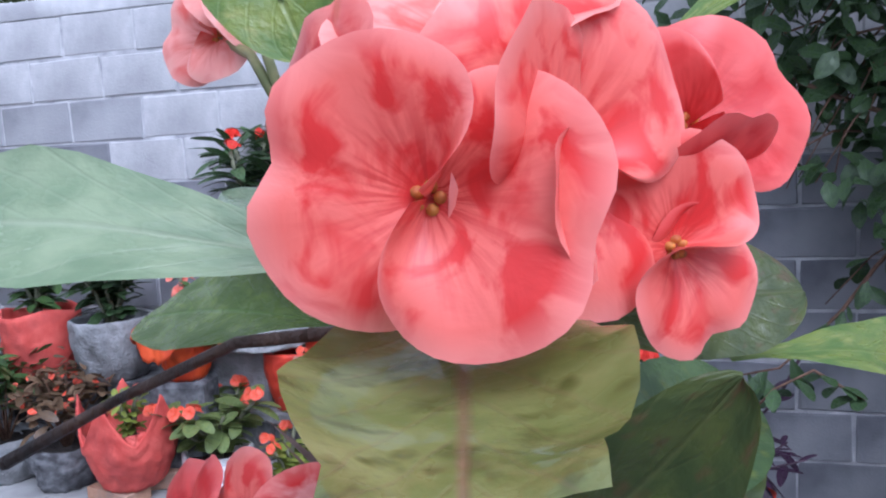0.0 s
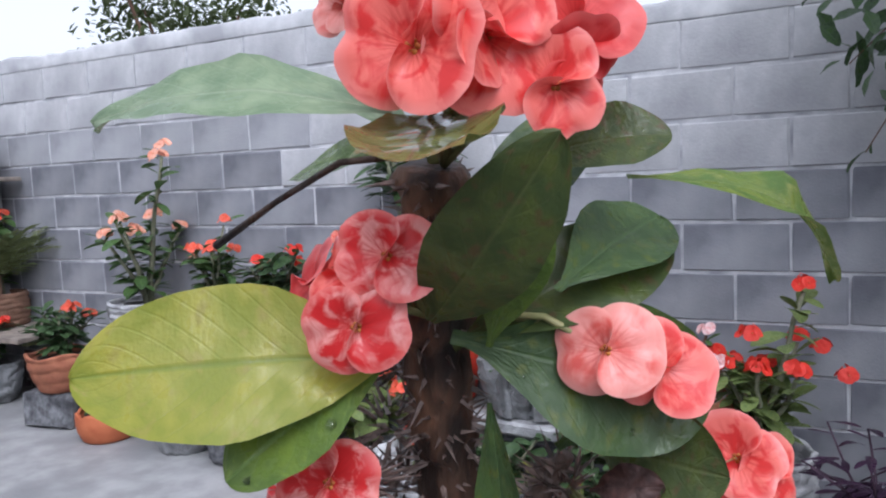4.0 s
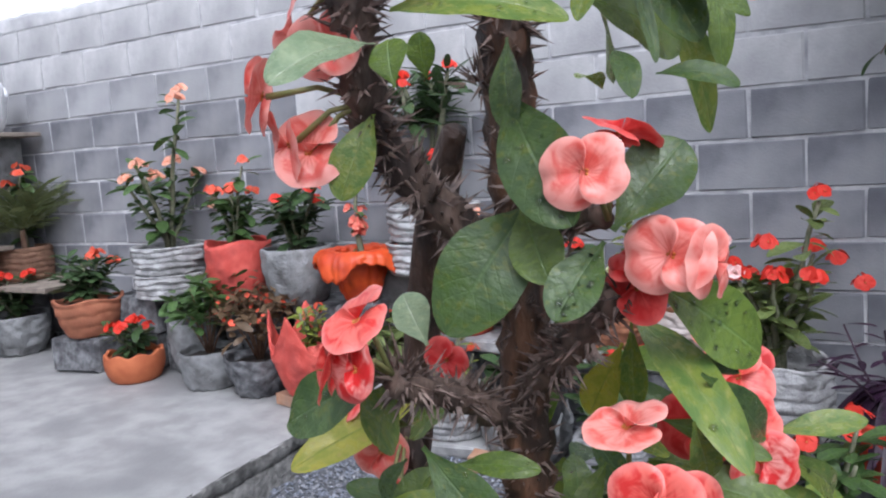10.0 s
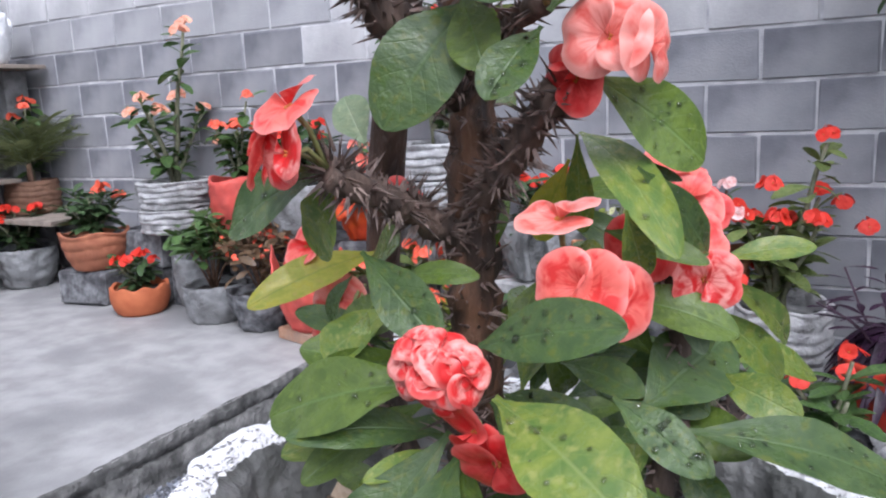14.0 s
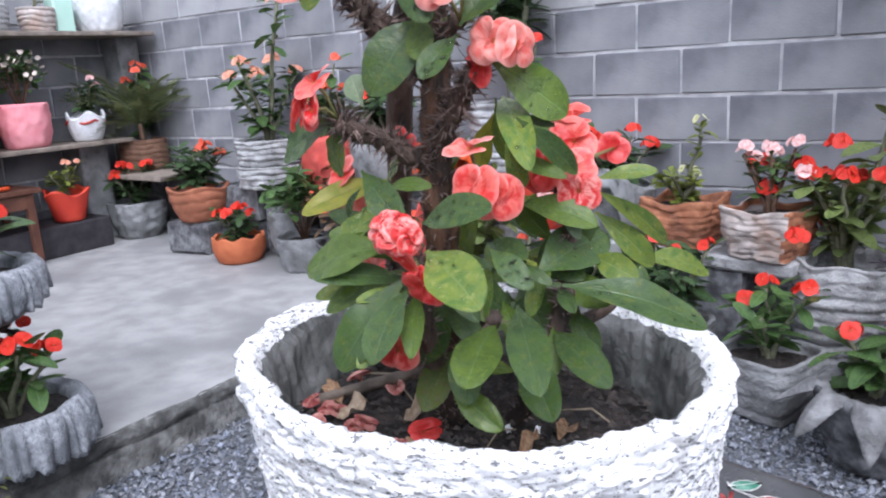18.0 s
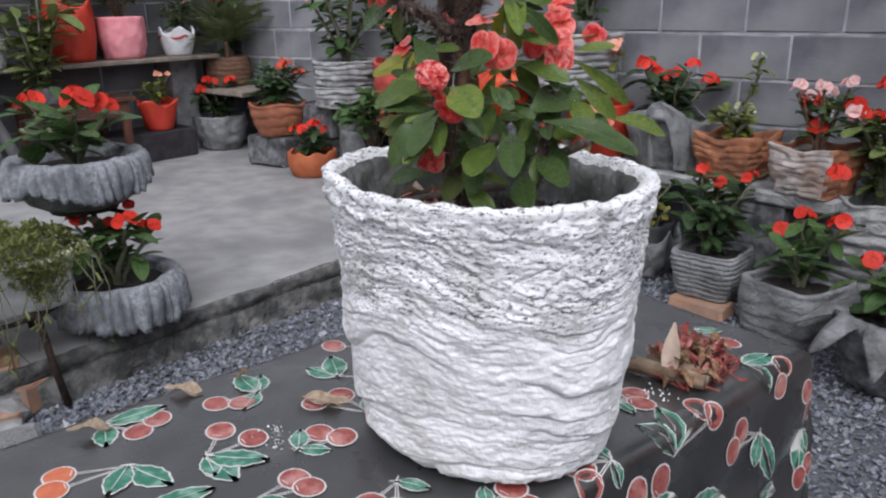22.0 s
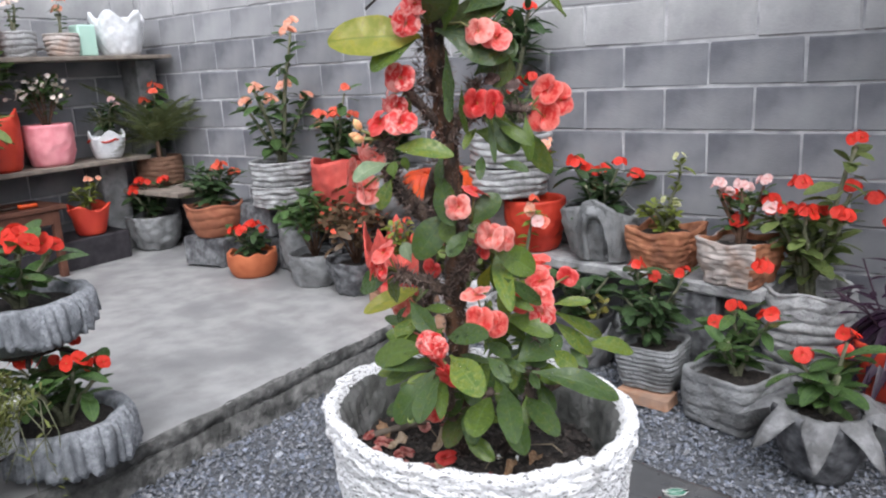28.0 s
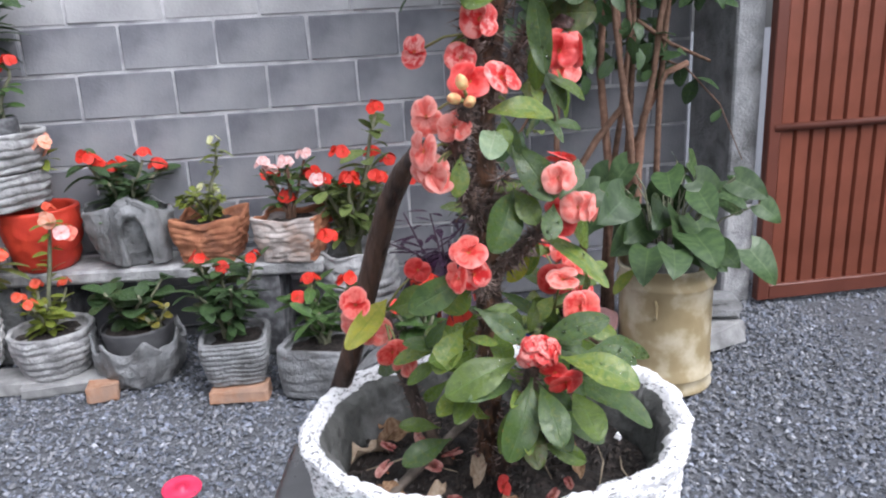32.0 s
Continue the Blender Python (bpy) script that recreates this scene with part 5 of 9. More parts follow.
def heart_plant():
    rd = random.Random(3)
    top = thing("heart_leaf_plant", "lush plant with large heart-shaped green leaves", "potted plant", (2.02, -1.05, 0.40))
    hm = [heart_mesh("leaf", HEART_LEAF if i else LEAF_D, 0.145 * q, i) for i, q in enumerate((1, 0.85, 1.1, 0.95))]
    for i in range(46):
        a = i * 2.399
        reach = rd.uniform(0.08, 0.31)
        h = rd.uniform(0.14, 0.40) * (1.2 - reach)
        e = Vector((reach * math.cos(a), reach * math.sin(a), h))
        raw("leaf_stalk", *tube([(0.03 * math.cos(a), 0.03 * math.sin(a), 0), (e.x * 0.6, e.y * 0.6, h * 0.8), e], [0.004, 0.0035, 0.003], 5), STEM_GREEN, top)
        put("leaf", rd.choice(hm), aim(e, (math.cos(a), math.sin(a) - 0.3, -0.60 + rd.uniform(-0.6, 0.5)), (0.0, -0.4, 0.9), rd.uniform(-40, 40), rd.uniform(0.7, 1.1)), top)
    put("leaf", leaf_mesh("leaf", LEAF_Y, 0.13, 0.06, droop=0.3), aim((-0.14, -0.08, 0.08), (-1, -0.3, -0.4)), top, "yellowed leaf")

    pot("inner_pot", "small grey plastic pot set inside the drum", (2.02, -1.05, 0.40), 0.10, 0.125, 0.16, CEMENT_PALE, seed=95)


heart_plant()


VINE_LIGHT = mat("tan_vine_bark", (0.16, 0.085, 0.055), (0.27, 0.155, 0.105), 40, 0.85, 0.8, 90)


def climber():
    """The woody climber behind the drum, with trunks against the wall and leafy hanging shoots."""
    rd = random.Random(8)
    top = thing("climber", "woody climbing shrub with twisted brown trunks and hanging leaves", "shrub", (2.05, -0.42, 0))
    ends = []
    for i, (x0, x1, dy, h) in enumerate(((0.0, 0.15, 0.05, 2.2), (0.10, -0.05, -0.04, 2.15), (0.16, 0.34, 0.02, 2.1), (-0.17, -0.19, 0.1, 2.0), (0.05, 0.22, 0.16, 2.2))):
        pts = [Vector((x0 + (x1 - x0) * v + 0.04 * math.sin(v * 5 + i), dy + 0.03 * math.cos(v * 4 + i), h * v)) for v in [k / 10 for k in range(11)]]
        raw("trunk", *tube(pts, [0.017 - 0.009 * k / 10 for k in range(11)], 8, 0.12, i), BARK, top)
        ends += [pts[5], pts[7], pts[8], pts[9], pts[10]]
    for i, pts in enumerate((((0.10, 0.0, 0.0), (0.09, 0.0, 0.70), (0.07, -0.02, 0.85), (0.03, 0.0, 1.12), (0.02, 0.02, 1.35), (-0.06, 0.0, 1.75)), ((0.12, 0.02, 0.0), (0.09, 0.03, 0.72), (0.13, 0.0, 0.84), (0.17, -0.02, 1.08), (0.20, 0.0, 1.30), (0.30, 0.0, 1.8)), ((0.11, -0.03, 0.0), (0.11, -0.02, 0.68), (0.15, 0.03, 0.9), (0.24, 0.02, 1.08), (0.33, 0.0, 1.12)), ((-0.10, 0.03, 0.0), (-0.14, 0.02, 0.70), (-0.06, 0.02, 0.82), (0.04, 0.0, 0.95), (0.08, 0.02, 1.25), (0.03, 0.02, 1.7)), ((0.02, 0.05, 0.0), (0.0, 0.05, 0.72), (-0.04, 0.04, 1.1), (-0.02, 0.05, 1.6)))):
        raw("trunk", *tube(pts, [0.019 - 0.0016 * k for k in range(len(pts))], 9, 0.16, 20 + i), VINE_LIGHT if i % 2 == 0 else BARK, top)
    sets = leaf_set(LEAF_D, 0.11, 0.55)
    n = 0
    for i in range(26):
        b = ends[i % len(ends)] if i >= 16 else Vector((rd.uniform(-0.4, 0.1), 0.1, rd.uniform(1.55, 2.05)))
        reach = rd.uniform(0.2, 0.6) * (-1 if rd.random() < 0.68 else 1)
        if i < 16:
            reach = -rd.uniform(0.2, 0.62)
        drop = rd.uniform(0.05, 0.55)
        line = [b + Vector((reach * v, -0.10 * v + rd.uniform(-0.05, 0.1) * v, 0.10 * math.sin(v * 3) - drop * v * v)) for v in (0, 0.25, 0.5, 0.75, 1)]
        raw("shoot", *tube(line, [0.006, 0.005, 0.004, 0.003, 0.002], 5), BARK, top)
        for k in range(8):
            v = rd.uniform(0.15, 1)
            j = min(int(v * 4), 3)
            p = line[j].lerp(line[j + 1], v * 4 - j)
            a = rd.uniform(0, 6.28)
            put("leaf", rd.choice(sets), aim(p, (math.cos(a), math.sin(a) - 0.3, rd.uniform(-1.0, 0.1)), (0, -0.4, 1), rd.uniform(-40, 40), rd.uniform(0.6, 1.15)), top)
            n += 1
    # a low shoot towards the purple plant
    line = [Vector((-0.35, -0.08, 0.62)), Vector((-0.5, -0.1, 0.72)), Vector((-0.62, -0.12, 0.66)), Vector((-0.72, -0.14, 0.55))]
    raw("shoot", *tube(line, [0.006, 0.005, 0.004, 0.003], 5), BARK, top)
    for k in range(16):
        v = rd.random()
        j = min(int(v * 3), 2)
        a = rd.uniform(0, 6.28)
        put("leaf", rd.choice(sets), aim(line[j].lerp(line[j + 1], v * 3 - j), (math.cos(a), math.sin(a), rd.uniform(-0.8, 0.4)), (0, 0, 1), rd.uniform(-40, 40), 0.8), top)

    # the long trailing shoot with large pointed leaves
    big = leaf_set(LEAF_D, 0.15, 0.42)
    line = [Vector(p) for p in ((-0.15, 0.16, 1.14), (-0.26, 0.16, 1.01), (-0.36, 0.16, 0.86), (-0.46, 0.16, 0.75), (-0.56, 0.16, 0.65), (-0.69, 0.16, 0.62))]
    raw("shoot", *tube(line, [0.008, 0.007, 0.006, 0.005, 0.004, 0.003], 6, 0.1), BARK, top)
    for k in range(24):
        v = rd.random() * 4.99
        a = rd.uniform(-2.4, -0.3)
        put("leaf", rd.choice(big), aim(line[int(v)].lerp(line[int(v) + 1], v % 1), (math.cos(a), -0.5, math.sin(a) - 0.2), (0, -0.7, 0.6), rd.uniform(-40, 40), rd.uniform(0.55, 1.0)), top)
    line = [Vector(p) for p in ((-0.45, 0.20, 0.75), (-0.56, 0.20, 0.52), (-0.68, 0.20, 0.39), (-0.82, 0.20, 0.30))]
    raw("shoot", *tube(line, [0.006, 0.005, 0.004, 0.003], 6, 0.1), PURPLE_STEM, top)
    for k in range(9):
        v = rd.random() * 2.99
        a = rd.uniform(0, 6.28)
        put("leaf", leaf_set(LEAF_P, 0.09, 0.3)[k % 4], aim(line[int(v)].lerp(line[int(v) + 1], v % 1), (math.cos(a), -0.3, math.sin(a)), (0, -0.8, 0.5), 0, 0.8), top)

    lv, lf, lu = leaf_shape(0.10, 0.058, 0.25, 0.2, 0.45, 0.05, 1, 4)
    V, Fc, U = [], [], []
    # the last five clumps are extra overhead crown, added to shade the wall
    spots = ((1.95, -0.36, 1.30, 0.09, 60), (2.15, -0.42, 1.25, 0.08, 50), (1.58, -0.30, 1.70, 0.11, 70), (1.75, -0.35, 1.75, 0.15, 160), (1.90, -0.32, 1.50, 0.12, 90), (2.10, -0.40, 1.75, 0.16, 170), (1.35, -0.30, 1.90, 0.13, 110), (1.60, -0.50, 2.05, 0.16, 170), (2.00, -0.50, 2.10, 0.18, 200), (2.40, -0.40, 1.95, 0.16, 170), (2.35, -0.40, 1.50, 0.12, 90), (1.86, -0.34, 1.20, 0.07, 34), (1.80, -0.38, 1.35, 0.10, 60), (1.45, -0.60, 2.50, 0.20, 380), (1.90, -0.75, 2.55, 0.22, 420), (2.35, -0.75, 2.50, 0.22, 420), (1.75, -1.05, 2.75, 0.22, 380), (2.20, -1.10, 2.75, 0.22, 380))
    for cx, cy, cz, sg, count in spots:
        for k in range(int(count * 0.62)):
            c = Vector((cx + rd.gauss(0, sg) - 2.05, min(cy + rd.gauss(0, sg * 0.7), -0.05) + 0.42, cz + rd.gauss(0, sg)))
            m = aim(c, (rd.uniform(-1, 1), rd.uniform(-1, 0.6), rd.uniform(-1.1, 0.2)), (0, -0.4, 1), rd.uniform(-40, 40), rd.uniform(0.7, 1.2))
            o = len(V)
            V += [tuple(m @ Vector(q)) for q in lv]
            Fc += [tuple(i + o for i in q) for q in lf]
            U += list(lu)
    cr = raw("crown", V, Fc, LEAF_D, top, uvs=U)
    cr["kind"] = "stuff"
    for pts in (((0.10, 0.0, 1.3), (0.25, 0.0, 1.2), (0.42, -0.02, 1.12)), ((-0.1, 0.05, 1.45), (-0.35, 0.06, 1.55), (-0.62, 0.06, 1.68))):
        raw("shoot", *tube(pts, [0.010 - 0.0018 * i for i in range(len(pts))], 6, 0.1), BARK, top)


climber()
for i, (x, y, s, m) in enumerate(((2.32, -0.75, (0.22, 0.3, 0.10), STONE), (2.36, -0.72, (0.26, 0.2, 0.07), CEMENT))):
    slabbox("rubble_stone", "rough grey stone lying by the gate post", (x, y, 0 if i == 0 else 0.10), s, m, "stone", 20 - 35 * i, 0.02, 0.012, "stones by the gate", i)
# a loose round plastic lid with a small knob
lid = raw("plastic_dish", *lathe([(0.02, 0.0), (0.055, 0.0), (0.06, 0.006), (0.058, 0.01), (0.05, 0.006), (0.012, 0.006), (0.011, 0.014), (0.004, 0.014)], 24), mat("pink_red_plastic", (0.66, 0.03, 0.09), (0.72, 0.05, 0.12), 20, 0.4, 0.1, 60), None)
lid.matrix_basis = pose(0.31, -1.40, 0.006, 6, 4, 0)
tagged(lid, "small pink-red plastic lid lying on the gravel", "dish")

# ---- west side: shelves, table, poles ----
for z, x1, y0, y1, lab in ((1.54, -3.46, -2.6, -0.02, "upper weathered plank shelf along the side wall"), (0.84, -3.46, -2.6, -0.30, "lower weathered plank shelf along the side wall"), (0.60, -3.0, -0.45, -0.02, "short corner plank shelf under the palm")):
    bm = box_bm(abs(x1 + 3.86), y1 - y0, 0.03, 0.004, 1, 0.002, 3)
    ob = part("shelf", bm, PLANK, None, smooth=False)
    ob.location = ((x1 - 3.86) / 2, (y0 + y1) / 2, z - 0.015)
    tagged(ob, lab, "shelf", "wall shelves")
for i, (y, z, h, w) in enumerate(((-1.3, 1.17 - 0.33 / 2, 0.66, 0.19), (-0.12, 0.15, 0.42, 0.3), (-1.9, 0.15, 0.66, 0.2), (-0.5, 0.15, 0.66, 0.2), (-2.5, 0.15, 0.66, 0.2), (-2.2, 0.84, 0.67, 0.19), (-0.12, 0.60, 0.91, 0.16))):
    slabbox("shelf_support", "upright grey concrete block carrying the shelves", (-3.74, y, z if i else 0.84), (0.2, w, h), CEMENT, "block", 0, 0.006, 0.003, "shelf blocks", i)
pot("flower_pot", "white cement pot draped like crumpled cloth", (-3.64, -0.30, 1.54), 0.12, 0.17, 0.27, WHITE_WASH, lobes=5, lobe=0.014, rimwave=0.12, nwave=5, rough=0.012, seed=50, soil=0.7, group=GS)
slabbox("plastic_box", "mint green plastic container on the upper shelf", (-3.66, -0.56, 1.54), (0.12, 0.13, 0.21), MINT, "box", 0, 0.01, 0)
pot("flower_pot", "small brown banded cement pot on the upper shelf", (-3.65, -0.72, 1.54), 0.09, 0.11, 0.15, WHITE_BARK, ripple=0.008, nrip=4, seed=51, group=GS)
euphorbia("crown_of_thorns", "thin plant with a peach flower on the upper shelf", (-3.65, -0.72, 1.66), 0.22, 0.06, 2, 12, LEAF_G, 0.06, 2, PEACH_FL, 0.028, 2, 52)
pot("flower_pot", "small grey banded cement pot on the upper shelf", (-3.65, -1.02, 1.54), 0.10, 0.12, 0.16, CEMENT_PALE, ripple=0.008, nrip=4, seed=53, group=GS)
euphorbia("crown_of_thorns", "thin plant with a white flower on the upper shelf", (-3.65, -1.02, 1.67), 0.2, 0.06, 2, 14, LEAF_G, 0.06, 2, WHITE_FL, 0.024, 2, 54)
pot("flower_pot", "orange draped cement pot on the upper shelf", (-3.65, -1.25, 1.54), 0.08, 0.13, 0.24, ORANGE, lobes=5, lobe=0.014, rimwave=0.1, seed=55, soil=0.75, group=GS)
for i, y in enumerate((-1.55, -1.85, -2.2)):
    pot("flower_pot", "grey cement pot draped in long vertical folds", (-3.64, y, 1.54), 0.12, 0.16, 0.26, CEMENT, lobes=11, lobe=0.012, rough=0.01, rimwave=0.05, seed=56 + i, group=GS)
trim_pot = pot("flower_pot", "white cement pot with red trim on the lower shelf", (-3.60, -0.54, 0.84), 0.085, 0.125, 0.17, WHITE_WASH, rimwave=0.16, nwave=4, lobes=4, lobe=0.01, seed=60, soil=0.7, group=GS)
raw("red_trim", *tube([(0.122 * math.cos(k * 0.3142), 0.122 * math.sin(k * 0.3142), 0.13 + 0.012 * math.sin(k * 1.3)) for k in range(21)], [0.008] * 21, 6), RED_POT, trim_pot, label="red painted trim")
euphorbia("crown_of_thorns", "dark small-leaved plant in a white and red pot", (-3.60, -0.52, 0.98), 0.24, 0.18, 6, 80, LEAF_D, 0.07, 3, PINK_FL, 0.02, 2, 61)
pot("flower_pot", "pink painted cement pot on the lower shelf", (-3.62, -0.93, 0.84), 0.125, 0.155, 0.27, PINK_POT, rough=0.012, lobes=4, lobe=0.006, seed=62, group=GS)
bush("crown_of_thorns", "bushy plant covered in cream-white flowers", (-3.62, -0.93, 1.07), 0.17, 0.38, 220, LEAF_G, 0.07, WHITE_FL, 60, 0.0105, 63)
pot("flower_pot", "bright red cloth-draped cement pot with tall points", (-3.62, -1.27, 0.84), 0.12, 0.155, 0.36, RED_POT, lobes=4, lobe=0.012, rimwave=0.08, nwave=3, rough=0.008, seed=64, soil=0.75, group=GS)
bush("bush", "small green bush in the red draped pot", (-3.62, -1.27, 1.10), 0.17, 0.55, 230, LEAF_G, 0.08, seed=65)
pot("flower_pot", "white rope-textured pot on the lower shelf", (-3.58, -1.86, 0.84), 0.15, 0.165, 0.24, WHITE_WASH, ripple=0.006, nrip=8, seed=66, group=GS)
bush("crown_of_thorns", "thin plant with cream-white flowers in a white pot", (-3.58, -1.86, 1.03), 0.17, 0.34, 170, LEAF_D, 0.06, WHITE_FL, 46, 0.0105, 67)
pot("flower_pot", "white rope-textured pot at the end of the lower shelf", (-3.58, -2.28, 0.84), 0.14, 0.16, 0.22, WHITE_WASH, ripple=0.006, nrip=8, seed=68, group=GS)
euphorbia("crown_of_thorns", "tall leafy green plant with small red flowers", (-3.37, -1.60, 0.63), 0.62, 0.34, 7, 110, FRESH_LEAF, 0.14, 4, RED_FL, 0.02, 2, 69)
pot("flower_pot", "small dark pot on the wooden table", (-3.37, -1.58, 0.62), 0.07, 0.085, 0.10, CEMENT_DARK, seed=70)
pot("flower_pot", "brown cement pot with a wide rim on the corner shelf", (-3.56, -0.17, 0.60), 0.15, 0.155, 0.21, BROWN_POT, ripple=0.006, nrip=5, rough=0.008, seed=71, group=GS)
palm("fern_palm", "feathery grey-green palm in a brown pot", (-3.48, -0.22, 0.78), 26, 0.50, 72)
euphorbia("crown_of_thorns", "upright leafy plant with orange-red flowers beside the palm", (-3.62, -0.12, 0.78), 0.52, 0.12, 4, 60, LEAF_G, 0.10, 5, ORANGE_FL, 0.026, 2, 73)
pot("flower_pot", "red-orange pot with drooping cloth corners", (-3.52, -0.80, 0.352), 0.09, 0.115, 0.19, RED_POT, lobes=4, lobe=0.02, rimwave=0.12, nwave=4, flare=0.03, seed=74, soil=0.8, group=GS)
euphorbia("crown_of_thorns", "small pale green plant in the red draped pot", (-3.52, -0.80, 0.51), 0.20, 0.17, 5, 60, LEAF_Y, 0.07, 2, PEACH_FL, 0.02, 1, 75)
slabbox("low_step", "dark low wooden step against the side shelves", (-3.60, -1.00, 0.15), (0.36, 0.84, 0.20), mat("dark_step_wood", (0.022, 0.020, 0.024), (0.045, 0.040, 0.046), 14, 0.7, 0.3, 60), "step", 0, 0.01, 0.003)
table = thing("side_table", "low brown wooden table under the shelves", "table", (-3.52, -1.38, 0.15))
for n, sx, sy, sz, x, y, z in (("tabletop", 0.42, 0.66, 0.03, 0, 0, 0.455), ("apron", 0.38, 0.56, 0.09, 0, 0, 0.394), ("leg", 0.045, 0.045, 0.44, 0.17, 0.26, 0.22), ("leg", 0.045, 0.045, 0.44, 0.17, -0.26, 0.22), ("leg", 0.045, 0.045, 0.44, -0.17, 0.26, 0.22), ("leg", 0.045, 0.045, 0.44, -0.17, -0.26, 0.22)):
    bm = box_bm(sx, sy, sz, 0.004)
    bmesh.ops.translate(bm, verts=bm.verts, vec=(x, y, z))
    part(n, bm, WOOD, table, smooth=False)
tool = thing("garden_tool", "small hand tool with a black blade and red handle", "tool", (-3.38, -1.32, 0.62), turn=70)
raw("handle", *tube([(0, 0, 0.018), (0.11, 0, 0.02)], [0.016, 0.013], 10), ORANGE, tool)
raw("blade", *tube([(-0.10, 0, 0.012), (0, 0, 0.018)], [0.011, 0.009], 8), RUST, tool)
for i, (a, b, r) in enumerate((((-3.33, -1.76, 0.15), (-3.415, -2.30, 1.72), 0.032), ((-3.30, -1.88, 0.15), (-3.415, -2.42, 1.62), 0.030), ((-3.22, -1.95, 0.15), (-3.42, -2.52, 1.20), 0.02))):
    pole = raw("pole", *tube([a, b], [r, r], 12), PIPE, None)
    tagged(pole, "long grey pole leaning against the shelves", "pole", "leaning poles")


TREE_LEAF = leaf_mat("pale_tree_leaf", (0.085, 0.115, 0.04), (0.12, 0.155, 0.06), (0.12, 0.16, 0.07), 0.5, None, 0.5)


def tree():
    """A broadleaf tree beyond the side wall: trunk, limbs and a crown of many small leaves."""
    rd = random.Random(31)
    top = thing("tree", "leafy green tree standing beyond the block wall", "tree", (-4.35, 2.4, 0))
    raw("trunk", *tube([(0, 0, 0), (0.05, 0.02, 1.2), (0.0, 0.05, 2.2)], [0.12, 0.10, 0.07], 10, 0.1, 1), BARK, top)
    ends = []
    for i in range(9):
        a = i * 2.399
        e2 = Vector((0.75 * math.cos(a) * rd.uniform(0.5, 1), 0.6 * math.sin(a), 2.5 + rd.uniform(0.0, 0.9)))
        raw("limb", *tube([(0, 0.05, 1.9 + 0.03 * i), (e2.x * 0.5, e2.y * 0.5, 2.45), e2], [0.045, 0.03, 0.012], 7, 0.1, i), BARK, top)
        ends.append(e2)
    V, Fc, U = [], [], []
    lv, lf, lu = leaf_shape(0.085, 0.042, 0.25, 0.2, 0.5, 0, 1, 3)
    for k in range(3600):
        c = ends[k % 9] + Vector((rd.gauss(0, 0.24), rd.gauss(0, 0.22), rd.gauss(0, 0.15)))
        m = aim(c, (rd.uniform(-1, 1), rd.uniform(-1, 1), rd.uniform(-0.7, 0.4)), (0, 0, 1), rd.uniform(-40, 40), rd.uniform(0.7, 1.2))
        o = len(V)
        V += [tuple(m @ Vector(q)) for q in lv]
        Fc += [tuple(i + o for i in q) for q in lf]
        U += list(lu)
    cr = raw("crown", V, Fc, TREE_LEAF, top, uvs=U)
    cr["kind"] = "stuff"


tree()


# ---- ruffled bowls on their iron stand, white planter ----
def ruffle(label, loc, r, h, seed, a0, full):
    top = thing("bowl_planter", label, "bowl planter", loc, "ruffled bowls")
    prof = [(r * 0.40, 0), (r * 0.55, 0.004), (r * 0.74, h * 0.16), (r * 0.86, h * 0.38), (r * 0.90, h * 0.62), (r * 0.88, h * 0.88), (r * 0.86, h * 0.98), (r * 0.80, h * 1.0), (r * 0.74, h * 0.95), (r * 0.72, h * 0.8), (r * 0.70, h * 0.66)]

    def bend(a, i, q, z):
        ca, sa = math.cos(a), math.sin(a)
        q += 0.007 * noise.noise((ca * 4, sa * 4, z * 22 + seed)) + 0.004 * noise.noise((ca * 12, sa * 12, z * 50 + seed))
        return (q * ca, q * sa, z + (0.008 * noise.noise((ca * 3, sa * 3, seed)) if i > 5 else 0))

    raw("pot_body", *lathe(prof, 90, bend), CEMENT_BLUE, top)
    drape(top, "pleated_skirt", r * 0.82, h * 0.99, r * 0.18, h * 0.86 if full else h * 1.0, 1 if not full else 3, 0.5, CEMENT_BLUE, seed, 32, 0.0115, 0.72 if full else 0.30, 0.010, 360, a0, "cloth-like hanging pleats")
    raw("soil", [(0.74 * r * math.cos(k * 0.3142), 0.74 * r * math.sin(k * 0.3142), h * 0.80) for k in range(20)], [tuple(range(20))], SOIL, top, label="dark soil")
    return top


CEMENT_BLUE.node_tree.nodes["Bump"].inputs["Distance"].default_value = 0.008
ruffle("blue-grey cement bowl with cloth-like pleats on the slab edge", (-0.915, -2.425, 0.152), 0.208, 0.165, 1, 0.3, False)
euphorbia("crown_of_thorns", "leafy plant with scarlet flowers in the lower pleated bowl", (-0.915, -2.425, 0.28), 0.21, 0.27, 6, 34, LEAF_G, 0.115, 5, RED_FL, 0.028, 1, 81, wr=0.44, low=0.35)
ruffle("blue-grey cement bowl with cloth-like pleats on an iron stand", (-1.01, -2.45, 0.545), 0.215, 0.165, 2, 0.0, True)
euphorbia("crown_of_thorns", "broad-leaved plant with large orange-red flowers", (-1.01, -2.45, 0.67), 0.20, 0.30, 5, 26, LEAF_G, 0.165, 4, RED_FL, 0.034, 2, 82, wr=0.40, low=0.3)
stand = thing("plant_stand", "thin dark iron stand with a ring under a bowl", "stand", (-1.12, -2.40, 0.15))
raw("ring", *tube([(0.11 + 0.10 * math.cos(k * 0.3927), -0.05 + 0.10 * math.sin(k * 0.3927), 0.388) for k in range(17)], [0.007] * 17, 6), RUST, stand)
raw("arm", *tube([(-0.03, 0.03, 0.37), (0.10, -0.05, 0.375), (0.24, -0.12, 0.372)], [0.008] * 3, 6), RUST, stand)
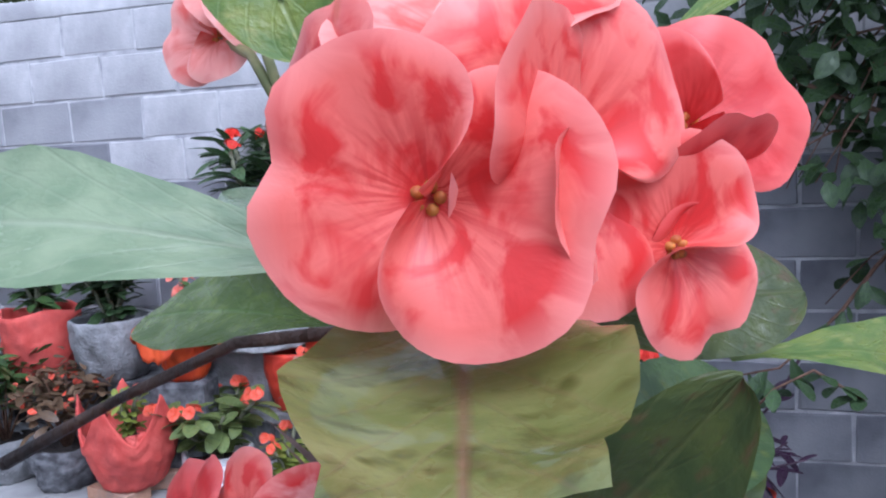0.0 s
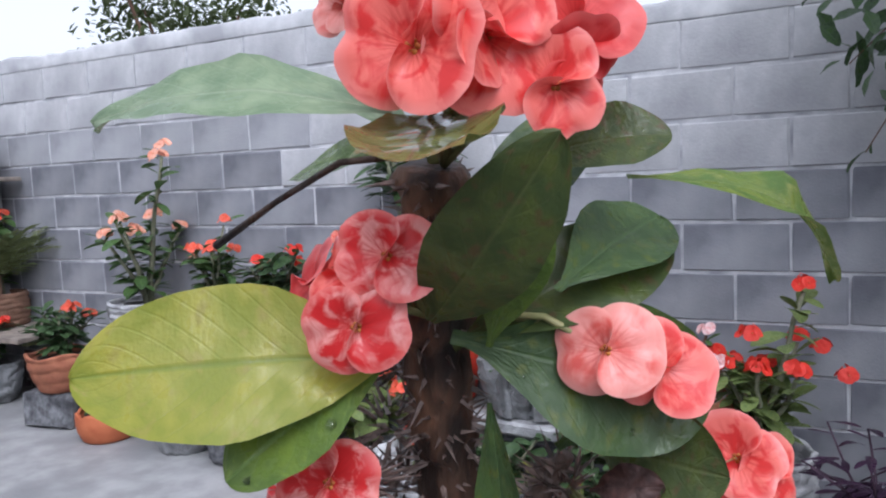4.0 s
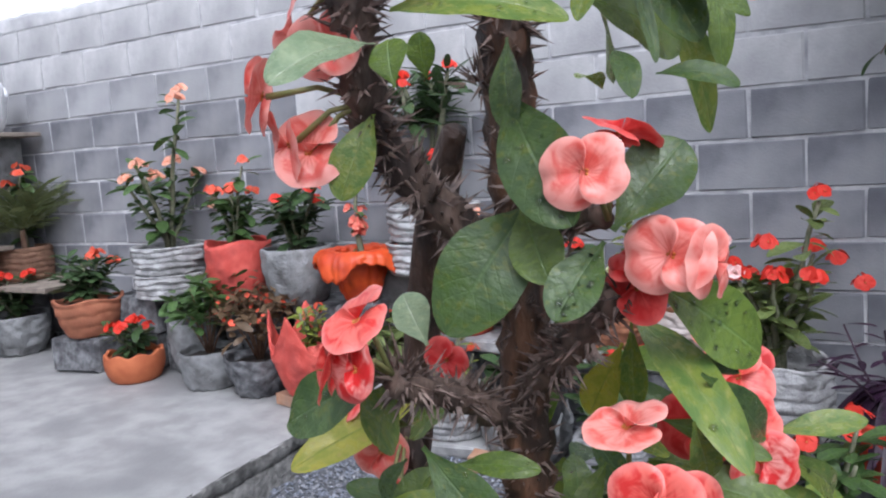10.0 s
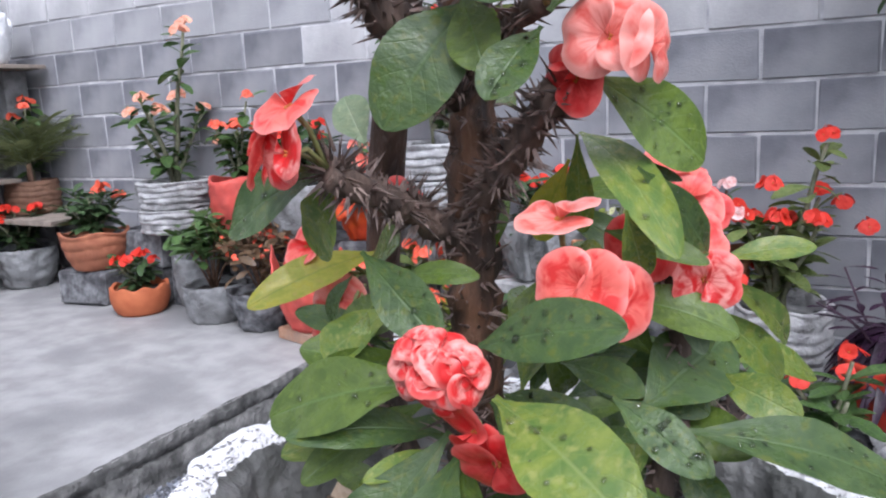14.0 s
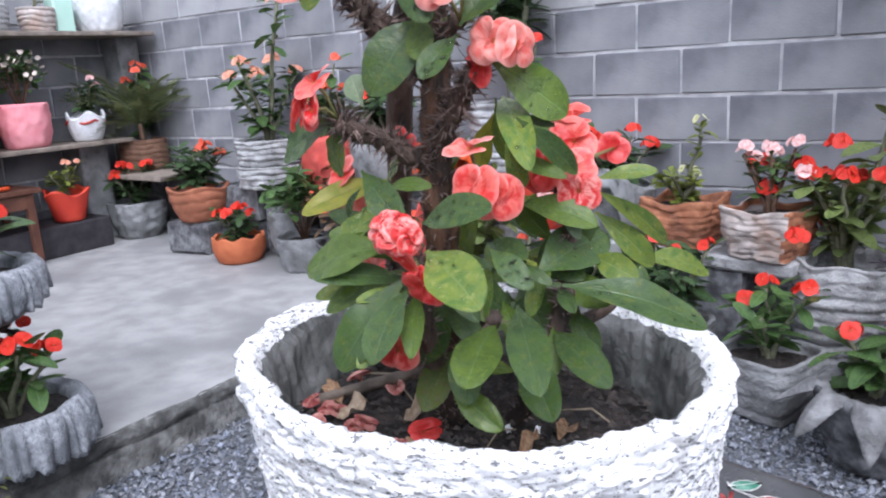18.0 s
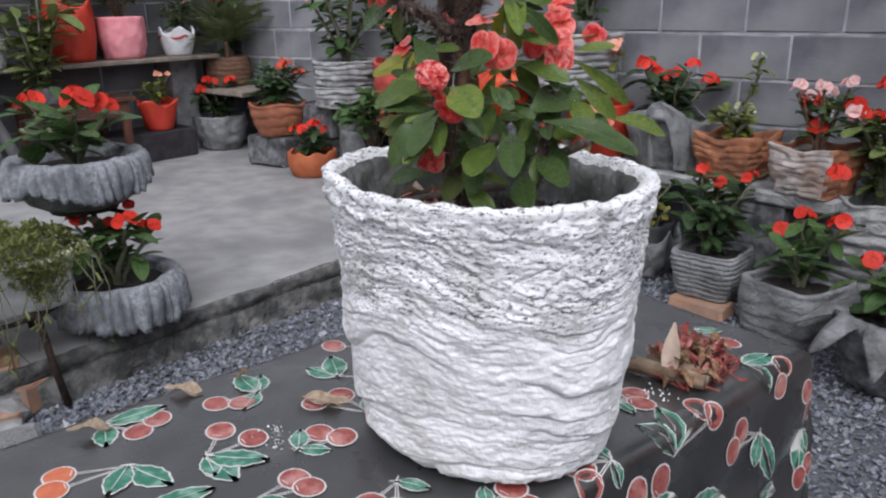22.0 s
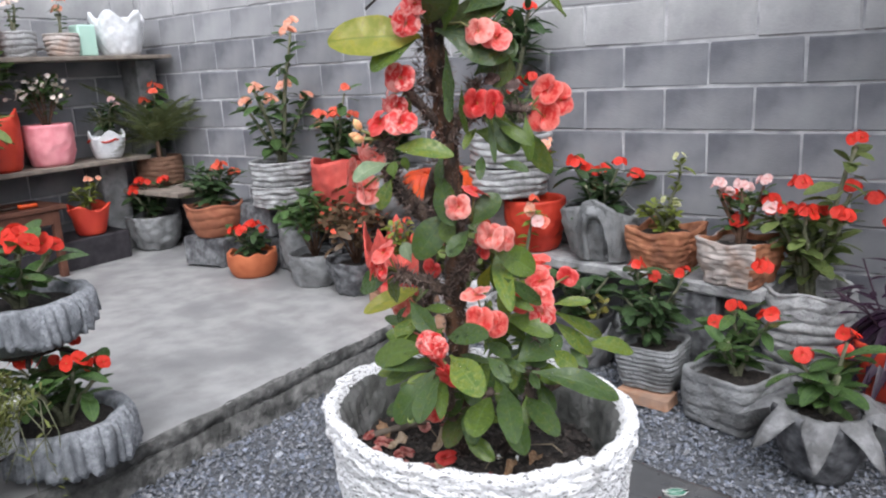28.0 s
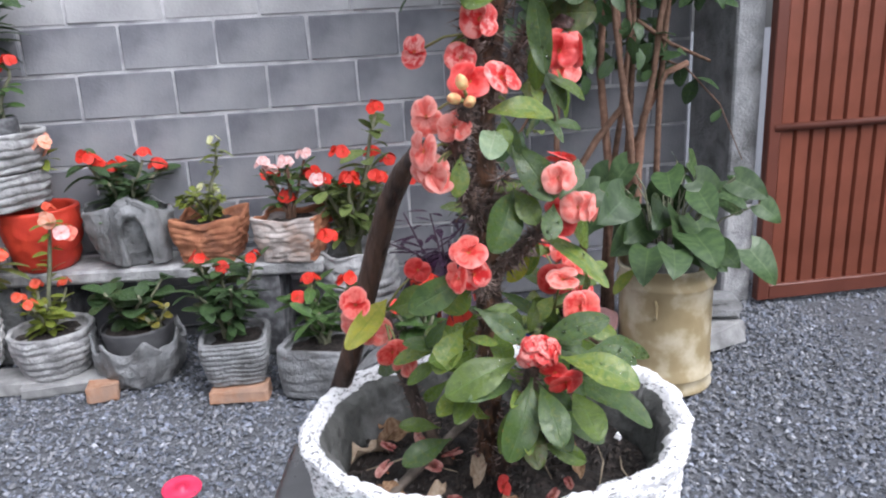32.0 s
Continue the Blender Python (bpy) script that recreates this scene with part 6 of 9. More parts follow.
raw("arm", *tube([(-0.03, 0.03, 0.37), (0.10, 0.0, 0.375), (0.25, 0.03, 0.372)], [0.008] * 3, 6), RUST, stand)
raw("post", *tube([(-0.13, 0.10, 0.0), (-0.03, 0.03, 0.372)], [0.010, 0.010], 8), RUST, stand)


# ---- the white trough and the clutter by the slab's edge ----
def trough():
    top = thing("trough_planter", "white-painted rough cement trough on a dark iron stand", "flower pot", (-0.965, -2.795, 0))
    L2, W2, z0, z1 = 0.215, 0.175, 0.30, 0.46
    prof = [(0.86, z0), (0.92, z0 + 0.02), (0.97, 0.38), (1.0, 0.44), (1.02, z1), (0.98, z1 + 0.008), (0.90, z1), (0.88, z1 - 0.03)]

    def bend(a, i, q, z):
        k = (abs(math.cos(a)) ** 7 + abs(math.sin(a)) ** 7) ** (-1 / 7)
        j = 0.012 * noise.noise((math.cos(a) * 4, math.sin(a) * 4, z * 20)) + 0.006 * noise.noise((math.cos(a) * 14, math.sin(a) * 14, z * 50))
        return ((W2 * q * k + j) * math.cos(a), (L2 * q * k + j) * math.sin(a), z + 0.01 * noise.noise((math.cos(a) * 5, math.sin(a) * 5, 3)))

    raw("trough_body", *lathe(prof, 72, bend), WHITE_POT, top)
    raw("stand_ring", *tube([(0.17 * math.cos(k * 0.3927), 0.20 * math.sin(k * 0.3927), 0.294) for k in range(17)], [0.008] * 17, 6), RUST, top)
    for x, y in ((0.175, 0.08), (-0.15, 0.15), (0.15, -0.17), (-0.15, -0.17)):
        raw("stand_leg", *tube([(x + 0.02, y + 0.015, 0), (x, y, 0.15), (x - 0.01, y - 0.012, 0.31)], [0.012, 0.011, 0.010], 8, 0.1), RUST, top)


trough()
MOSS = leaf_mat("small_fleshy_green_leaf", (0.19, 0.22, 0.06), (0.34, 0.36, 0.13), (0.36, 0.38, 0.18), 0.5, None, 0.35)
sedum = thing("trailing_succulent", "mossy green trailing succulent spilling over the white trough", "potted plant", (-0.965, -2.79, 0.45))
rd = random.Random(19)
lv, lf, lu = leaf_shape(0.026, 0.009, 0.1, 0.2, 0.5, 0, 1, 2)
V, Fc, U = [], [], []
for k in range(4600):
    a, q = rd.uniform(0, 6.28), rd.random() ** 0.5
    x, y = 0.20 * q * math.cos(a) + 0.02, 0.24 * q * math.sin(a) + 0.02
    z = 0.055 * (1 - q * q) + 0.055 * noise.noise((x * 12, y * 12, 3)) + rd.uniform(0, 0.03) - max(0, q - 0.85) * 0.35
    if k > 4000:
        # the part that hangs over the front corner
        y = rd.gauss(0.09, 0.055)
        fall = rd.random()
        x, z = 0.195 + 0.02 * rd.random() - 0.03 * (fall < 0.15), 0.03 - 0.17 * fall * math.exp(-((y - 0.09) / 0.09) ** 2) * (0.6 + 0.4 * rd.random())
    m = aim((x, y, z), (rd.uniform(-1, 1), rd.uniform(-1, 1), rd.uniform(0.0, 1.0)), (0, 0, 1), rd.uniform(-40, 40), rd.uniform(0.7, 1.3))
    o = len(V)
    V += [tuple(m @ Vector(c)) for c in lv]
    Fc += [tuple(i + o for i in c) for c in lf]
    U += list(lu)
mass = raw("leaf_mass", V, Fc, MOSS, sedum, uvs=U)
mass["kind"] = "stuff"
for k in range(20):
    y = rd.uniform(-0.2, 0.24)
    d = rd.uniform(0.10, 0.34)
    pts = [Vector((0.15, y, 0.02)), Vector((0.20, y + 0.01, 0.0)), Vector((0.215 + rd.uniform(0, 0.02), y + rd.uniform(-0.03, 0.05), -0.5 * d)), Vector((0.20 + rd.uniform(-0.01, 0.03), y + rd.uniform(-0.05, 0.07), -d))]
    raw("strand", *tube(pts, [0.0022, 0.002, 0.0018, 0.0012], 5), STEM_GREEN, sedum)
    for j in range(5):
        v = rd.uniform(0.8, 2.95)
        c = pts[int(v)].lerp(pts[int(v) + 1], v - int(v))
        put("leaf", leaf_set(MOSS, 0.03, 0.3)[j % 4], aim(c, (rd.uniform(-1, 1), rd.uniform(-1, 1), rd.uniform(-0.6, 0.3))), sedum)
cactus = thing("hanging_cactus", "dry grey-brown cactus stems hanging over the trough", "cactus", (-0.80, -2.90, 0.46))
for k, (dy, d) in enumerate(((0.0, 0.20), (-0.05, 0.25))):
    pts = [Vector((-0.06, dy, -0.01)), Vector((0.01, dy, 0.02)), Vector((0.045, dy + 0.01, -0.06)), Vector((0.05, dy + 0.03, -0.6 * d)), Vector((0.035, dy + 0.05, -d))]
    raw("stem", *tube(pts, [0.009, 0.011, 0.011, 0.010, 0.006], 9, 0.16, k), PLANK, cactus)
stick = raw("dry_stick", *tube([(-1.10, -2.72, 0.43), (-1.11, -2.70, 0.75), (-1.13, -2.73, 1.30), (-1.12, -2.72, 1.6)], [0.007, 0.007, 0.006, 0.004], 7, 0.15, 3), BARK, None)
tagged(stick, "thin dry brown stick standing in the white trough", "stick")
slabbox("pedestal", "white-painted block pedestal carrying a pale bowl", (-1.27, -3.02, 0.15), (0.26, 0.26, 0.57), WHITE_WASH, "pedestal", 5, 0.012, 0.006)
pale = pot("bowl_planter", "pale blue-grey cloth-draped cement bowl on a white pedestal", (-1.27, -3.0, 0.72), 0.10, 0.19, 0.17, CEMENT_PALE, lobes=7, lobe=0.01, rimwave=0.1, nwave=4, rough=0.012, seed=90, flare=0.02)
euphorbia("crown_of_thorns", "small plant with scarlet flowers in the pale bowl", (-1.27, -3.0, 0.86), 0.16, 0.2, 4, 18, LEAF_G, 0.12, 4, RED_FL, 0.03, 2, 91)
for k, (x, y, z, sz, tn, m, lab) in enumerate(((-0.90, -2.80, 0.0, (0.20, 0.12, 0.09), 28, BRICK, "orange clay brick lying by the slab edge"), (-0.93, -2.815, 0.092, (0.17, 0.11, 0.06), -18, BRICK, "orange clay brick lying on another"), (-0.80, -2.93, 0.0, (0.2, 0.09, 0.06), 70, BRICK, "orange clay brick lying by the slab edge"), (-0.79, -2.86, 0.0, (0.10, 0.08, 0.07), 12, STONE, "grey broken stone lying on the gravel"), (-0.735, -2.88, 0.0, (0.08, 0.07, 0.05), 50, STONE, "grey broken stone lying on the gravel"), (-0.62, -2.76, 0.0, (0.035, 0.03, 0.022), 20, WHITE_WASH, "small white stone lying on the gravel"))):
    slabbox("brick" if m is BRICK else "stone", lab, (x, y, z), sz, m, "brick" if m is BRICK else "stone", tn, 0.006 if m is BRICK else 0.018, 0.004 if m is BRICK else 0.010, "rubble by the slab edge", k)
slabbox("concrete_slab", "broken pale concrete slab lying beside the table", (-0.585, -3.03, 0.0), (0.22, 0.36, 0.06), CEMENT, "slab", -14, 0.012, 0.010, "", 7)


# ---- the table with its oilcloth ----
TX, TY, TA, TW, TL, TZ = 0.914, -2.885, -9.5, 0.230, 0.466, 0.70
CLOTH = mat("black_cherry_oilcloth", (0.008, 0.008, 0.009), (0.016, 0.016, 0.017), 9, 0.45, 0.30, 16, c3=(0.034, 0.032, 0.030), s3=9, spec=0.7, coat=1.0, dist=0.008)
CLOTH.node_tree.nodes["Principled BSDF"].inputs["Coat IOR"].default_value = 1.85
film_noise, film_ramp = CLOTH.node_tree.nodes.new("ShaderNodeTexNoise"), CLOTH.node_tree.nodes.new("ShaderNodeValToRGB")
film_noise.inputs["Scale"].default_value, film_noise.inputs["Detail"].default_value = 13, 5
for el, (pos, v) in zip(film_ramp.color_ramp.elements, ((0.42, 0.22), (0.58, 0.45))):
    el.position, el.color = pos, (v, v, v, 1)
CLOTH.node_tree.links.new(CLOTH.node_tree.nodes["Texture Coordinate"].outputs["Object"], film_noise.inputs["Vector"])
CLOTH.node_tree.links.new(film_noise.outputs[0], film_ramp.inputs[0])
CLOTH.node_tree.links.new(film_ramp.outputs[0], CLOTH.node_tree.nodes["Principled BSDF"].inputs["Coat Roughness"])
CHERRY = mat("printed_cherry_red", (0.24, 0.045, 0.04), (0.40, 0.12, 0.10), 70, 0.35, 0.1, 60, c3=(0.50, 0.24, 0.21), s3=45)
CHERRY_O = mat("printed_cherry_orange", (0.55, 0.12, 0.05), (0.62, 0.2, 0.1), 60, 0.35, 0.1, 60)
PRINT_GREEN = mat("printed_leaf_green", (0.03, 0.16, 0.10), (0.07, 0.25, 0.16), 60, 0.35, 0.1, 60, c3=(0.22, 0.38, 0.30), s3=60)
PRINT_WHITE = mat("printed_white_outline", (0.60, 0.58, 0.55), (0.72, 0.70, 0.68), 60, 0.35, 0.1, 60)
table = thing("garden_table", "small table covered by a black oilcloth", "table", (TX, TY, 0), turn=TA)
top_bm = box_bm(2 * TW - 0.02, 2 * TL - 0.02, 0.03, 0.01, 2)
bmesh.ops.translate(top_bm, verts=top_bm.verts, vec=(0, 0, TZ - 0.02))
part("tabletop", top_bm, WOOD, table, smooth=False)
for sx in (-1, 1):
    for sy in (-1, 1):
        lb = box_bm(0.04, 0.04, TZ - 0.036, 0.004)
        bmesh.ops.translate(lb, verts=lb.verts, vec=(sx * (TW - 0.05), sy * (TL - 0.05), (TZ - 0.036) / 2))
        part("leg", lb, WOOD, table, smooth=False)


def cloth_point(s, t):
    """From flat cloth metres to the draped surface, in the table's frame."""
    def fold(q, half):
        over = abs(q) - half
        if over <= 0:
            return q, 0.0
        r, sg = 0.018, math.copysign(1, q)
        arc = r * math.pi / 2
        if over < arc:
            a = over / r
            return sg * (half + r * math.sin(a)), r * (1 - math.cos(a))
        return sg * (half + r + 0.06 * (over - arc)), r + over - arc
    x, dx = fold(s, TW - 0.012)
    y, dy = fold(t, TL - 0.012)
    drop = max(dx, dy) + 0.25 * min(dx, dy)
    wav = 0.010 * math.sin(s * 23 + t * 17) * min(1, drop * 8)
    x += math.copysign(wav, s) if dx >= dy and dx > 0 else 0
    y += math.copysign(wav, t) if dy > dx else 0
    z = TZ - drop + 0.0040 * noise.noise((s * 7, t * 7, 2)) + 0.0022 * noise.noise((s * 19 + t * 8, t * 11, 4))
    return Vector((x, y, z))


def cloth():
    ob = thing("tablecloth", "black oilcloth printed with red cherries and green leaves", "tablecloth", (TX, TY, 0), turn=TA)
    ns, nt_, S, T = 150, 200, TW + 0.42, TL + 0.40
    verts = [tuple(cloth_point(-S + 2 * S * i / ns, -T + 2 * T * j / nt_)) for j in range(nt_ + 1) for i in range(ns + 1)]
    faces = [(a, a + 1, a + ns + 2, a + ns + 1) for j in range(nt_) for i in range(ns) for a in (j * (ns + 1) + i,)]
    body = raw("cloth", verts, faces, CLOTH, ob)

    def flat(name, shape, s0, t0, ang, material, lift, scale):
        vs = []
        c, q = math.cos(ang), math.sin(ang)
        for x, y in shape:
            x, y = x * scale, y * scale
            s, t = s0 + x * c - y * q, t0 + x * q + y * c
            p = cloth_point(s, t)
            n = (cloth_point(s + 0.004, t) - p).cross(cloth_point(s, t + 0.004) - p).normalized()
            vs.append(tuple(p + n * lift))
        m = tuple(sum(v[i] for v in vs) / len(vs) for i in range(3))
        n = len(vs)
        pc = (vs + [m], [(i, (i + 1) % n, n) for i in range(n)])
        if material is PRINT_WHITE:
            white.append(pc)
        else:
            raw(name, *pc, material, body)

    def leafp(x, y, ang, L, W):
        pts = []
        for k in range(11):
            v = k / 10
            pts.append((v * L, W * math.sin(math.pi * v) ** 0.8 * (1 + 0.15 * (k % 2))))
        for k in range(10, -1, -1):
            v = k / 10
            pts.append((v * L, -W * math.sin(math.pi * v) ** 0.8 * (1 + 0.15 * (k % 2))))
        c, q = math.cos(ang), math.sin(ang)
        return [(x + u * c - w * q, y + u * q + w * c) for u, w in pts]

    white, used = [], []
    rd = random.Random(12)

    def bit(nm, sh, m, i):
        cx, cy = sum(q[0] for q in sh) / len(sh), sum(q[1] for q in sh) / len(sh)
        out = [(cx + (x - cx) * 1.08 + math.copysign(0.0006, x - cx), cy + (y - cy) * 1.08 + math.copysign(0.0006, y - cy)) for x, y in sh]
        flat("print_outline", out, 0, 0, 0, PRINT_WHITE, 0.0006 + 0.0006 * (i % 3), 1)
        flat(nm, sh, 0, 0, 0, m, 0.0009 + 0.0006 * (i % 3), 1)

    def line(p, q, w, lift):
        d = math.hypot(q[0] - p[0], q[1] - p[1]) or 1
        u, v = -(q[1] - p[1]) / d * w, (q[0] - p[0]) / d * w
        m = ((p[0] + q[0]) / 2, (p[1] + q[1]) / 2)
        flat("stalk_print", [(p[0] + u, p[1] + v), (m[0] + u, m[1] + v), (q[0] + u * 0.6, q[1] + v * 0.6), (q[0] - u * 0.6, q[1] - v * 0.6), (m[0] - u, m[1] - v), (p[0] - u, p[1] - v)], 0, 0, 0, PRINT_WHITE, lift, 1)

    def cluster(joint, cherries, tips, red=CHERRY, r=0.0155):
        """A printed bunch: cherries on double stalks, and leaves that spring from one joint."""
        used.extend([joint] + list(cherries) + list(tips))
        jx, jy = joint
        i = 0
        for cx, cy in cherries:
            d = math.hypot(cx - jx, cy - jy) or 1
            u, v = (cx - jx) / d, (cy - jy) / d
            e = (cx - u * r * 0.8, cy - v * r * 0.8)
            for o in (-0.0016, 0.0016):
                line((e[0] - v * o, e[1] + u * o), (jx - v * o * 0.5, jy + u * o * 0.5), 0.0006, 0.0007)
            k = rd.uniform(1.0, 1.12)
            bit("cherry_print", [(cx + r * k * math.cos(a * 0.4488), cy + r / k * math.sin(a * 0.4488)) for a in range(14)], red, i)
            # the dip where the stalk sets in
            line((cx - u * r * 0.75 - v * r * 0.35, cy - v * r * 0.75 + u * r * 0.35), (cx - u * r * 0.75 + v * r * 0.35, cy - v * r * 0.75 - u * r * 0.35), 0.0006, 0.0026)
            i += 1
        for x, y in tips:
            L = max(0.022, math.hypot(x - jx, y - jy))
            an = math.atan2(y - jy, x - jx)
            bit("leaf_print", leafp(jx, jy, an, L, min(0.0135, 0.235 * L)), PRINT_GREEN, i)
            line((jx, jy), (jx + 0.9 * L * math.cos(an), jy + 0.9 * L * math.sin(an)), 0.0005, 0.0026)
            i += 1
        # short sepals at the joint
        for k in range(3):
            an = rd.uniform(0, 6.28)
            line((jx, jy), (jx + 0.008 * math.cos(an), jy + 0.008 * math.sin(an)), 0.0009, 0.0030)
        raw("print_outline", *joined(white), PRINT_WHITE, body)
        white.clear()

    # the open left part of the top
    cluster((-0.196, -0.318), [(-0.156, -0.294), (-0.168, -0.268)], [(-0.188, -0.252), (-0.150, -0.330)])
    cluster((-0.150, -0.152), [(-0.154, -0.202), (-0.136, -0.178)], [(-0.205, -0.152), (-0.190, -0.128), (-0.118, -0.184)])
    cluster((-0.058, -0.256), [(-0.094, -0.224), (-0.058, -0.202)], [(-0.008, -0.210), (0.002, -0.250), (-0.020, -0.262)])
    cluster((-0.004, -0.176), [(-0.018, -0.142), (0.006, -0.128)], [(-0.036, -0.156), (0.018, -0.150)])
    cluster((-0.010, -0.076), [(-0.078, -0.112), (-0.072, -0.080)], [(-0.046, -0.060)])
    cluster((-0.116, -0.056), [(-0.090, -0.030)], [(-0.164, -0.074), (-0.172, -0.034)])
    cluster((-0.178, 0.010), [(-0.200, -0.012)], [(-0.150, 0.040)])
    cluster((-0.096, -0.324), [(-0.124, -0.384), (-0.100, -0.396)], [(-0.058, -0.356), (-0.036, -0.302)], CHERRY_O)
    cluster((-0.012, -0.338), [(0.034, -0.296), (0.046, -0.322)], [(0.002, -0.274), (0.026, -0.284)])
    cluster((0.046, -0.256), [(0.038, -0.204), (0.060, -0.200)], [(0.072, -0.228)])
    cluster((0.110, -0.130), [(0.122, -0.168), (0.146, -0.156)], [(0.140, -0.112)])
    cluster((0.196, -0.086), [(0.218, -0.056), (0.190, -0.050)], [(0.226, -0.090), (0.170, -0.070)])
    # the edge towards the gate and the hanging side
    cluster((0.226, 0.056), [(0.212, 0.022), (0.238, 0.016)], [(0.194, 0.058), (0.256, 0.058)], r=0.0175)
    cluster((0.256, 0.152), [(0.222, 0.222), (0.240, 0.236)], [(0.196, 0.178), (0.204, 0.130)])
    cluster((0.202, 0.352), [(0.232, 0.404), (0.256, 0.388)], [(0.212, 0.406), (0.252, 0.358)])
    cluster((0.304, 0.338), [(0.282, 0.290), (0.300, 0.270)], [(0.340, 0.320), (0.376, 0.362)])
    cluster((0.340, 0.452), [(0.288, 0.458), (0.318, 0.470)], [(0.378, 0.456), (0.402, 0.436)])
    cluster((0.104, 0.398), [(0.154, 0.398)], [(0.126, 0.430)])
    cluster((0.158, 0.158), [(0.156, 0.190), (0.176, 0.176)], [(0.186, 0.150)])
    cluster((0.308, 0.092), [(0.276, 0.084), (0.278, 0.126)], [(0.310, 0.156)], r=0.0175)
    cluster((0.344, 0.240), [(0.372, 0.250)], [(0.330, 0.176), (0.352, 0.204)])
    cluster((0.388, 0.330), [(0.440, 0.350)], [(0.408, 0.386), (0.428, 0.372)])
    cluster((0.430, 0.470), [(0.398, 0.466), (0.410, 0.440)], [(0.462, 0.474)])
    # the hanging front and the lower part of the side
    for j in range(14):
        for i in range(11):
            s = -0.62 + 0.122 * i + (0.061 if j % 2 else 0) + rd.uniform(-0.025, 0.025)
            t = -0.76 + 0.116 * j + rd.uniform(-0.02, 0.02)
            inside = abs(s) < S - 0.06 and abs(t) < T - 0.06 and s > -TW - 0.05 and t < TL + 0.05 and not (abs(s) > TW + 0.02 and abs(t) > TL + 0.02)
            if not inside or min(math.hypot(s - x, t - y) for x, y in used) < 0.085 or (-0.30 < t and s < 0.05) or s * s + t * t < 0.03:
                continue
            an, an2 = rd.uniform(0, 6.28), rd.uniform(2.6, 3.6)
            bunch = [(s + 0.045 * math.cos(an + o), t + 0.045 * math.sin(an + o)) for o in (-0.3, 0.32)]
            cluster((s, t), bunch, [(s + 0.05 * math.cos(an + an2 + o), t + 0.05 * math.sin(an + an2 + o)) for o in (-0.5, 0.5)])


cloth()

# ---- the white pot ----
PX, PY = 0.992, -2.883
WHITE_MAIN = mat("thick_white_lime_paint", (0.84, 0.84, 0.855), (0.92, 0.92, 0.93), 40, 0.74, 0.8, 150, c3=(0.68, 0.675, 0.67), s3=20, dist=0.0026)
nt = WHITE_MAIN.node_tree
# bare grey cement shows where the paint has flaked
N, L = nt.nodes.new, nt.links.new
b = nt.nodes["Principled BSDF"]
fl_n, fl_b, fl_r, fl_m, sp, band, add = N("ShaderNodeTexNoise"), N("ShaderNodeTexNoise"), N("ShaderNodeValToRGB"), N("ShaderNodeMix"), N("ShaderNodeSeparateXYZ"), N("ShaderNodeValToRGB"), N("ShaderNodeMath")
fl_n.inputs["Scale"].default_value, fl_n.inputs["Detail"].default_value, fl_n.inputs["Roughness"].default_value = 150, 8, 0.75
fl_b.inputs["Scale"].default_value, fl_b.inputs["Detail"].default_value = 11, 3
for el, (pos, v) in zip(band.color_ramp.elements, ((0.150, 0.02), (0.185, 0.125))):
    el.position, el.color = pos, (v, v, v, 1)
fl_r.color_ramp.elements[0].position, fl_r.color_ramp.elements[1].position = 0.665, 0.69
fl_m.data_type, add.operation = "RGBA", "MULTIPLY_ADD"
add.inputs[1].default_value = 0.16
tco = nt.nodes["Texture Coordinate"].outputs["Object"]
squash = N("ShaderNodeMapping")
squash.inputs["Scale"].default_value = (1.0, 1.0, 2.8)
L(tco, squash.inputs[0])
L(squash.outputs[0], fl_n.inputs["Vector"])
L(tco, fl_b.inputs["Vector"])
L(tco, sp.inputs[0])
L(sp.outputs[2], band.inputs[0])
half = N("ShaderNodeMath")
half.operation, half.inputs[1].default_value = "SUBTRACT", 0.08
L(fl_n.outputs[0], half.inputs[0])
L(fl_b.outputs[0], add.inputs[0])
L(half.outputs[0], add.inputs[2])
both = N("ShaderNodeMath")
both.operation = "ADD"
L(add.outputs[0], both.inputs[0])
L(band.outputs[0], both.inputs[1])
L(both.outputs[0], fl_r.inputs[0])
L(fl_r.outputs[0], fl_m.inputs[0])
L(b.inputs["Base Color"].links[0].from_socket, fl_m.inputs[6])
fl_m.inputs[7].default_value = (0.17, 0.17, 0.17, 1)
L(fl_m.outputs[2], b.inputs["Base Color"])
POT_INSIDE = mat("dark_grey_pot_inside", (0.075, 0.077, 0.072), (0.155, 0.157, 0.148), 30, 0.95, 0.9, 90, c3=(0.25, 0.25, 0.245), s3=14, dist=0.006)


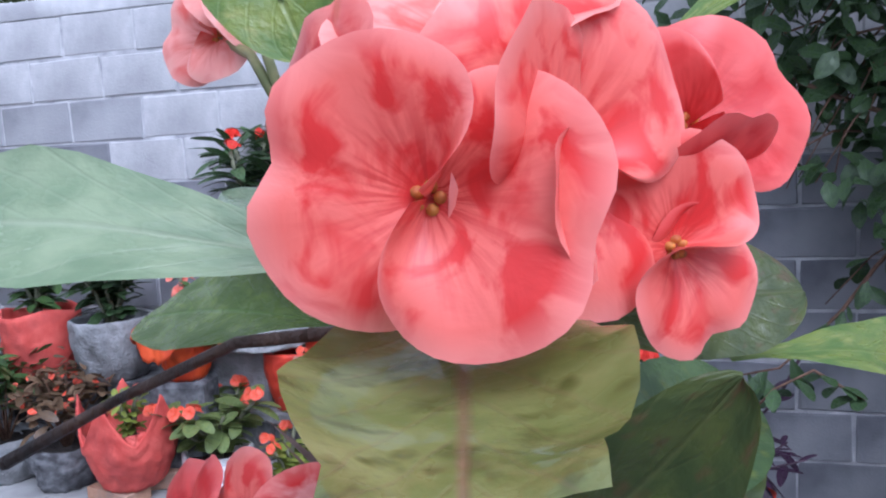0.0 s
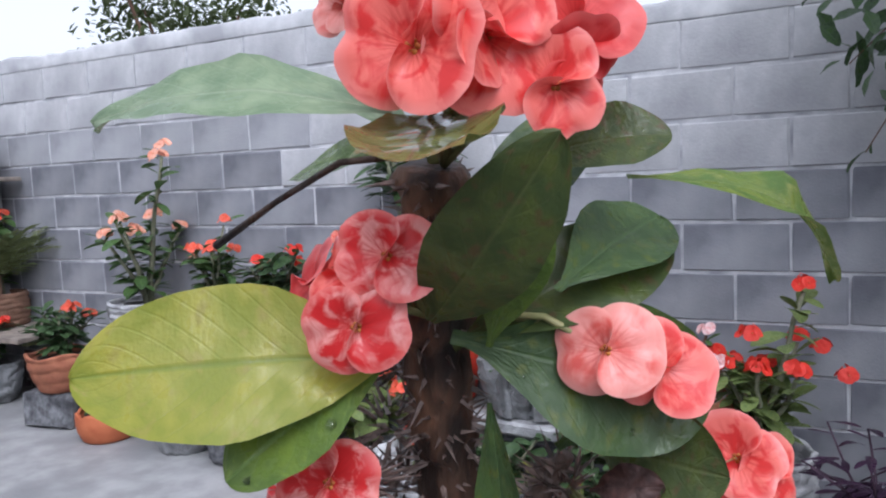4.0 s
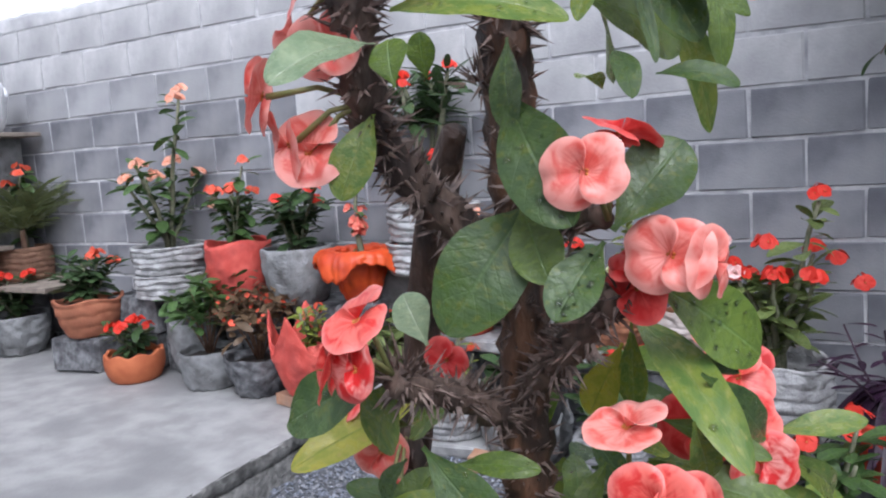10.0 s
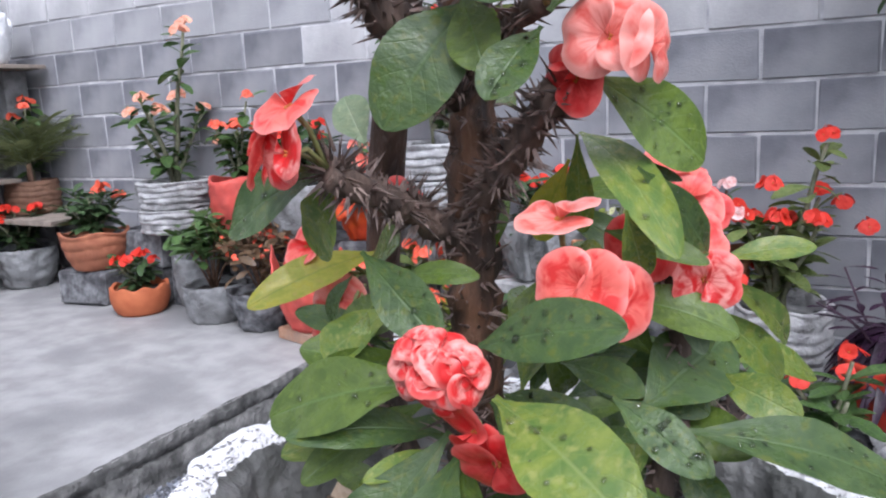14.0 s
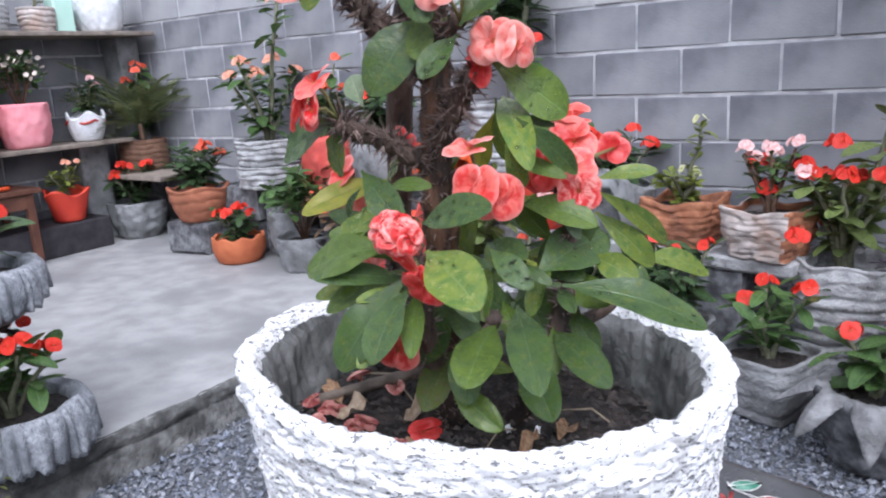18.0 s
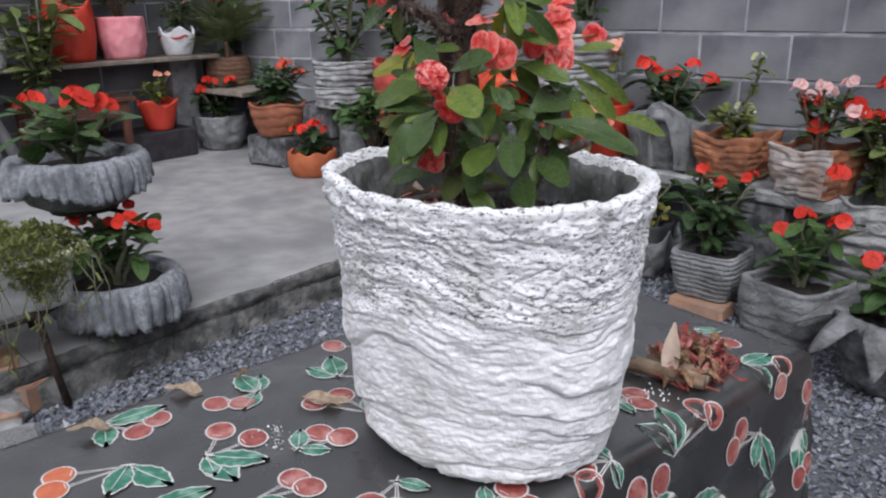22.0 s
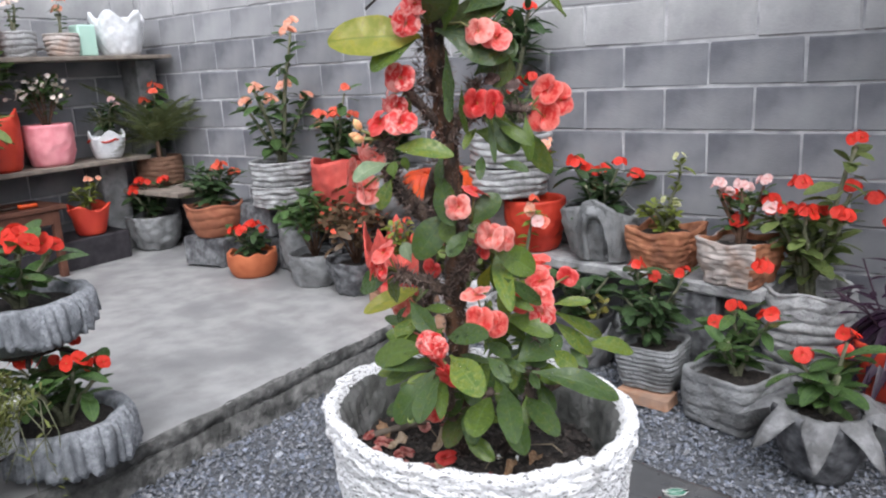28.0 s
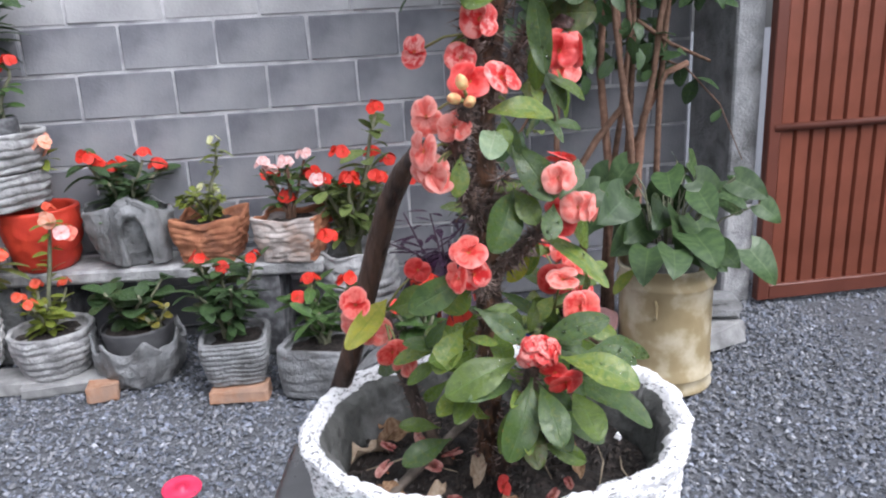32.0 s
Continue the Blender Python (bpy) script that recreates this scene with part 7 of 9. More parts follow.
def main_pot():
    top = thing("white_planter", "large white-painted cement pot with horizontal plaster ridges on the tablecloth", "flower pot", (PX + 0.0025, PY, TZ + 0.002), turn=-5)
    A, B, H = 0.1785, 0.1495, 0.279
    seg, steps = 520, 230
    prof = []
    for i in range(steps + 1):
        v = i / steps
        k = 0.797 + 0.165 * v ** 0.8 + 0.02 * math.sin(math.pi * v) + 0.011 * min(1, max(0, (v - 0.80) / 0.14))
        if v < 0.05:
            k -= 0.06 * (1 - v / 0.05) ** 2
        prof.append((k, H * v, v, 0))
    prof += [(0.985, H * 1.018, 1, 0), (0.97, H * 1.03, 1, 0), (0.95, H * 1.036, 1, 0), (0.925, H * 1.034, 1, 0), (0.90, H * 1.022, 1, 0), (0.88, H * 1.0, 1, 0), (0.868, H * 0.975, 1, 1)]
    prof += [(0.862 - 0.014 * q, H * (0.955 - 0.05 * q), 1, 1) for q in range(7)]
    verts, faces = [], []
    for i, (k, z, v, inside) in enumerate(prof):
        for j in range(seg):
            a = 2 * math.pi * j / seg
            ca, sa = math.cos(a), math.sin(a)
            dr, dz = 0.0, 0.0
            if not inside:
                sw = 0.9 * noise.noise((ca * 0.7, sa * 0.7, 7 + 0.8 * v)) + 0.30 * noise.noise((ca * 1.9, sa * 1.9, 2 + 2.5 * v)) + 0.05 * noise.noise((ca * 7, sa * 7, 5 * v))
                up = min(1.0, max(0.0, (v + 0.06 * noise.noise((ca * 1.5, sa * 1.5, 3)) - 0.53) / 0.17))
                # broad plaster bands, each rolling out over a tucked lower edge
                for rate, seed, amp in ((5.2, 31, 0.0058), (8.7, 77, 0.0030)):
                    turn_ = rate * v + 1.5 * sw + 0.1 * seed
                    saw, no = turn_ % 1.0, int(turn_)
                    strong = max(0.0, 0.25 + 1.5 * noise.noise((ca * 1.2, sa * 1.2, seed + 1.7 * no)))
                    body = math.sin(math.pi * saw / 0.13 / 2) if saw < 0.13 else math.cos(math.pi * (saw - 0.13) / 0.87 / 2) ** 1.2
                    body -= 0.45 * math.exp(-(min(saw, 1 - saw) / 0.035) ** 2)
                    if v < 0.92:
                        dr += amp * (1 - 0.72 * up) * min(1.0, strong) * body * min(1, v / 0.06)
                # trowelled strands, level below and slanting in the crusted upper part
                sl = up * 0.36 * ca
                dr += 0.0022 * noise.noise((ca * 6, sa * 6, 17 * v + 5 * sw)) + 0.0011 * (1 - 0.6 * up) * noise.noise((ca * 15, sa * 15, 60 * v + 9 * sw))
                dr += (0.0005 + 0.0009 * up) * (1 - 2 * abs(noise.noise((ca * 3.2, sa * 3.2, 22 * v + 7 * sw + 15 * sl)))) + (0.0005 + 0.0004 * up) * (1 - 2 * abs(noise.noise((ca * 9.0, sa * 9.0, 66 * v + 14 * sw + 28 * sl))))
                dr += (0.0004 + 0.0002 * up) * noise.noise((ca * 30, sa * 30, v * 120 + 20 * sw)) + (0.0003 + 0.0002 * up) * noise.noise((ca * 55 + 30 * v, sa * 55, v * 110))
                dr += 0.0018 * max(0.0, noise.noise((ca * 48, sa * 48, v * 78 + 3)) - 0.22)
                # cracks and lifted flakes
                crack = abs(noise.noise((ca * 3.4, sa * 3.4, 15 * v + 7 * sw + 40)))
                dr -= 0.0030 * up * max(0.0, 1 - crack / 0.035)
                dr += 0.004 * up * max(0, noise.noise((ca * 34, sa * 34, v * 80 + 9)) - 0.36)
                foot = max(0.0, 1 - v / 0.07)
                dr += foot * (0.004 * noise.noise((ca * 12, sa * 12, 3 + 20 * v)) + 0.003 * noise.noise((ca * 35, sa * 35, 40 * v)))
                if v > 0.90:
                    w = min(1, (v - 0.90) / 0.05)
                    dr += w * (0.0034 + 0.0034 * noise.noise((ca * 5, sa * 5, 3 + v * 9)) + 0.0022 * noise.noise((ca * 13, sa * 13, v * 40)) + 0.0008 * noise.noise((ca * 45, sa * 45, k * 60)))
                    dz += w * (0.0050 * noise.noise((ca * 2, sa * 2, 11)) + 0.0030 * noise.noise((ca * 8, sa * 8, 13)) + 0.0016 * noise.noise((ca * 22, sa * 22, k * 30)) + 0.0007 * noise.noise((ca * 60, sa * 60, k * 60)))
                elif v > 0.855:
                    dr -= 0.0022 * (1 - abs(v - 0.88) / 0.025) * (0.1 + 1.6 * abs(noise.noise((ca * 3, sa * 3, 17)))) if abs(v - 0.88) < 0.025 else 0.0
            else:
                dr += 0.006 * noise.noise((ca * 5, sa * 5, z * 40)) + 0.003 * noise.noise((ca * 18, sa * 18, z * 90))
            x, y = A * k * ca, B * k * sa
            L = math.hypot(x, y)
            verts.append((x * (1 + dr / L), y * (1 + dr / L), z + dz))
    n = len(prof)
    for i in range(n - 1):
        for j in range(seg):
            j2 = (j + 1) % seg
            faces.append((i * seg + j, i * seg + j2, (i + 1) * seg + j2, (i + 1) * seg + j))
    faces.append(tuple(range(seg))[::-1])
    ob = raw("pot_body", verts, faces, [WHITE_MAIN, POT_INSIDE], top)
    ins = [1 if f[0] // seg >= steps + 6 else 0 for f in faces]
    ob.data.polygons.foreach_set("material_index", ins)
    # soil
    sv, sf = [], []
    for j in range(22):
        for k in range(60):
            a, q = 2 * math.pi * k / 60, 0.80 * j / 21
            x, y = A * q * math.cos(a), B * q * math.sin(a)
            sv.append((x, y, H * 0.80 + 0.010 * noise.noise((x * 30, y * 30, 1)) + 0.005 * noise.noise((x * 90, y * 90, 5)) + 0.012 * (1 - q)))
    for j in range(21):
        for k in range(60):
            sf.append((j * 60 + k, (j + 1) * 60 + k, (j + 1) * 60 + (k + 1) % 60, j * 60 + (k + 1) % 60))
    raw("soil", sv, sf, SOIL, top, label="dark damp potting soil with litter")


main_pot()

# crumbs of plaster and dry bits on the cloth
rd = random.Random(8)
V, Fc = [], []
for k in range(60):
    cx, cy, sg = ((0.856, -3.067, 0.012), (1.122, -2.714, 0.010), (0.832, -3.052, 0.007))[k % 3]
    x, y, w = rd.gauss(cx, sg), rd.gauss(cy, sg), 0.0006 + 0.0019 * rd.random() ** 2
    o = len(V)
    V += [(x + w, y, TZ + 0.003), (x - w * 0.5, y + w * 0.7, TZ + 0.003), (x - w * 0.6, y - w * 0.7, TZ + 0.003), (x, y, TZ + 0.0045 + w * 0.5)]
    Fc += [(o, o + 1, o + 3), (o + 1, o + 2, o + 3), (o + 2, o, o + 3)]
crumbs = raw("plaster_crumbs", V, Fc, WHITE_POT, None, False)
tagged(crumbs, "small white plaster crumbs scattered on the oilcloth", "crumbs", kind="stuff")


# ---- the tall crown of thorns in the white pot ----
CORAL = bract_mat("coral_bract", (0.70, 0.045, 0.04), (0.83, 0.175, 0.14), (0.86, 0.30, 0.26), 6, 0.42, 0.54, rough=0.32)
CORAL_RED = bract_mat("deep_coral_red_bract", (0.60, 0.028, 0.028), (0.72, 0.085, 0.075), (0.78, 0.17, 0.15), 6, 0.42, 0.58, rough=0.34)
SALMON = bract_mat("salmon_pink_bract", (0.74, 0.12, 0.095), (0.85, 0.33, 0.28), (0.87, 0.42, 0.36), 5, 0.38, 0.56, rough=0.32)
BLOTCH = bract_mat("blotched_red_and_pale_bract", (0.66, 0.03, 0.03), (0.85, 0.36, 0.32), (0.82, 0.22, 0.19), 6, 0.45, 0.60, rough=0.32)
BUD = petal_mat("yellow_peach_bud", (0.80, 0.36, 0.18), (0.80, 0.60, 0.28), 130, 0.15)
ML_G = leaf_mat("fresh_wet_green_leaf", (0.070, 0.118, 0.020), (0.115, 0.172, 0.032), (0.12, 0.20, 0.055), 0.30, (0.13, 0.19, 0.032), 0.2, 8, 0.12)
ML_D = leaf_mat("deep_wet_green_leaf", (0.042, 0.080, 0.024), (0.072, 0.120, 0.034), (0.085, 0.14, 0.05), 0.32, (0.095, 0.125, 0.024), 0.2, 8, 0.12)
ML_Y = leaf_mat("yellowing_veined_leaf", (0.24, 0.265, 0.028), (0.37, 0.345, 0.05), (0.17, 0.22, 0.03), 0.35, (0.31, 0.28, 0.055), 0.28, 10, 0.08)
ML_M = leaf_mat("yellow_green_leaf_with_blotches", (0.09, 0.16, 0.03), (0.19, 0.24, 0.045), (0.20, 0.26, 0.08), 0.3, (0.24, 0.27, 0.07), 0.22, 8, 0.1)
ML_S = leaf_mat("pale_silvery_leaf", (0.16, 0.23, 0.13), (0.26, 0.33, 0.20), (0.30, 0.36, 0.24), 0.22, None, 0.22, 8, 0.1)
ML_W = leaf_mat("wet_olive_leaf", (0.125, 0.145, 0.034), (0.205, 0.215, 0.070), (0.19, 0.11, 0.06), 0.22, (0.085, 0.095, 0.022), 0.2, 8, 0.08)
ML_W.node_tree.nodes["Principled BSDF"].inputs["Coat Weight"].default_value = 1.0
ML_W.node_tree.nodes["Principled BSDF"].inputs["Coat Roughness"].default_value = 0.04
ML_O = leaf_mat("dark_olive_leaf", (0.05, 0.075, 0.022), (0.09, 0.115, 0.03), (0.10, 0.12, 0.04), 0.35, (0.10, 0.075, 0.03), 0.25, 8, 0.1)
TRUNK = mat("thorny_brown_bark", (0.024, 0.014, 0.010), (0.17, 0.085, 0.048), 120, 0.55, 1.0, 240, lo=0.40, hi=0.64, c3=(0.022, 0.018, 0.015), s3=34, dist=0.0025)
BRANCH = mat("grey_brown_young_bark", (0.040, 0.028, 0.023), (0.17, 0.118, 0.092), 140, 0.75, 1.0, 260, c3=(0.03, 0.022, 0.02), s3=40, dist=0.002)
THORN = mat("brown_grey_thorn", (0.045, 0.030, 0.025), (0.27, 0.20, 0.17), 160, 0.5, 0.0)
WITHERED = leaf_mat("dark_brown_withered_bract", (0.035, 0.016, 0.013), (0.085, 0.040, 0.032), (0.06, 0.03, 0.025), 0.55, None, 0.1, 8, 0.1)
ML_PALE = leaf_mat("greyish_pink_bract_underside", (0.34, 0.24, 0.22), (0.44, 0.33, 0.30), (0.36, 0.24, 0.22), 0.5, None, 0.2, 8, 0.1)
PEDUNCLE = mat("olive_flower_stalk", (0.16, 0.18, 0.06), (0.26, 0.24, 0.10), 120, 0.5, 0.1, 200)
STAKE = mat("dark_wet_stake_wood", (0.022, 0.013, 0.010), (0.095, 0.055, 0.038), 90, 0.55, 1.0, 160, c3=(0.014, 0.010, 0.009), s3=12, dist=0.006)
for m in (TRUNK, BRANCH, STAKE):
    nt = m.node_tree
    mp = nt.nodes.new("ShaderNodeMapping")
    mp.inputs["Scale"].default_value = (1.0, 1.0, 0.3)
    for lk in list(nt.links):
        if lk.from_node.type == "TEX_COORD":
            nt.links.new(mp.outputs[0], lk.to_socket)
    nt.links.new(nt.nodes["Texture Coordinate"].outputs["Object"], mp.inputs[0])
DROP = bpy.data.materials.new("water_drop")
DROP.use_nodes = True
db = DROP.node_tree.nodes["Principled BSDF"]
db.inputs["Roughness"].default_value, db.inputs["Transmission Weight"].default_value, db.inputs["IOR"].default_value = 0.02, 1.0, 1.33

euph = thing("tall_crown_of_thorns", "tall thorny-stemmed plant with coral flowers and wet green leaves", "potted plant", (0.985, -2.89, 0.905))
EO = Vector((0.985, -2.89, 0.905))


def stem(name, pts, r0, r1, material, thorns, seed, wob=0.16):
    """A thorny stem with swollen leaf scars, and its thorns in one part."""
    rd = random.Random(seed)
    P = [Vector(p) - EO for p in pts]
    line = []
    for i in range(len(P) - 1):
        a, b = P[i], P[i + 1]
        n = max(4, int((b - a).length / 0.006))
        pa, pb = P[max(i - 1, 0)], P[min(i + 2, len(P) - 1)]
        for k in range(n):
            t = k / n
            line.append(0.5 * ((2 * a) + (b - pa) * t + (2 * pa - 5 * a + 4 * b - pb) * t * t + (3 * a - pa - 3 * b + pb) * t ** 3))
    line.append(P[-1])
    m = len(line)
    radii = [(r0 + (r1 - r0) * i / (m - 1)) * (1 + 0.10 * math.sin(i * 2.1)) for i in range(m)]
    body = raw(name, *tube(line, radii, 14, wob, seed), material, euph)
    tv = []
    for k in range(thorns):
        i = rd.randrange(1, m - 1)
        d = (line[i + 1] - line[i - 1]).normalized()
        u = d.orthogonal().normalized()
        a = rd.uniform(0, 6.28)
        o = u * math.cos(a) + d.cross(u) * math.sin(a)
        L = rd.uniform(0.003, 0.008) if rd.random() < 0.6 else rd.uniform(0.008, 0.0135)
        base = line[i] + o * radii[i] * 0.85
        tipp = base + (o + d * rd.uniform(-0.5, 0.8) + u * rd.uniform(-0.4, 0.4)).normalized() * L
        side = o.cross(d).normalized() * (0.0005 + L * 0.044)
        tv.append(([tuple(base + side), tuple(base - side), tuple(base + d * (0.0009 + 0.04 * L)), tuple(base - d * 0.0008), tuple(tipp)], [(0, 2, 4), (2, 1, 4), (1, 3, 4), (3, 0, 4)]))
    if tv:
        th = raw("thorn_cover", *joined(tv), THORN, body, False)
        th["kind"] = "stuff"
    return body


stem("trunk", [(0.985, -2.890, 0.885), (0.988, -2.897, 1.00), (0.990, -2.903, 1.10), (0.990, -2.898, 1.19), (0.991, -2.905, 1.28), (0.999, -2.928, 1.36), (1.008, -2.945, 1.425)], 0.0112, 0.0094, TRUNK, 1150, 1, 0.20)
stem("branch", [(0.989, -2.903, 1.175), (0.972, -2.925, 1.205), (0.957, -2.950, 1.238), (0.965, -2.973, 1.283)], 0.0080, 0.0072, BRANCH, 560, 2, 0.24)
stem("branch", [(0.990, -2.903, 1.115), (0.978, -2.935, 1.135), (0.967, -2.968, 1.152)], 0.0055, 0.0058, BRANCH, 300, 3, 0.3)
stem("branch", [(0.991, -2.903, 1.130), (1.012, -2.915, 1.150), (1.038, -2.925, 1.178)], 0.007, 0.006, BRANCH, 260, 4)
stem("branch", [(0.991, -2.905, 1.195), (1.012, -2.915, 1.200), (1.036, -2.936, 1.205)], 0.0045, 0.004, BRANCH, 80, 5)
stem("branch", [(0.993, -2.907, 1.275), (1.012, -2.905, 1.305), (1.030, -2.905, 1.335)], 0.006, 0.0025, BRANCH, 260, 6)
stem("branch", [(1.012, -2.905, 1.295), (1.035, -2.885, 1.305), (1.062, -2.862, 1.302)], 0.005, 0.004, BRANCH, 90, 7)
stem("branch", [(0.992, -2.905, 1.285), (0.982, -2.930, 1.310), (0.975, -2.945, 1.330)], 0.005, 0.0045, BRANCH, 90, 8)
stem("shoot", [(1.000, -2.885, 0.905), (1.045, -2.880, 0.96), (1.070, -2.880, 1.035)], 0.007, 0.006, BRANCH, 140, 9)
stem("shoot", [(1.070, -2.880, 1.030), (1.068, -2.868, 1.07), (1.062, -2.872, 1.105)], 0.005, 0.004, BRANCH, 90, 10)
stem("shoot", [(0.990, -2.900, 0.93), (1.005, -2.940, 1.00), (1.012, -2.962, 1.07)], 0.007, 0.006, BRANCH, 260, 11)
stem("shoot", [(0.965, -2.880, 0.90), (0.930, -2.865, 0.98), (0.900, -2.852, 1.085)], 0.007, 0.006, BRANCH, 170, 12)
stem("shoot", [(0.990, -2.900, 0.98), (1.030, -2.925, 1.01), (1.052, -2.940, 1.035)], 0.006, 0.005, BRANCH, 90, 13)
stem("shoot", [(1.060, -2.878, 1.00), (1.085, -2.83, 1.02), (1.075, -2.77, 1.02)], 0.005, 0.004, BRANCH, 80, 14)
# bristling spines and old scales where leaves have fallen
for k, (c, count, r) in enumerate((((0.996, -2.935, 1.375), 60, 0.012), ((0.978, -2.940, 1.332), 70, 0.010), ((0.966, -2.973, 1.283), 90, 0.010), ((0.958, -2.952, 1.240), 60, 0.010), ((0.968, -2.966, 1.152), 110, 0.010), ((1.030, -2.906, 1.325), 90, 0.010), ((1.038, -2.925, 1.176), 80, 0.009), ((1.062, -2.872, 1.100), 60, 0.008), ((1.012, -2.960, 1.068), 60, 0.009), ((0.980, -2.925, 1.345), 60, 0.012), ((0.986, -2.928, 1.365), 90, 0.011), ((0.982, -2.922, 1.325), 90, 0.011), ((0.981, -2.915, 1.295), 80, 0.010), ((0.994, -2.938, 1.395), 80, 0.010), ((0.985, -2.916, 1.255), 70, 0.009), ((1.000, -2.915, 1.215), 70, 0.009), ((0.982, -2.930, 1.135), 70, 0.008))):
    rd = random.Random(100 + k)
    tv = []
    for i in range(count // 2):
        o = Vector((rd.gauss(0, 1), rd.gauss(0, 1), rd.gauss(0, 0.9) + 0.25)).normalized()
        base = Vector(c) - EO + o * r * rd.uniform(0.2, 0.8)
        tipp = base + (o + Vector((rd.uniform(-0.3, 0.3), rd.uniform(-0.3, 0.3), 0.1))) * rd.uniform(0.006, 0.014)
        w = o.orthogonal().normalized() * rd.uniform(0.0005, 0.0011)
        q = o.cross(w)
        tv.append(([tuple(base + w), tuple(base - 0.5 * w + q), tuple(base - 0.5 * w - q), tuple(tipp)], [(0, 1, 3), (1, 2, 3), (2, 0, 3)]))
    bur = raw("bristle", *joined(tv), THORN if k % 2 else BRANCH, euph, False)
    bur["kind"] = "stuff"
raw("dry_flower_stalk", *tube([Vector(p) - EO for p in ((1.003, -2.948, 1.428), (0.985, -2.953, 1.427), (0.962, -2.952, 1.417), (0.936, -2.950, 1.404))], [0.0011, 0.0010, 0.0009, 0.0013], 7), STAKE, euph, label="thin dry brown flower stalk")

lm = random.Random(77)


def blade(base, tip, wr, material, up=(0.15, -0.75, 0.65), arch=0.10, wave=0.03, wide=0.6, roll=0.0, cup=0.16, drops=0, tipr=0.0):
    """One leaf from its base to its tip; arch lifts its middle, wr is width over length."""
    b, t = Vector(base), Vector(tip)
    L = (t - b).length
    nu, nv = 4, 18
    sd = lm.random() * 50
    V, Fc, U = [], [], []

    def at(u, v):
        w = L * wr * 0.5 * (math.sin(math.pi * v ** (math.log(0.5) / math.log(wide))) ** (0.95 if v < wide else 0.52) if 0 < v < 1 else 0)
        w = max(w, L * wr * (0.05 if v < 0.5 else tipr))
        z = cup * abs(u) ** 1.4 * w + arch * L * math.sin(math.pi * v) + wave * L * wr * 2 * noise.noise((u * 1.3 + sd, v * 4.5, sd)) * (0.25 + abs(u)) * min(1, v * 3)
        return Vector((u * w * (1 + 0.05 * noise.noise((u, v * 7, sd))), L * v, z))

    for j in range(nv + 1):
        for i in range(-nu, nu + 1):
            g = math.sin(j / nv * math.pi / 2) ** 1.15 if j < nv else 1.0
            V.append(tuple(at(i / nu, g)))
            U.append((0.5 + 0.5 * i / nu, g))
    c = 2 * nu + 1
    for j in range(nv):
        for i in range(c - 1):
            a = j * c + i
            Fc.append((a, a + 1, a + 1 + c, a + c))
    ob = raw("leaf", V, Fc, material, euph, uvs=U)
    ob.matrix_basis = aim(b - EO, t - b, up, roll)
    for k in range(int(drops * 2.4)):
        u, v = lm.uniform(-0.7, 0.7), lm.uniform(0.2, 0.92)
        d = put("water_drop", DROPS[k % 3], Matrix.Translation(at(u, v) + Vector((0, 0, 0.0001))) @ Matrix.Scale(lm.uniform(0.6, 1.5), 4), ob)
    return ob


def drop_mesh(r, f):
    bm = bmesh.new()
    bmesh.ops.create_uvsphere(bm, u_segments=10, v_segments=7, radius=r)
    for v in bm.verts:
        v.co.z *= 0.55
        v.co.x *= f
    ob = part("water_drop", bm, DROP, None)
    me = ob.data
    bpy.data.objects.remove(ob)
    return me


DROPS = [drop_mesh(0.0011, 1.0), drop_mesh(0.0008, 1.3), drop_mesh(0.0005, 0.9)]

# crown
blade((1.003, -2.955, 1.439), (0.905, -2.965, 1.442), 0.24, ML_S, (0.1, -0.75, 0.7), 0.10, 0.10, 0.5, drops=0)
blade((1.000, -2.945, 1.428), (0.948, -2.925, 1.424), 0.36, ML_G, (0, -0.6, 0.8), 0.05)
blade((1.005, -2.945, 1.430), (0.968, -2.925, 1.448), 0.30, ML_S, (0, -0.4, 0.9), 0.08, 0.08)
blade((0.976, -2.936, 1.514), (0.996, -2.945, 1.468), 0.46, ML_M, (0.2, -0.95, 0.1), 0.05, drops=3)
raw("leaf_stalk", *tube([Vector(q) - EO for q in ((1.008, -2.942, 1.425), (0.990, -2.925, 1.470), (0.977, -2.934, 1.513))], [0.002, 0.0018, 0.0012], 7), PEDUNCLE, euph)
blade((1.021, -2.955, 1.438), (1.030, -2.997, 1.4255), 0.76, ML_W, (-0.02, -0.32, 0.95), 0.015, 0.06, 0.62, tipr=0.34, drops=0)
blade((1.010, -2.953, 1.385), (1.053, -2.974, 1.430), 0.40, ML_O, (0.55, -0.75, 0.2), 0.08, 0.03, 0.5)
blade((1.024, -2.948, 1.378), (1.040, -2.955, 1.418), 0.42, ML_G, (0.5, -0.85, 0.1), 0.04)
blade((1.030, -2.935, 1.425), (1.067, -2.928, 1.430), 0.55, ML_O, (0.2, -0.75, 0.6), 0.08)
blade((1.056, -2.930, 1.420), (1.104, -2.868, 1.386), 0.22, ML_M, (0.3, -0.6, 0.8), 0.16, 0.10)
blade((1.040, -2.940, 1.392), (1.058, -2.897, 1.408), 0.55, ML_D, (0.1, -0.85, 0.4), 0.05)
blade((1.044, -2.934, 1.466), (1.086, -2.890, 1.489), 0.16, ML_M, (0, -0.7, 0.7), 0.06)
blade((1.010, -2.940, 1.375), (1.062, -2.905, 1.400), 0.45, ML_O, (0.1, -0.8, 0.5), 0.1)
blade((1.015, -2.940, 1.395), (1.040, -2.90, 1.44), 0.4, ML_D, (0.1, -0.8, 0.5), 0.1)
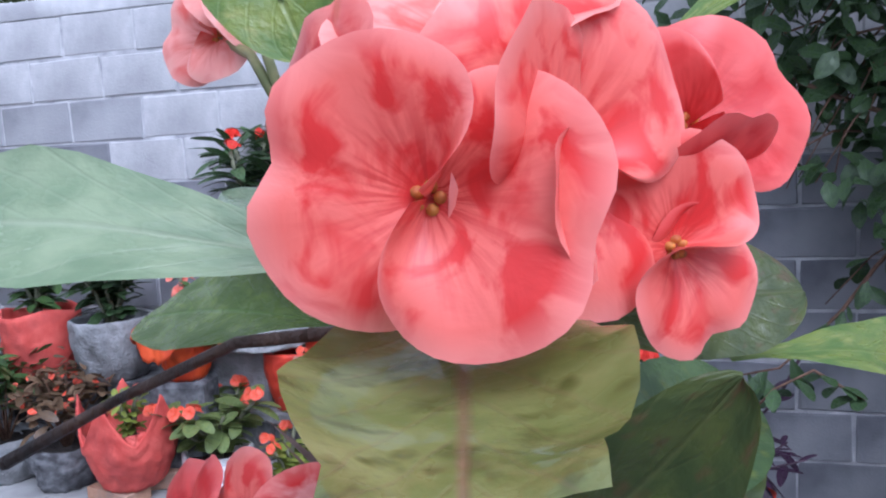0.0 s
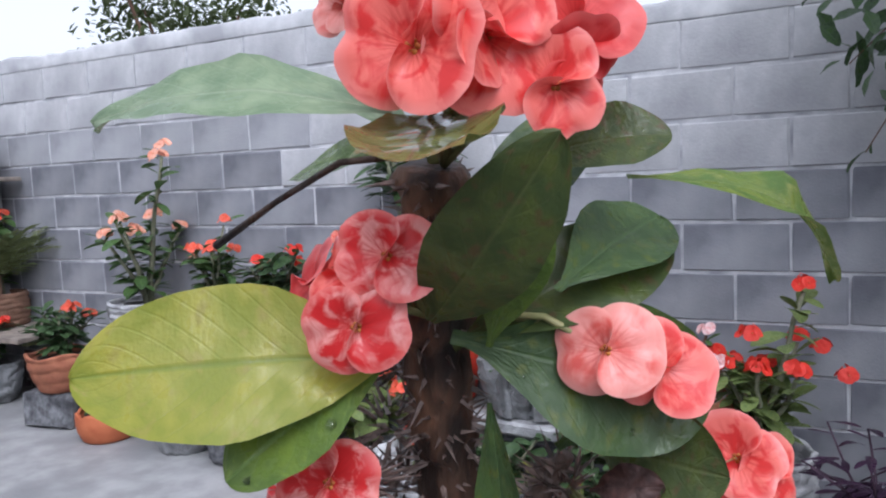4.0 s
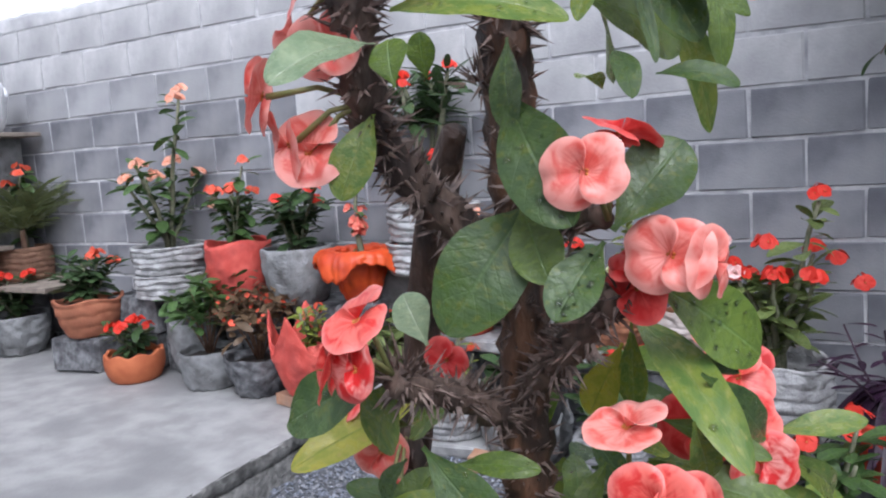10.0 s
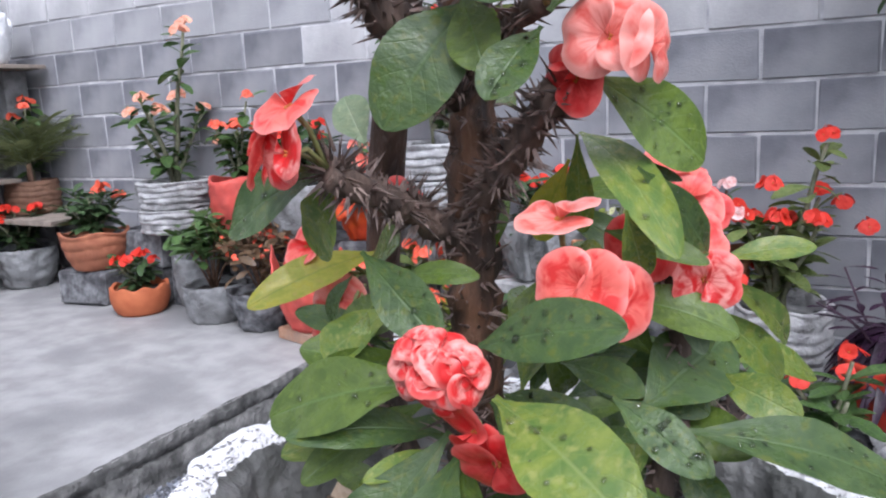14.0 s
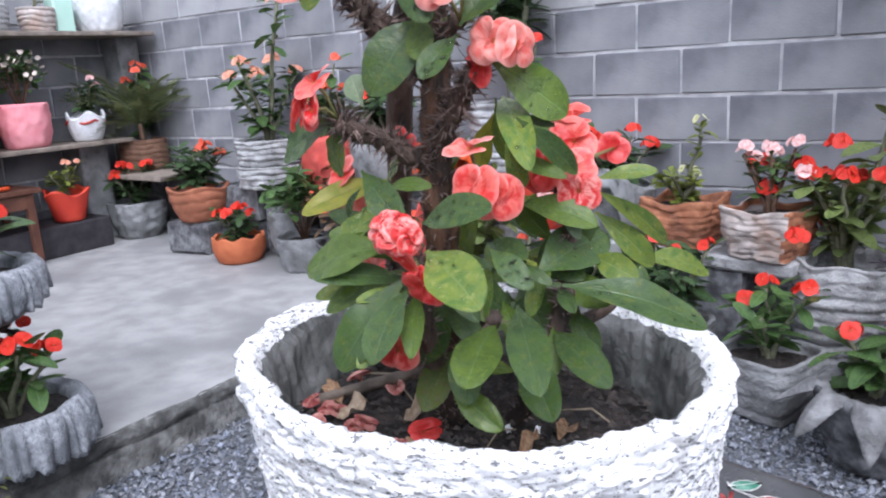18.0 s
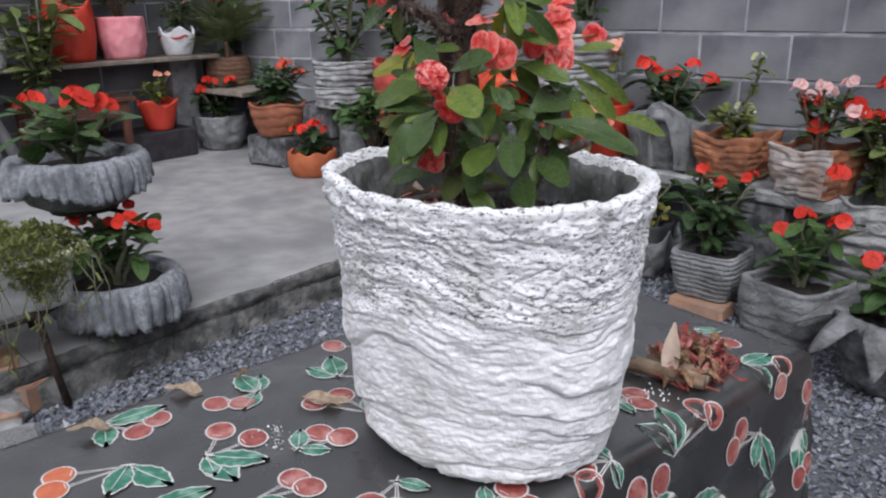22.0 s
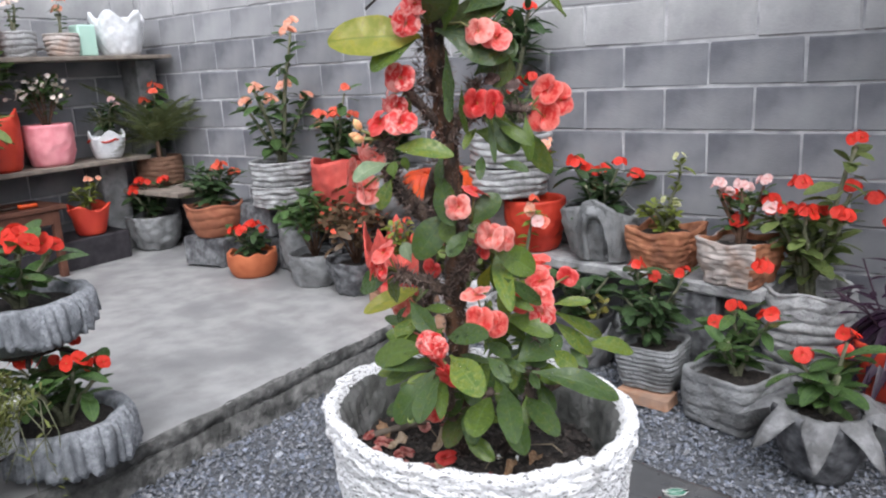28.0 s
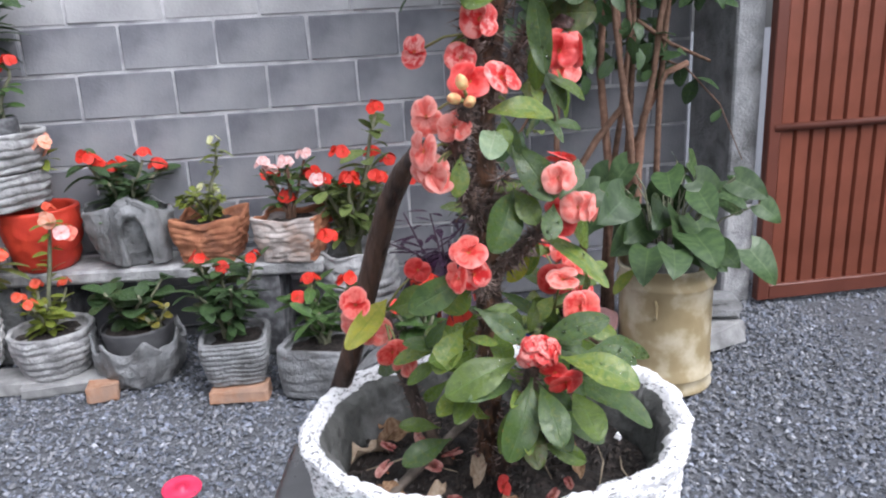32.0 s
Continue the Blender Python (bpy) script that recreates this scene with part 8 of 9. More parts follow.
# low on the gate side, behind the long leaves
for b0, t0, m0 in (((1.045, -2.868, 1.057), (1.082, -2.878, 1.045), ML_D), ((1.057, -2.866, 1.039), (1.100, -2.878, 1.031), ML_G), ((1.032, -2.868, 1.045), (1.053, -2.882, 1.008), ML_D), ((1.080, -2.866, 1.058), (1.116, -2.876, 1.048), ML_M), ((1.018, -2.868, 1.026), (1.043, -2.882, 0.990), ML_D), ((1.065, -2.866, 1.019), (1.092, -2.880, 0.998), ML_D), ((1.040, -2.860, 1.030), (1.075, -2.872, 1.012), ML_O)):
    blade(b0, t0, 0.46, m0, (0.15, -0.85, 0.45), 0.08)
# shoulder
blade((0.999, -2.951, 1.375), (0.928, -2.997, 1.3745), 0.50, ML_Y, (0.25, -0.86, 0.48), 0.04, 0.03, 0.52)
blade((0.997, -2.949, 1.375), (0.965, -2.983, 1.347), 0.50, ML_G, (0.35, -0.6, 0.75), 0.06, 0.03, drops=4)
blade((1.013, -2.947, 1.380), (1.072, -2.908, 1.3575), 0.56, ML_D, (0.3, -0.92, 0.25), 0.04, 0.04, 0.62, drops=6)
blade((1.022, -2.944, 1.362), (1.028, -2.952, 1.298), 0.28, ML_D, (-0.35, -0.9, 0.1), -0.03, 0.06, 0.5, drops=4)
blade((1.028, -2.930, 1.330), (1.029, -2.925, 1.284), 0.30, ML_G, (-0.4, -0.9, 0.1), 0.04)
blade((1.036, -2.900, 1.339), (1.079, -2.919, 1.340), 0.66, ML_O, (-0.1, -0.95, 0.25), 0.06, 0.03, 0.62)
blade((1.028, -2.908, 1.338), (1.066, -2.893, 1.366), 0.62, ML_D, (0.1, -0.95, 0.2), 0.05)
blade((1.040, -2.915, 1.329), (1.062, -2.917, 1.334), 0.55, WITHERED, (0.0, -0.85, 0.5), 0.15, 0.25)
blade((1.058, -2.905, 1.337), (1.064, -2.890, 1.324), 0.70, ML_PALE, (0.2, -0.95, 0.1), 0.1, 0.2)
blade((1.037, -2.895, 1.300), (1.062, -2.892, 1.264), 0.48, ML_D, (0.5, -0.8, 0.3), 0.10)
blade((1.060, -2.870, 1.300), (1.067, -2.876, 1.254), 0.26, ML_G, (0.6, -0.75, 0.2), 0.08)
blade((1.040, -2.880, 1.298), (1.052, -2.800, 1.232), 0.22, ML_M, (0.4, -0.8, 0.4), 0.05)
blade((1.036, -2.900, 1.300), (1.050, -2.912, 1.256), 0.14, ML_D, (0.7, -0.7, 0.1), 0.05)
blade((1.020, -2.900, 1.285), (1.050, -2.860, 1.268), 0.60, ML_G, (0.2, -0.8, 0.4), 0.05)
blade((1.015, -2.890, 1.305), (1.002, -2.800, 1.264), 0.40, ML_M, (0.3, -0.8, 0.4), 0.05)
blade((0.978, -2.935, 1.335), (0.962, -2.925, 1.305), 0.45, ML_G, (-0.3, -0.9, 0.2), 0.05)
# middle
blade((0.980, -2.973, 1.276), (1.033, -2.955, 1.268), 0.36, ML_M, (0.1, -0.72, 0.68), 0.10, 0.03, 0.5, drops=5)
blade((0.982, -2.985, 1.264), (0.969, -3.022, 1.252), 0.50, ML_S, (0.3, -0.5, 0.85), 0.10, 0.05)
blade((0.990, -2.990, 1.250), (0.986, -2.985, 1.265), 0.80, ML_G, (0.1, -0.95, 0.2), 0.1)
blade((0.962, -2.958, 1.246), (0.954, -2.972, 1.216), 0.48, ML_M, (0.3, -0.9, 0.2), 0.06)
blade((0.989, -2.968, 1.254), (0.990, -2.973, 1.268), 0.65, ML_G, (0.2, -0.95, 0.2), 0.05)
blade((1.003, -2.936, 1.250), (1.032, -2.958, 1.204), 0.46, ML_D, (-0.1, -0.9, 0.35), 0.07, 0.04, drops=6)
blade((1.000, -2.925, 1.270), (1.008, -2.945, 1.235), 0.34, ML_D, (-0.2, -0.9, 0.2), 0.05)
blade((1.041, -2.944, 1.201), (1.061, -2.925, 1.229), 0.62, ML_D, (0.05, -0.95, 0.2), 0.03)
blade((1.006, -2.932, 1.208), (0.983, -2.956, 1.166), 0.60, ML_D, (0.35, -0.85, 0.3), 0.07, 0.02, 0.5)
blade((1.006, -2.935, 1.211), (1.021, -2.950, 1.184), 0.58, ML_G, (0.0, -0.9, 0.35), 0.05)
blade((1.037, -2.940, 1.197), (1.026, -2.962, 1.174), 0.55, ML_D, (0.1, -0.9, 0.4), 0.06, drops=7)
blade((1.047, -2.925, 1.182), (1.081, -2.896, 1.149), 0.50, ML_G, (0.3, -0.8, 0.5), 0.06, 0.03, drops=10)
blade((1.035, -2.900, 1.160), (1.030, -2.880, 1.118), 0.26, ML_M, (0.2, -0.95, 0.1), 0.05)
blade((1.030, -2.895, 1.150), (1.012, -2.885, 1.115), 0.40, ML_Y, (0.1, -0.9, 0.2), 0.05)
blade((0.968, -2.965, 1.155), (0.915, -2.965, 1.129), 0.42, ML_D, (0.2, -0.8, 0.55), 0.06, drops=2)
blade((0.965, -2.960, 1.150), (0.946, -2.950, 1.118), 0.65, ML_M, (-0.1, -0.95, 0.3), 0.06)
blade((0.972, -2.950, 1.160), (0.960, -2.945, 1.178), 0.70, ML_S, (0.1, -0.8, 0.5), 0.06)
blade((0.968, -2.952, 1.121), (1.006, -2.963, 1.093), 0.42, ML_D, (0.1, -0.85, 0.5), 0.05, 0.04, drops=5)
blade((0.905, -2.848, 1.097), (0.864, -2.907, 1.078), 0.30, ML_Y, (0.3, -0.75, 0.6), 0.08, 0.02, 0.55)
blade((0.905, -2.855, 1.090), (0.945, -2.890, 1.110), 0.50, ML_G, (0, -0.8, 0.6), 0.05)
# hanging leaves by the side shoot
blade((1.031, -2.885, 1.160), (1.082, -2.944, 1.123), 0.22, ML_M, (0.5, -0.8, 0.3), 0.10, 0.03, 0.55, drops=1)
blade((1.065, -2.928, 1.150), (1.081, -2.884, 1.113), 0.24, ML_D, (0.4, -0.8, 0.4), 0.06, 0.03, 0.55, drops=5)
blade((1.064, -2.939, 1.137), (1.066, -2.922, 1.110), 0.36, ML_M, (0.4, -0.9, 0.1), 0.06, 0.03, 0.55, drops=1)
blade((1.060, -2.900, 1.052), (1.083, -2.848, 1.068), 0.60, ML_D, (0.1, -0.9, 0.4), 0.05, 0.03, 0.55, drops=4)
blade((1.067, -2.965, 1.083), (1.096, -2.972, 1.066), 0.42, ML_D, (0.25, -0.7, 0.65), 0.06, 0.03, 0.55, drops=8)
blade((1.069, -2.881, 1.097), (1.080, -2.881, 1.071), 0.34, ML_S, (0.3, -0.9, 0.2), 0.05, 0.03, 0.55, drops=1)
blade((1.074, -2.844, 1.081), (1.104, -2.815, 1.040), 0.30, ML_M, (0.3, -0.8, 0.5), 0.10, 0.03, 0.55, drops=1)
blade((1.079, -2.779, 1.034), (1.114, -2.723, 1.012), 0.34, ML_M, (0.2, -0.6, 0.75), 0.08, 0.03, 0.55, drops=1)
blade((1.082, -2.861, 1.099), (1.104, -2.790, 1.051), 0.16, ML_M, (0.3, -0.8, 0.4), 0.08, 0.03, 0.55, drops=1)
blade((1.082, -2.824, 1.046), (1.107, -2.833, 1.031), 0.42, ML_D, (0.3, -0.75, 0.6), 0.06, 0.03, 0.55, drops=1)
# lower tier
blade((1.020, -2.962, 1.093), (1.073, -2.970, 1.107), 0.40, ML_D, (0.05, -0.75, 0.65), 0.07, 0.02, 0.55, drops=9)
blade((1.002, -2.962, 1.078), (0.938, -2.977, 1.060), 0.45, ML_G, (0.15, -0.65, 0.75), 0.08, 0.03, drops=6)
blade((1.010, -2.966, 1.062), (0.981, -3.001, 1.010), 0.42, ML_D, (0.1, -0.9, 0.35), 0.08, 0.03, 0.6)
blade((1.015, -2.966, 1.058), (1.020, -3.014, 1.025), 0.42, ML_D, (0.0, -0.75, 0.65), 0.10, 0.02, 0.65)
blade((1.031, -2.974, 1.081), (1.085, -3.004, 1.063), 0.46, ML_M, (0.1, -0.6, 0.8), 0.08, 0.03, 0.6, drops=5)
blade((1.077, -2.900, 1.046), (1.154, -2.862, 1.018), 0.30, ML_D, (0.25, -0.5, 0.85), 0.09, 0.03, 0.55, drops=9)
blade((1.059, -2.924, 1.038), (1.105, -2.984, 1.013), 0.30, ML_D, (0.3, -0.6, 0.75), 0.08, 0.02)
blade((1.060, -2.885, 1.010), (1.116, -2.920, 0.994), 0.34, ML_D, (0.25, -0.6, 0.75), 0.08)
blade((1.052, -2.938, 1.030), (1.060, -2.985, 1.008), 0.55, ML_G, (0.2, -0.75, 0.6), 0.08)
blade((1.083, -2.858, 1.075), (1.045, -2.868, 1.042), 0.55, ML_D, (0.2, -0.95, 0.2), 0.05)
blade((1.080, -2.860, 1.105), (1.117, -2.846, 1.110), 0.30, ML_M, (0.1, -0.7, 0.7), 0.06)
blade((1.060, -2.875, 1.065), (1.035, -2.880, 1.095), 0.50, ML_G, (0, -0.95, 0.2), 0.05)
blade((1.020, -2.930, 1.040), (1.000, -2.950, 1.000), 0.55, ML_D, (0.2, -0.9, 0.3), 0.08)
blade((1.020, -2.920, 1.010), (1.045, -2.960, 0.985), 0.45, ML_D, (0.2, -0.8, 0.5), 0.1)
blade((1.010, -2.915, 1.000), (1.015, -2.965, 0.975), 0.45, ML_O, (0.1, -0.8, 0.5), 0.1)
blade((1.045, -2.890, 0.990), (1.085, -2.93, 0.970), 0.42, ML_D, (0.2, -0.7, 0.6), 0.1)
blade((0.975, -2.920, 1.050), (0.946, -2.972, 1.032), 0.32, ML_G, (0, -0.8, 0.5), 0.08)
blade((0.975, -2.915, 1.065), (0.945, -2.95, 1.075), 0.28, ML_G, (0.3, -0.9, 0.2), 0.08)
blade((0.960, -2.900, 1.085), (0.935, -2.925, 1.080), 0.60, ML_G, (0, -0.8, 0.5), 0.08)
for k in range(26):
    a = lm.uniform(0, 6.28)
    zz = lm.uniform(0.97, 1.10)
    b0 = Vector((0.99 + 0.05 * math.cos(a), -2.885 + 0.04 * math.sin(a), zz))
    d0 = Vector((math.cos(a), math.sin(a) * 0.9 + 0.25, lm.uniform(-0.5, 0.5)))
    blade(b0, b0 + d0.normalized() * lm.uniform(0.035, 0.06), lm.uniform(0.3, 0.5), lm.choice((ML_D, ML_G, ML_M)), (0.1, -0.6, 0.75), 0.1)

# the leafy skirt of the plant, thickest round its side shoots
for cx, cy, z0, z1, count, reach in ((1.062, -2.875, 0.99, 1.10, 11, 0.040), (1.035, -2.905, 1.02, 1.15, 8, 0.036), (1.008, -2.945, 0.985, 1.07, 12, 0.05), (0.960, -2.935, 1.03, 1.13, 8, 0.04), (1.00, -2.86, 1.00, 1.18, 12, 0.05), (1.035, -2.90, 1.20, 1.30, 6, 0.035)):
    for k in range(count):
        a = lm.uniform(0, 6.28)
        b0 = Vector((cx + 0.012 * math.cos(a), cy + 0.012 * math.sin(a), lm.uniform(z0, z1)))
        d0 = Vector((math.cos(a) + 0.35, math.sin(a) * 0.8, lm.uniform(-1.1, 0.2)))
        blade(b0, b0 + d0.normalized() * reach * lm.uniform(0.65, 1.15), lm.uniform(0.24, 0.40), lm.choice((ML_D, ML_G, ML_M, ML_D, ML_M, ML_G)), (lm.uniform(-0.2, 0.4), -0.7, 0.65), lm.uniform(0.05, 0.14), 0.04, lm.uniform(0.5, 0.62), drops=1 if k % 5 == 0 else 0)


def bloom(loc, normal, r=0.0105, material=CORAL, spin=0.0, gap=0.40, cup=0.22, stalk=None, seed=None):
    """Two broad kidney-shaped bracts that clasp a small sunken eye and overlap at their ends."""
    R = r * 1.46
    sd = lm.randrange(1000) if seed is None else seed
    rd = random.Random(sd)
    parts = []
    seg, rings = 44, 9
    for s in (0, 1):
        V, Fc, UV = [(0, 0, 0)], [], [(0.0, 0.0)]
        span = rd.uniform(1.95, 2.25)
        ph, lift, notch = rd.uniform(0, 6), rd.uniform(-0.22, 0.32), rd.uniform(0.05, 0.16)
        big, curl = rd.uniform(0.94, 1.06), rd.uniform(0.05, 0.22)
        for j in range(1, rings + 1):
            q = j / rings
            for k in range(seg + 1):
                th = span * math.sin(math.pi / 2 * (2 * k / seg - 1))
                e = abs(th) / span
                rho = R * big * q * (1 - notch * math.exp(-(th * 3.4) ** 2)) * ((1 - e ** 3.8) ** 0.58 * 0.95 + 0.05)
                z = (cup * 1.5 * q - cup * 1.15 * q ** 3 + 0.19 * q * th / span + curl * q * e ** 4 * (1 if th > 0 else -0.4) + 0.05 * q * q * math.sin(2 * th + ph) + 0.022 * q ** 3 * math.sin(9 * th + ph) - 0.05 * q * math.exp(-(th * 5) ** 2) + lift * q * q * max(0, math.cos(th))) * R
                V.append((0.95 * rho * math.sin(th), 1.06 * rho * math.cos(th), z))
                UV.append((q, e))
        c = seg + 1
        for k in range(seg):
            Fc.append((0, 1 + k + 1, 1 + k))
        for j in range(rings - 1):
            for k in range(seg):
                a = 1 + j * c + k
                Fc.append((a, a + 1, a + 1 + c, a + c))
        if s:
            V = [(-x, -y, z) for x, y, z in V]
        parts.append((V, Fc, UV))
    top = raw("flower", *parts[0][:2], material, euph, uvs=parts[0][2])
    top.matrix_basis = face(Vector(loc) - EO, normal, spin)
    raw("bract", *parts[1][:2], material, top, uvs=parts[1][2])
    ev, ef = [], []
    for k in range(5):
        a = 2 * math.pi * k / 5
        o = len(ev)
        cx, cy = 0.074 * R * math.cos(a), 0.074 * R * math.sin(a)
        for i in range(8):
            b = 2 * math.pi * i / 8
            ev += [(cx + 0.050 * R * math.cos(b), cy + 0.050 * R * math.sin(b), -0.01 * R), (cx + 0.032 * R * math.cos(b), cy + 0.032 * R * math.sin(b), 0.085 * R)]
        for i in range(8):
            i2 = (i + 1) % 8
            ef.append((o + 2 * i, o + 2 * i2, o + 2 * i2 + 1, o + 2 * i + 1))
        ef.append(tuple(o + 2 * i + 1 for i in range(8)))
    raw("eye", ev, ef, YELLOW_EYE, top, label="small orange-yellow flower eye")
    if stalk:
        p0, p1 = Vector(stalk) - EO, Vector(loc) - EO - Vector(normal).normalized() * 0.001
        raw("flower_stalk", *tube([p0, p0.lerp(p1, 0.5) + Vector((0, 0, 0.004)), p1], [0.0011, 0.0010, 0.0013], 7), PEDUNCLE, euph)
    return top


HEAD = (1.012, -2.945, 1.425)
bloom((1.024, -2.981, 1.449), (0.10, -0.99, 0.10), 0.0112, CORAL, 75, stalk=HEAD, cup=0.22, seed=5)
bloom((1.010, -2.967, 1.455), (-0.62, -0.72, 0.20), 0.0110, CORAL, 10, stalk=HEAD)
bloom((1.034, -2.968, 1.452), (0.70, -0.71, 0.05), 0.0130, CORAL, 0, stalk=HEAD, cup=0.28)
bloom((1.035, -2.976, 1.453), (0.97, -0.12, 0.1), 0.0096, CORAL, 0, stalk=HEAD, cup=0.1)
bloom((1.047, -2.959, 1.441), (0.62, -0.75, 0.1), 0.0092, CORAL, 20, stalk=HEAD)
bloom((1.049, -2.949, 1.455), (0.55, -0.78, 0.30), 0.0110, CORAL_RED, 115, stalk=HEAD)
bloom((1.024, -2.960, 1.466), (0.10, -0.45, 0.90), 0.0118, SALMON, 90, stalk=HEAD)
bloom((1.049, -2.952, 1.446), (0.75, -0.5, -0.3), 0.0090, CORAL_RED, 0, stalk=HEAD)
bloom((0.958, -2.905, 1.480), (-0.35, -0.8, 0.3), 0.0092, SALMON, 80, stalk=(0.985, -2.93, 1.46))
bloom((0.964, -2.905, 1.486), (0.5, -0.5, 0.6), 0.0085, SALMON, 20, stalk=(0.985, -2.93, 1.46))
NECK = (1.004, -2.945, 1.385)
bloom((1.004, -2.963, 1.403), (0.40, -0.88, 0.22), 0.0092, BLOTCH, 80, stalk=NECK)
bloom((0.998, -2.969, 1.386), (0.35, -0.92, 0.05), 0.0092, BLOTCH, 100, stalk=NECK)
bloom((0.972, -2.950, 1.393), (-0.5, -0.7, 0.4), 0.0095, CORAL_RED, 20, stalk=NECK)
bloom((0.986, -2.955, 1.397), (-0.3, -0.8, 0.4), 0.0095, CORAL, 60, stalk=NECK)
bloom((1.051, -2.935, 1.376), (0.15, -0.95, 0.25), 0.0098, SALMON, 95, stalk=(1.02, -2.94, 1.385))
bloom((1.063, -2.925, 1.370), (0.65, -0.65, 0.2), 0.0098, CORAL, 60, stalk=(1.02, -2.94, 1.385))
bloom((0.979, -2.958, 1.339), (0.25, -0.92, 0.2), 0.0108, BLOTCH, 85, stalk=(0.978, -2.94, 1.33))
bloom((0.936, -2.926, 1.318), (-0.60, -0.75, 0.1), 0.0088, BLOTCH, 10, stalk=(0.978, -2.94, 1.33))
bloom((0.966, -2.950, 1.313), (0.1, -0.95, 0.2), 0.0085, BLOTCH, 70, stalk=(0.978, -2.94, 1.33))
TIPL = (0.966, -2.974, 1.285)
bloom((0.990, -2.975, 1.299), (0.32, -0.72, 0.60), 0.0110, BLOTCH, 95, stalk=TIPL, cup=0.3)
bloom((0.967, -2.977, 1.298), (-0.25, -0.75, 0.55), 0.0110, CORAL_RED, 75, stalk=TIPL, cup=0.35)
bloom((0.937, -2.967, 1.275), (-0.55, -0.80, 0.15), 0.0098, SALMON, 20, stalk=TIPL)
bloom((0.955, -2.974, 1.268), (0.1, -0.9, -0.1), 0.0095, SALMON, 100, stalk=TIPL)
for p, d in (((0.958, -2.998, 1.299), (-0.3, -0.3, 0.9)), ((0.953, -2.996, 1.289), (-0.7, -0.5, 0.3)), ((0.962, -3.002, 1.287), (-0.2, -0.9, 0.1))):
    y = Vector(d).normalized()
    rows = [(0.0005, -0.005), (0.0032, -0.003), (0.0040, 0.0005), (0.0032, 0.004), (0.0010, 0.0066), (0.0002, 0.007)]
    ob = raw("flower_bud", *lathe(rows, 14, lambda a, i, r, z: (r * (1 + 0.18 * math.sin(2 * a)) * math.cos(a), r * math.sin(a), z)), BUD, euph)
    ob.matrix_basis = face(Vector(p) - EO, y)
    raw("flower_stalk", *tube([Vector(TIPL) - EO, Vector(p) - EO - y * 0.005], [0.0013, 0.0013], 7), PEDUNCLE, euph)
RNODE = (1.032, -2.908, 1.325)
bloom((1.045, -2.931, 1.313), (-0.12, -0.97, 0.15), 0.0108, CORAL_RED, 92, stalk=RNODE, cup=0.3)
bloom((1.059, -2.926, 1.312), (0.93, -0.30, 0.1), 0.0108, CORAL_RED, 90, stalk=RNODE)
bloom((1.071, -2.852, 1.295), (0.25, -0.92, 0.1), 0.0118, CORAL, 90, stalk=(1.06, -2.862, 1.302))
bloom((1.074, -2.848, 1.319), (0.15, -0.9, 0.35), 0.0115, CORAL, 60, stalk=(1.06, -2.862, 1.302))
bloom((1.083, -2.840, 1.310), (0.7, -0.6, 0.2), 0.0110, CORAL, 20, stalk=(1.06, -2.862, 1.302))
LEFT = (0.960, -2.958, 1.250)
bloom((0.932, -2.981, 1.253), (-0.85, -0.50, 0.15), 0.0105, SALMON, 85, stalk=LEFT)
bloom((0.941, -2.970, 1.233), (0.15, -0.75, 0.65), 0.0105, SALMON, 20, stalk=LEFT)
bloom((0.936, -2.974, 1.236), (-0.5, -0.8, -0.2), 0.0095, SALMON, 60, stalk=LEFT)
MNODE = (1.038, -2.938, 1.204)
bloom((1.036, -2.956, 1.221), (0.18, -0.95, 0.2), 0.0102, SALMON, 100, stalk=MNODE, cup=0.32)
bloom((1.043, -2.938, 1.232), (0.3, 0.2, 0.9), 0.0095, CORAL_RED, 30, stalk=MNODE)
bloom((1.058, -2.937, 1.192), (0.10, -0.95, 0.2), 0.0102, SALMON, 90, stalk=(1.04, -2.925, 1.178), cup=0.35)
bloom((1.069, -2.932, 1.189), (0.88, -0.40, 0.05), 0.0098, SALMON, 80, stalk=(1.04, -2.925, 1.178))
bloom((1.047, -2.924, 1.188), (-0.2, -0.5, 0.8), 0.0100, CORAL_RED, 10, stalk=(1.04, -2.925, 1.178))
bloom((1.045, -2.930, 1.180), (-0.3, -0.9, -0.1), 0.0095, CORAL_RED, 70, stalk=(1.04, -2.925, 1.178))
TWO = (0.967, -2.968, 1.154)
bloom((0.961, -2.978, 1.175), (-0.35, -0.45, 0.80), 0.0100, CORAL, 60, stalk=TWO)
bloom((0.963, -2.984, 1.160), (-0.25, -0.90, 0.15), 0.0092, BLOTCH, 115, stalk=TWO)
bloom((0.952, -2.982, 1.158), (-0.8, -0.55, 0.2), 0.0088, CORAL, 80, stalk=TWO)
LOW = (1.040, -2.930, 1.105)
bloom((1.054, -2.954, 1.114), (0.12, -0.95, 0.25), 0.0112, CORAL, 88, stalk=LOW, cup=0.3)
bloom((1.043, -2.943, 1.134), (-0.10, -0.45, 0.88), 0.0105, SALMON, 5, stalk=LOW)
bloom((1.061, -2.945, 1.108), (0.75, -0.6, 0.0), 0.0108, CORAL, 80, stalk=LOW)
RC = (1.062, -2.872, 1.105)
bloom((1.056, -2.882, 1.113), (-0.15, -0.95, 0.2), 0.0112, CORAL_RED, 90, stalk=RC)
bloom((1.069, -2.864, 1.130), (0.45, -0.75, 0.4), 0.0110, CORAL, 30, stalk=RC)
bloom((1.079, -2.878, 1.101), (0.3, -0.95, 0.0), 0.0095, BLOTCH, 90, stalk=RC)
bloom((1.072, -2.872, 1.114), (0.65, -0.7, 0.2), 0.0105, CORAL, 100, stalk=RC)
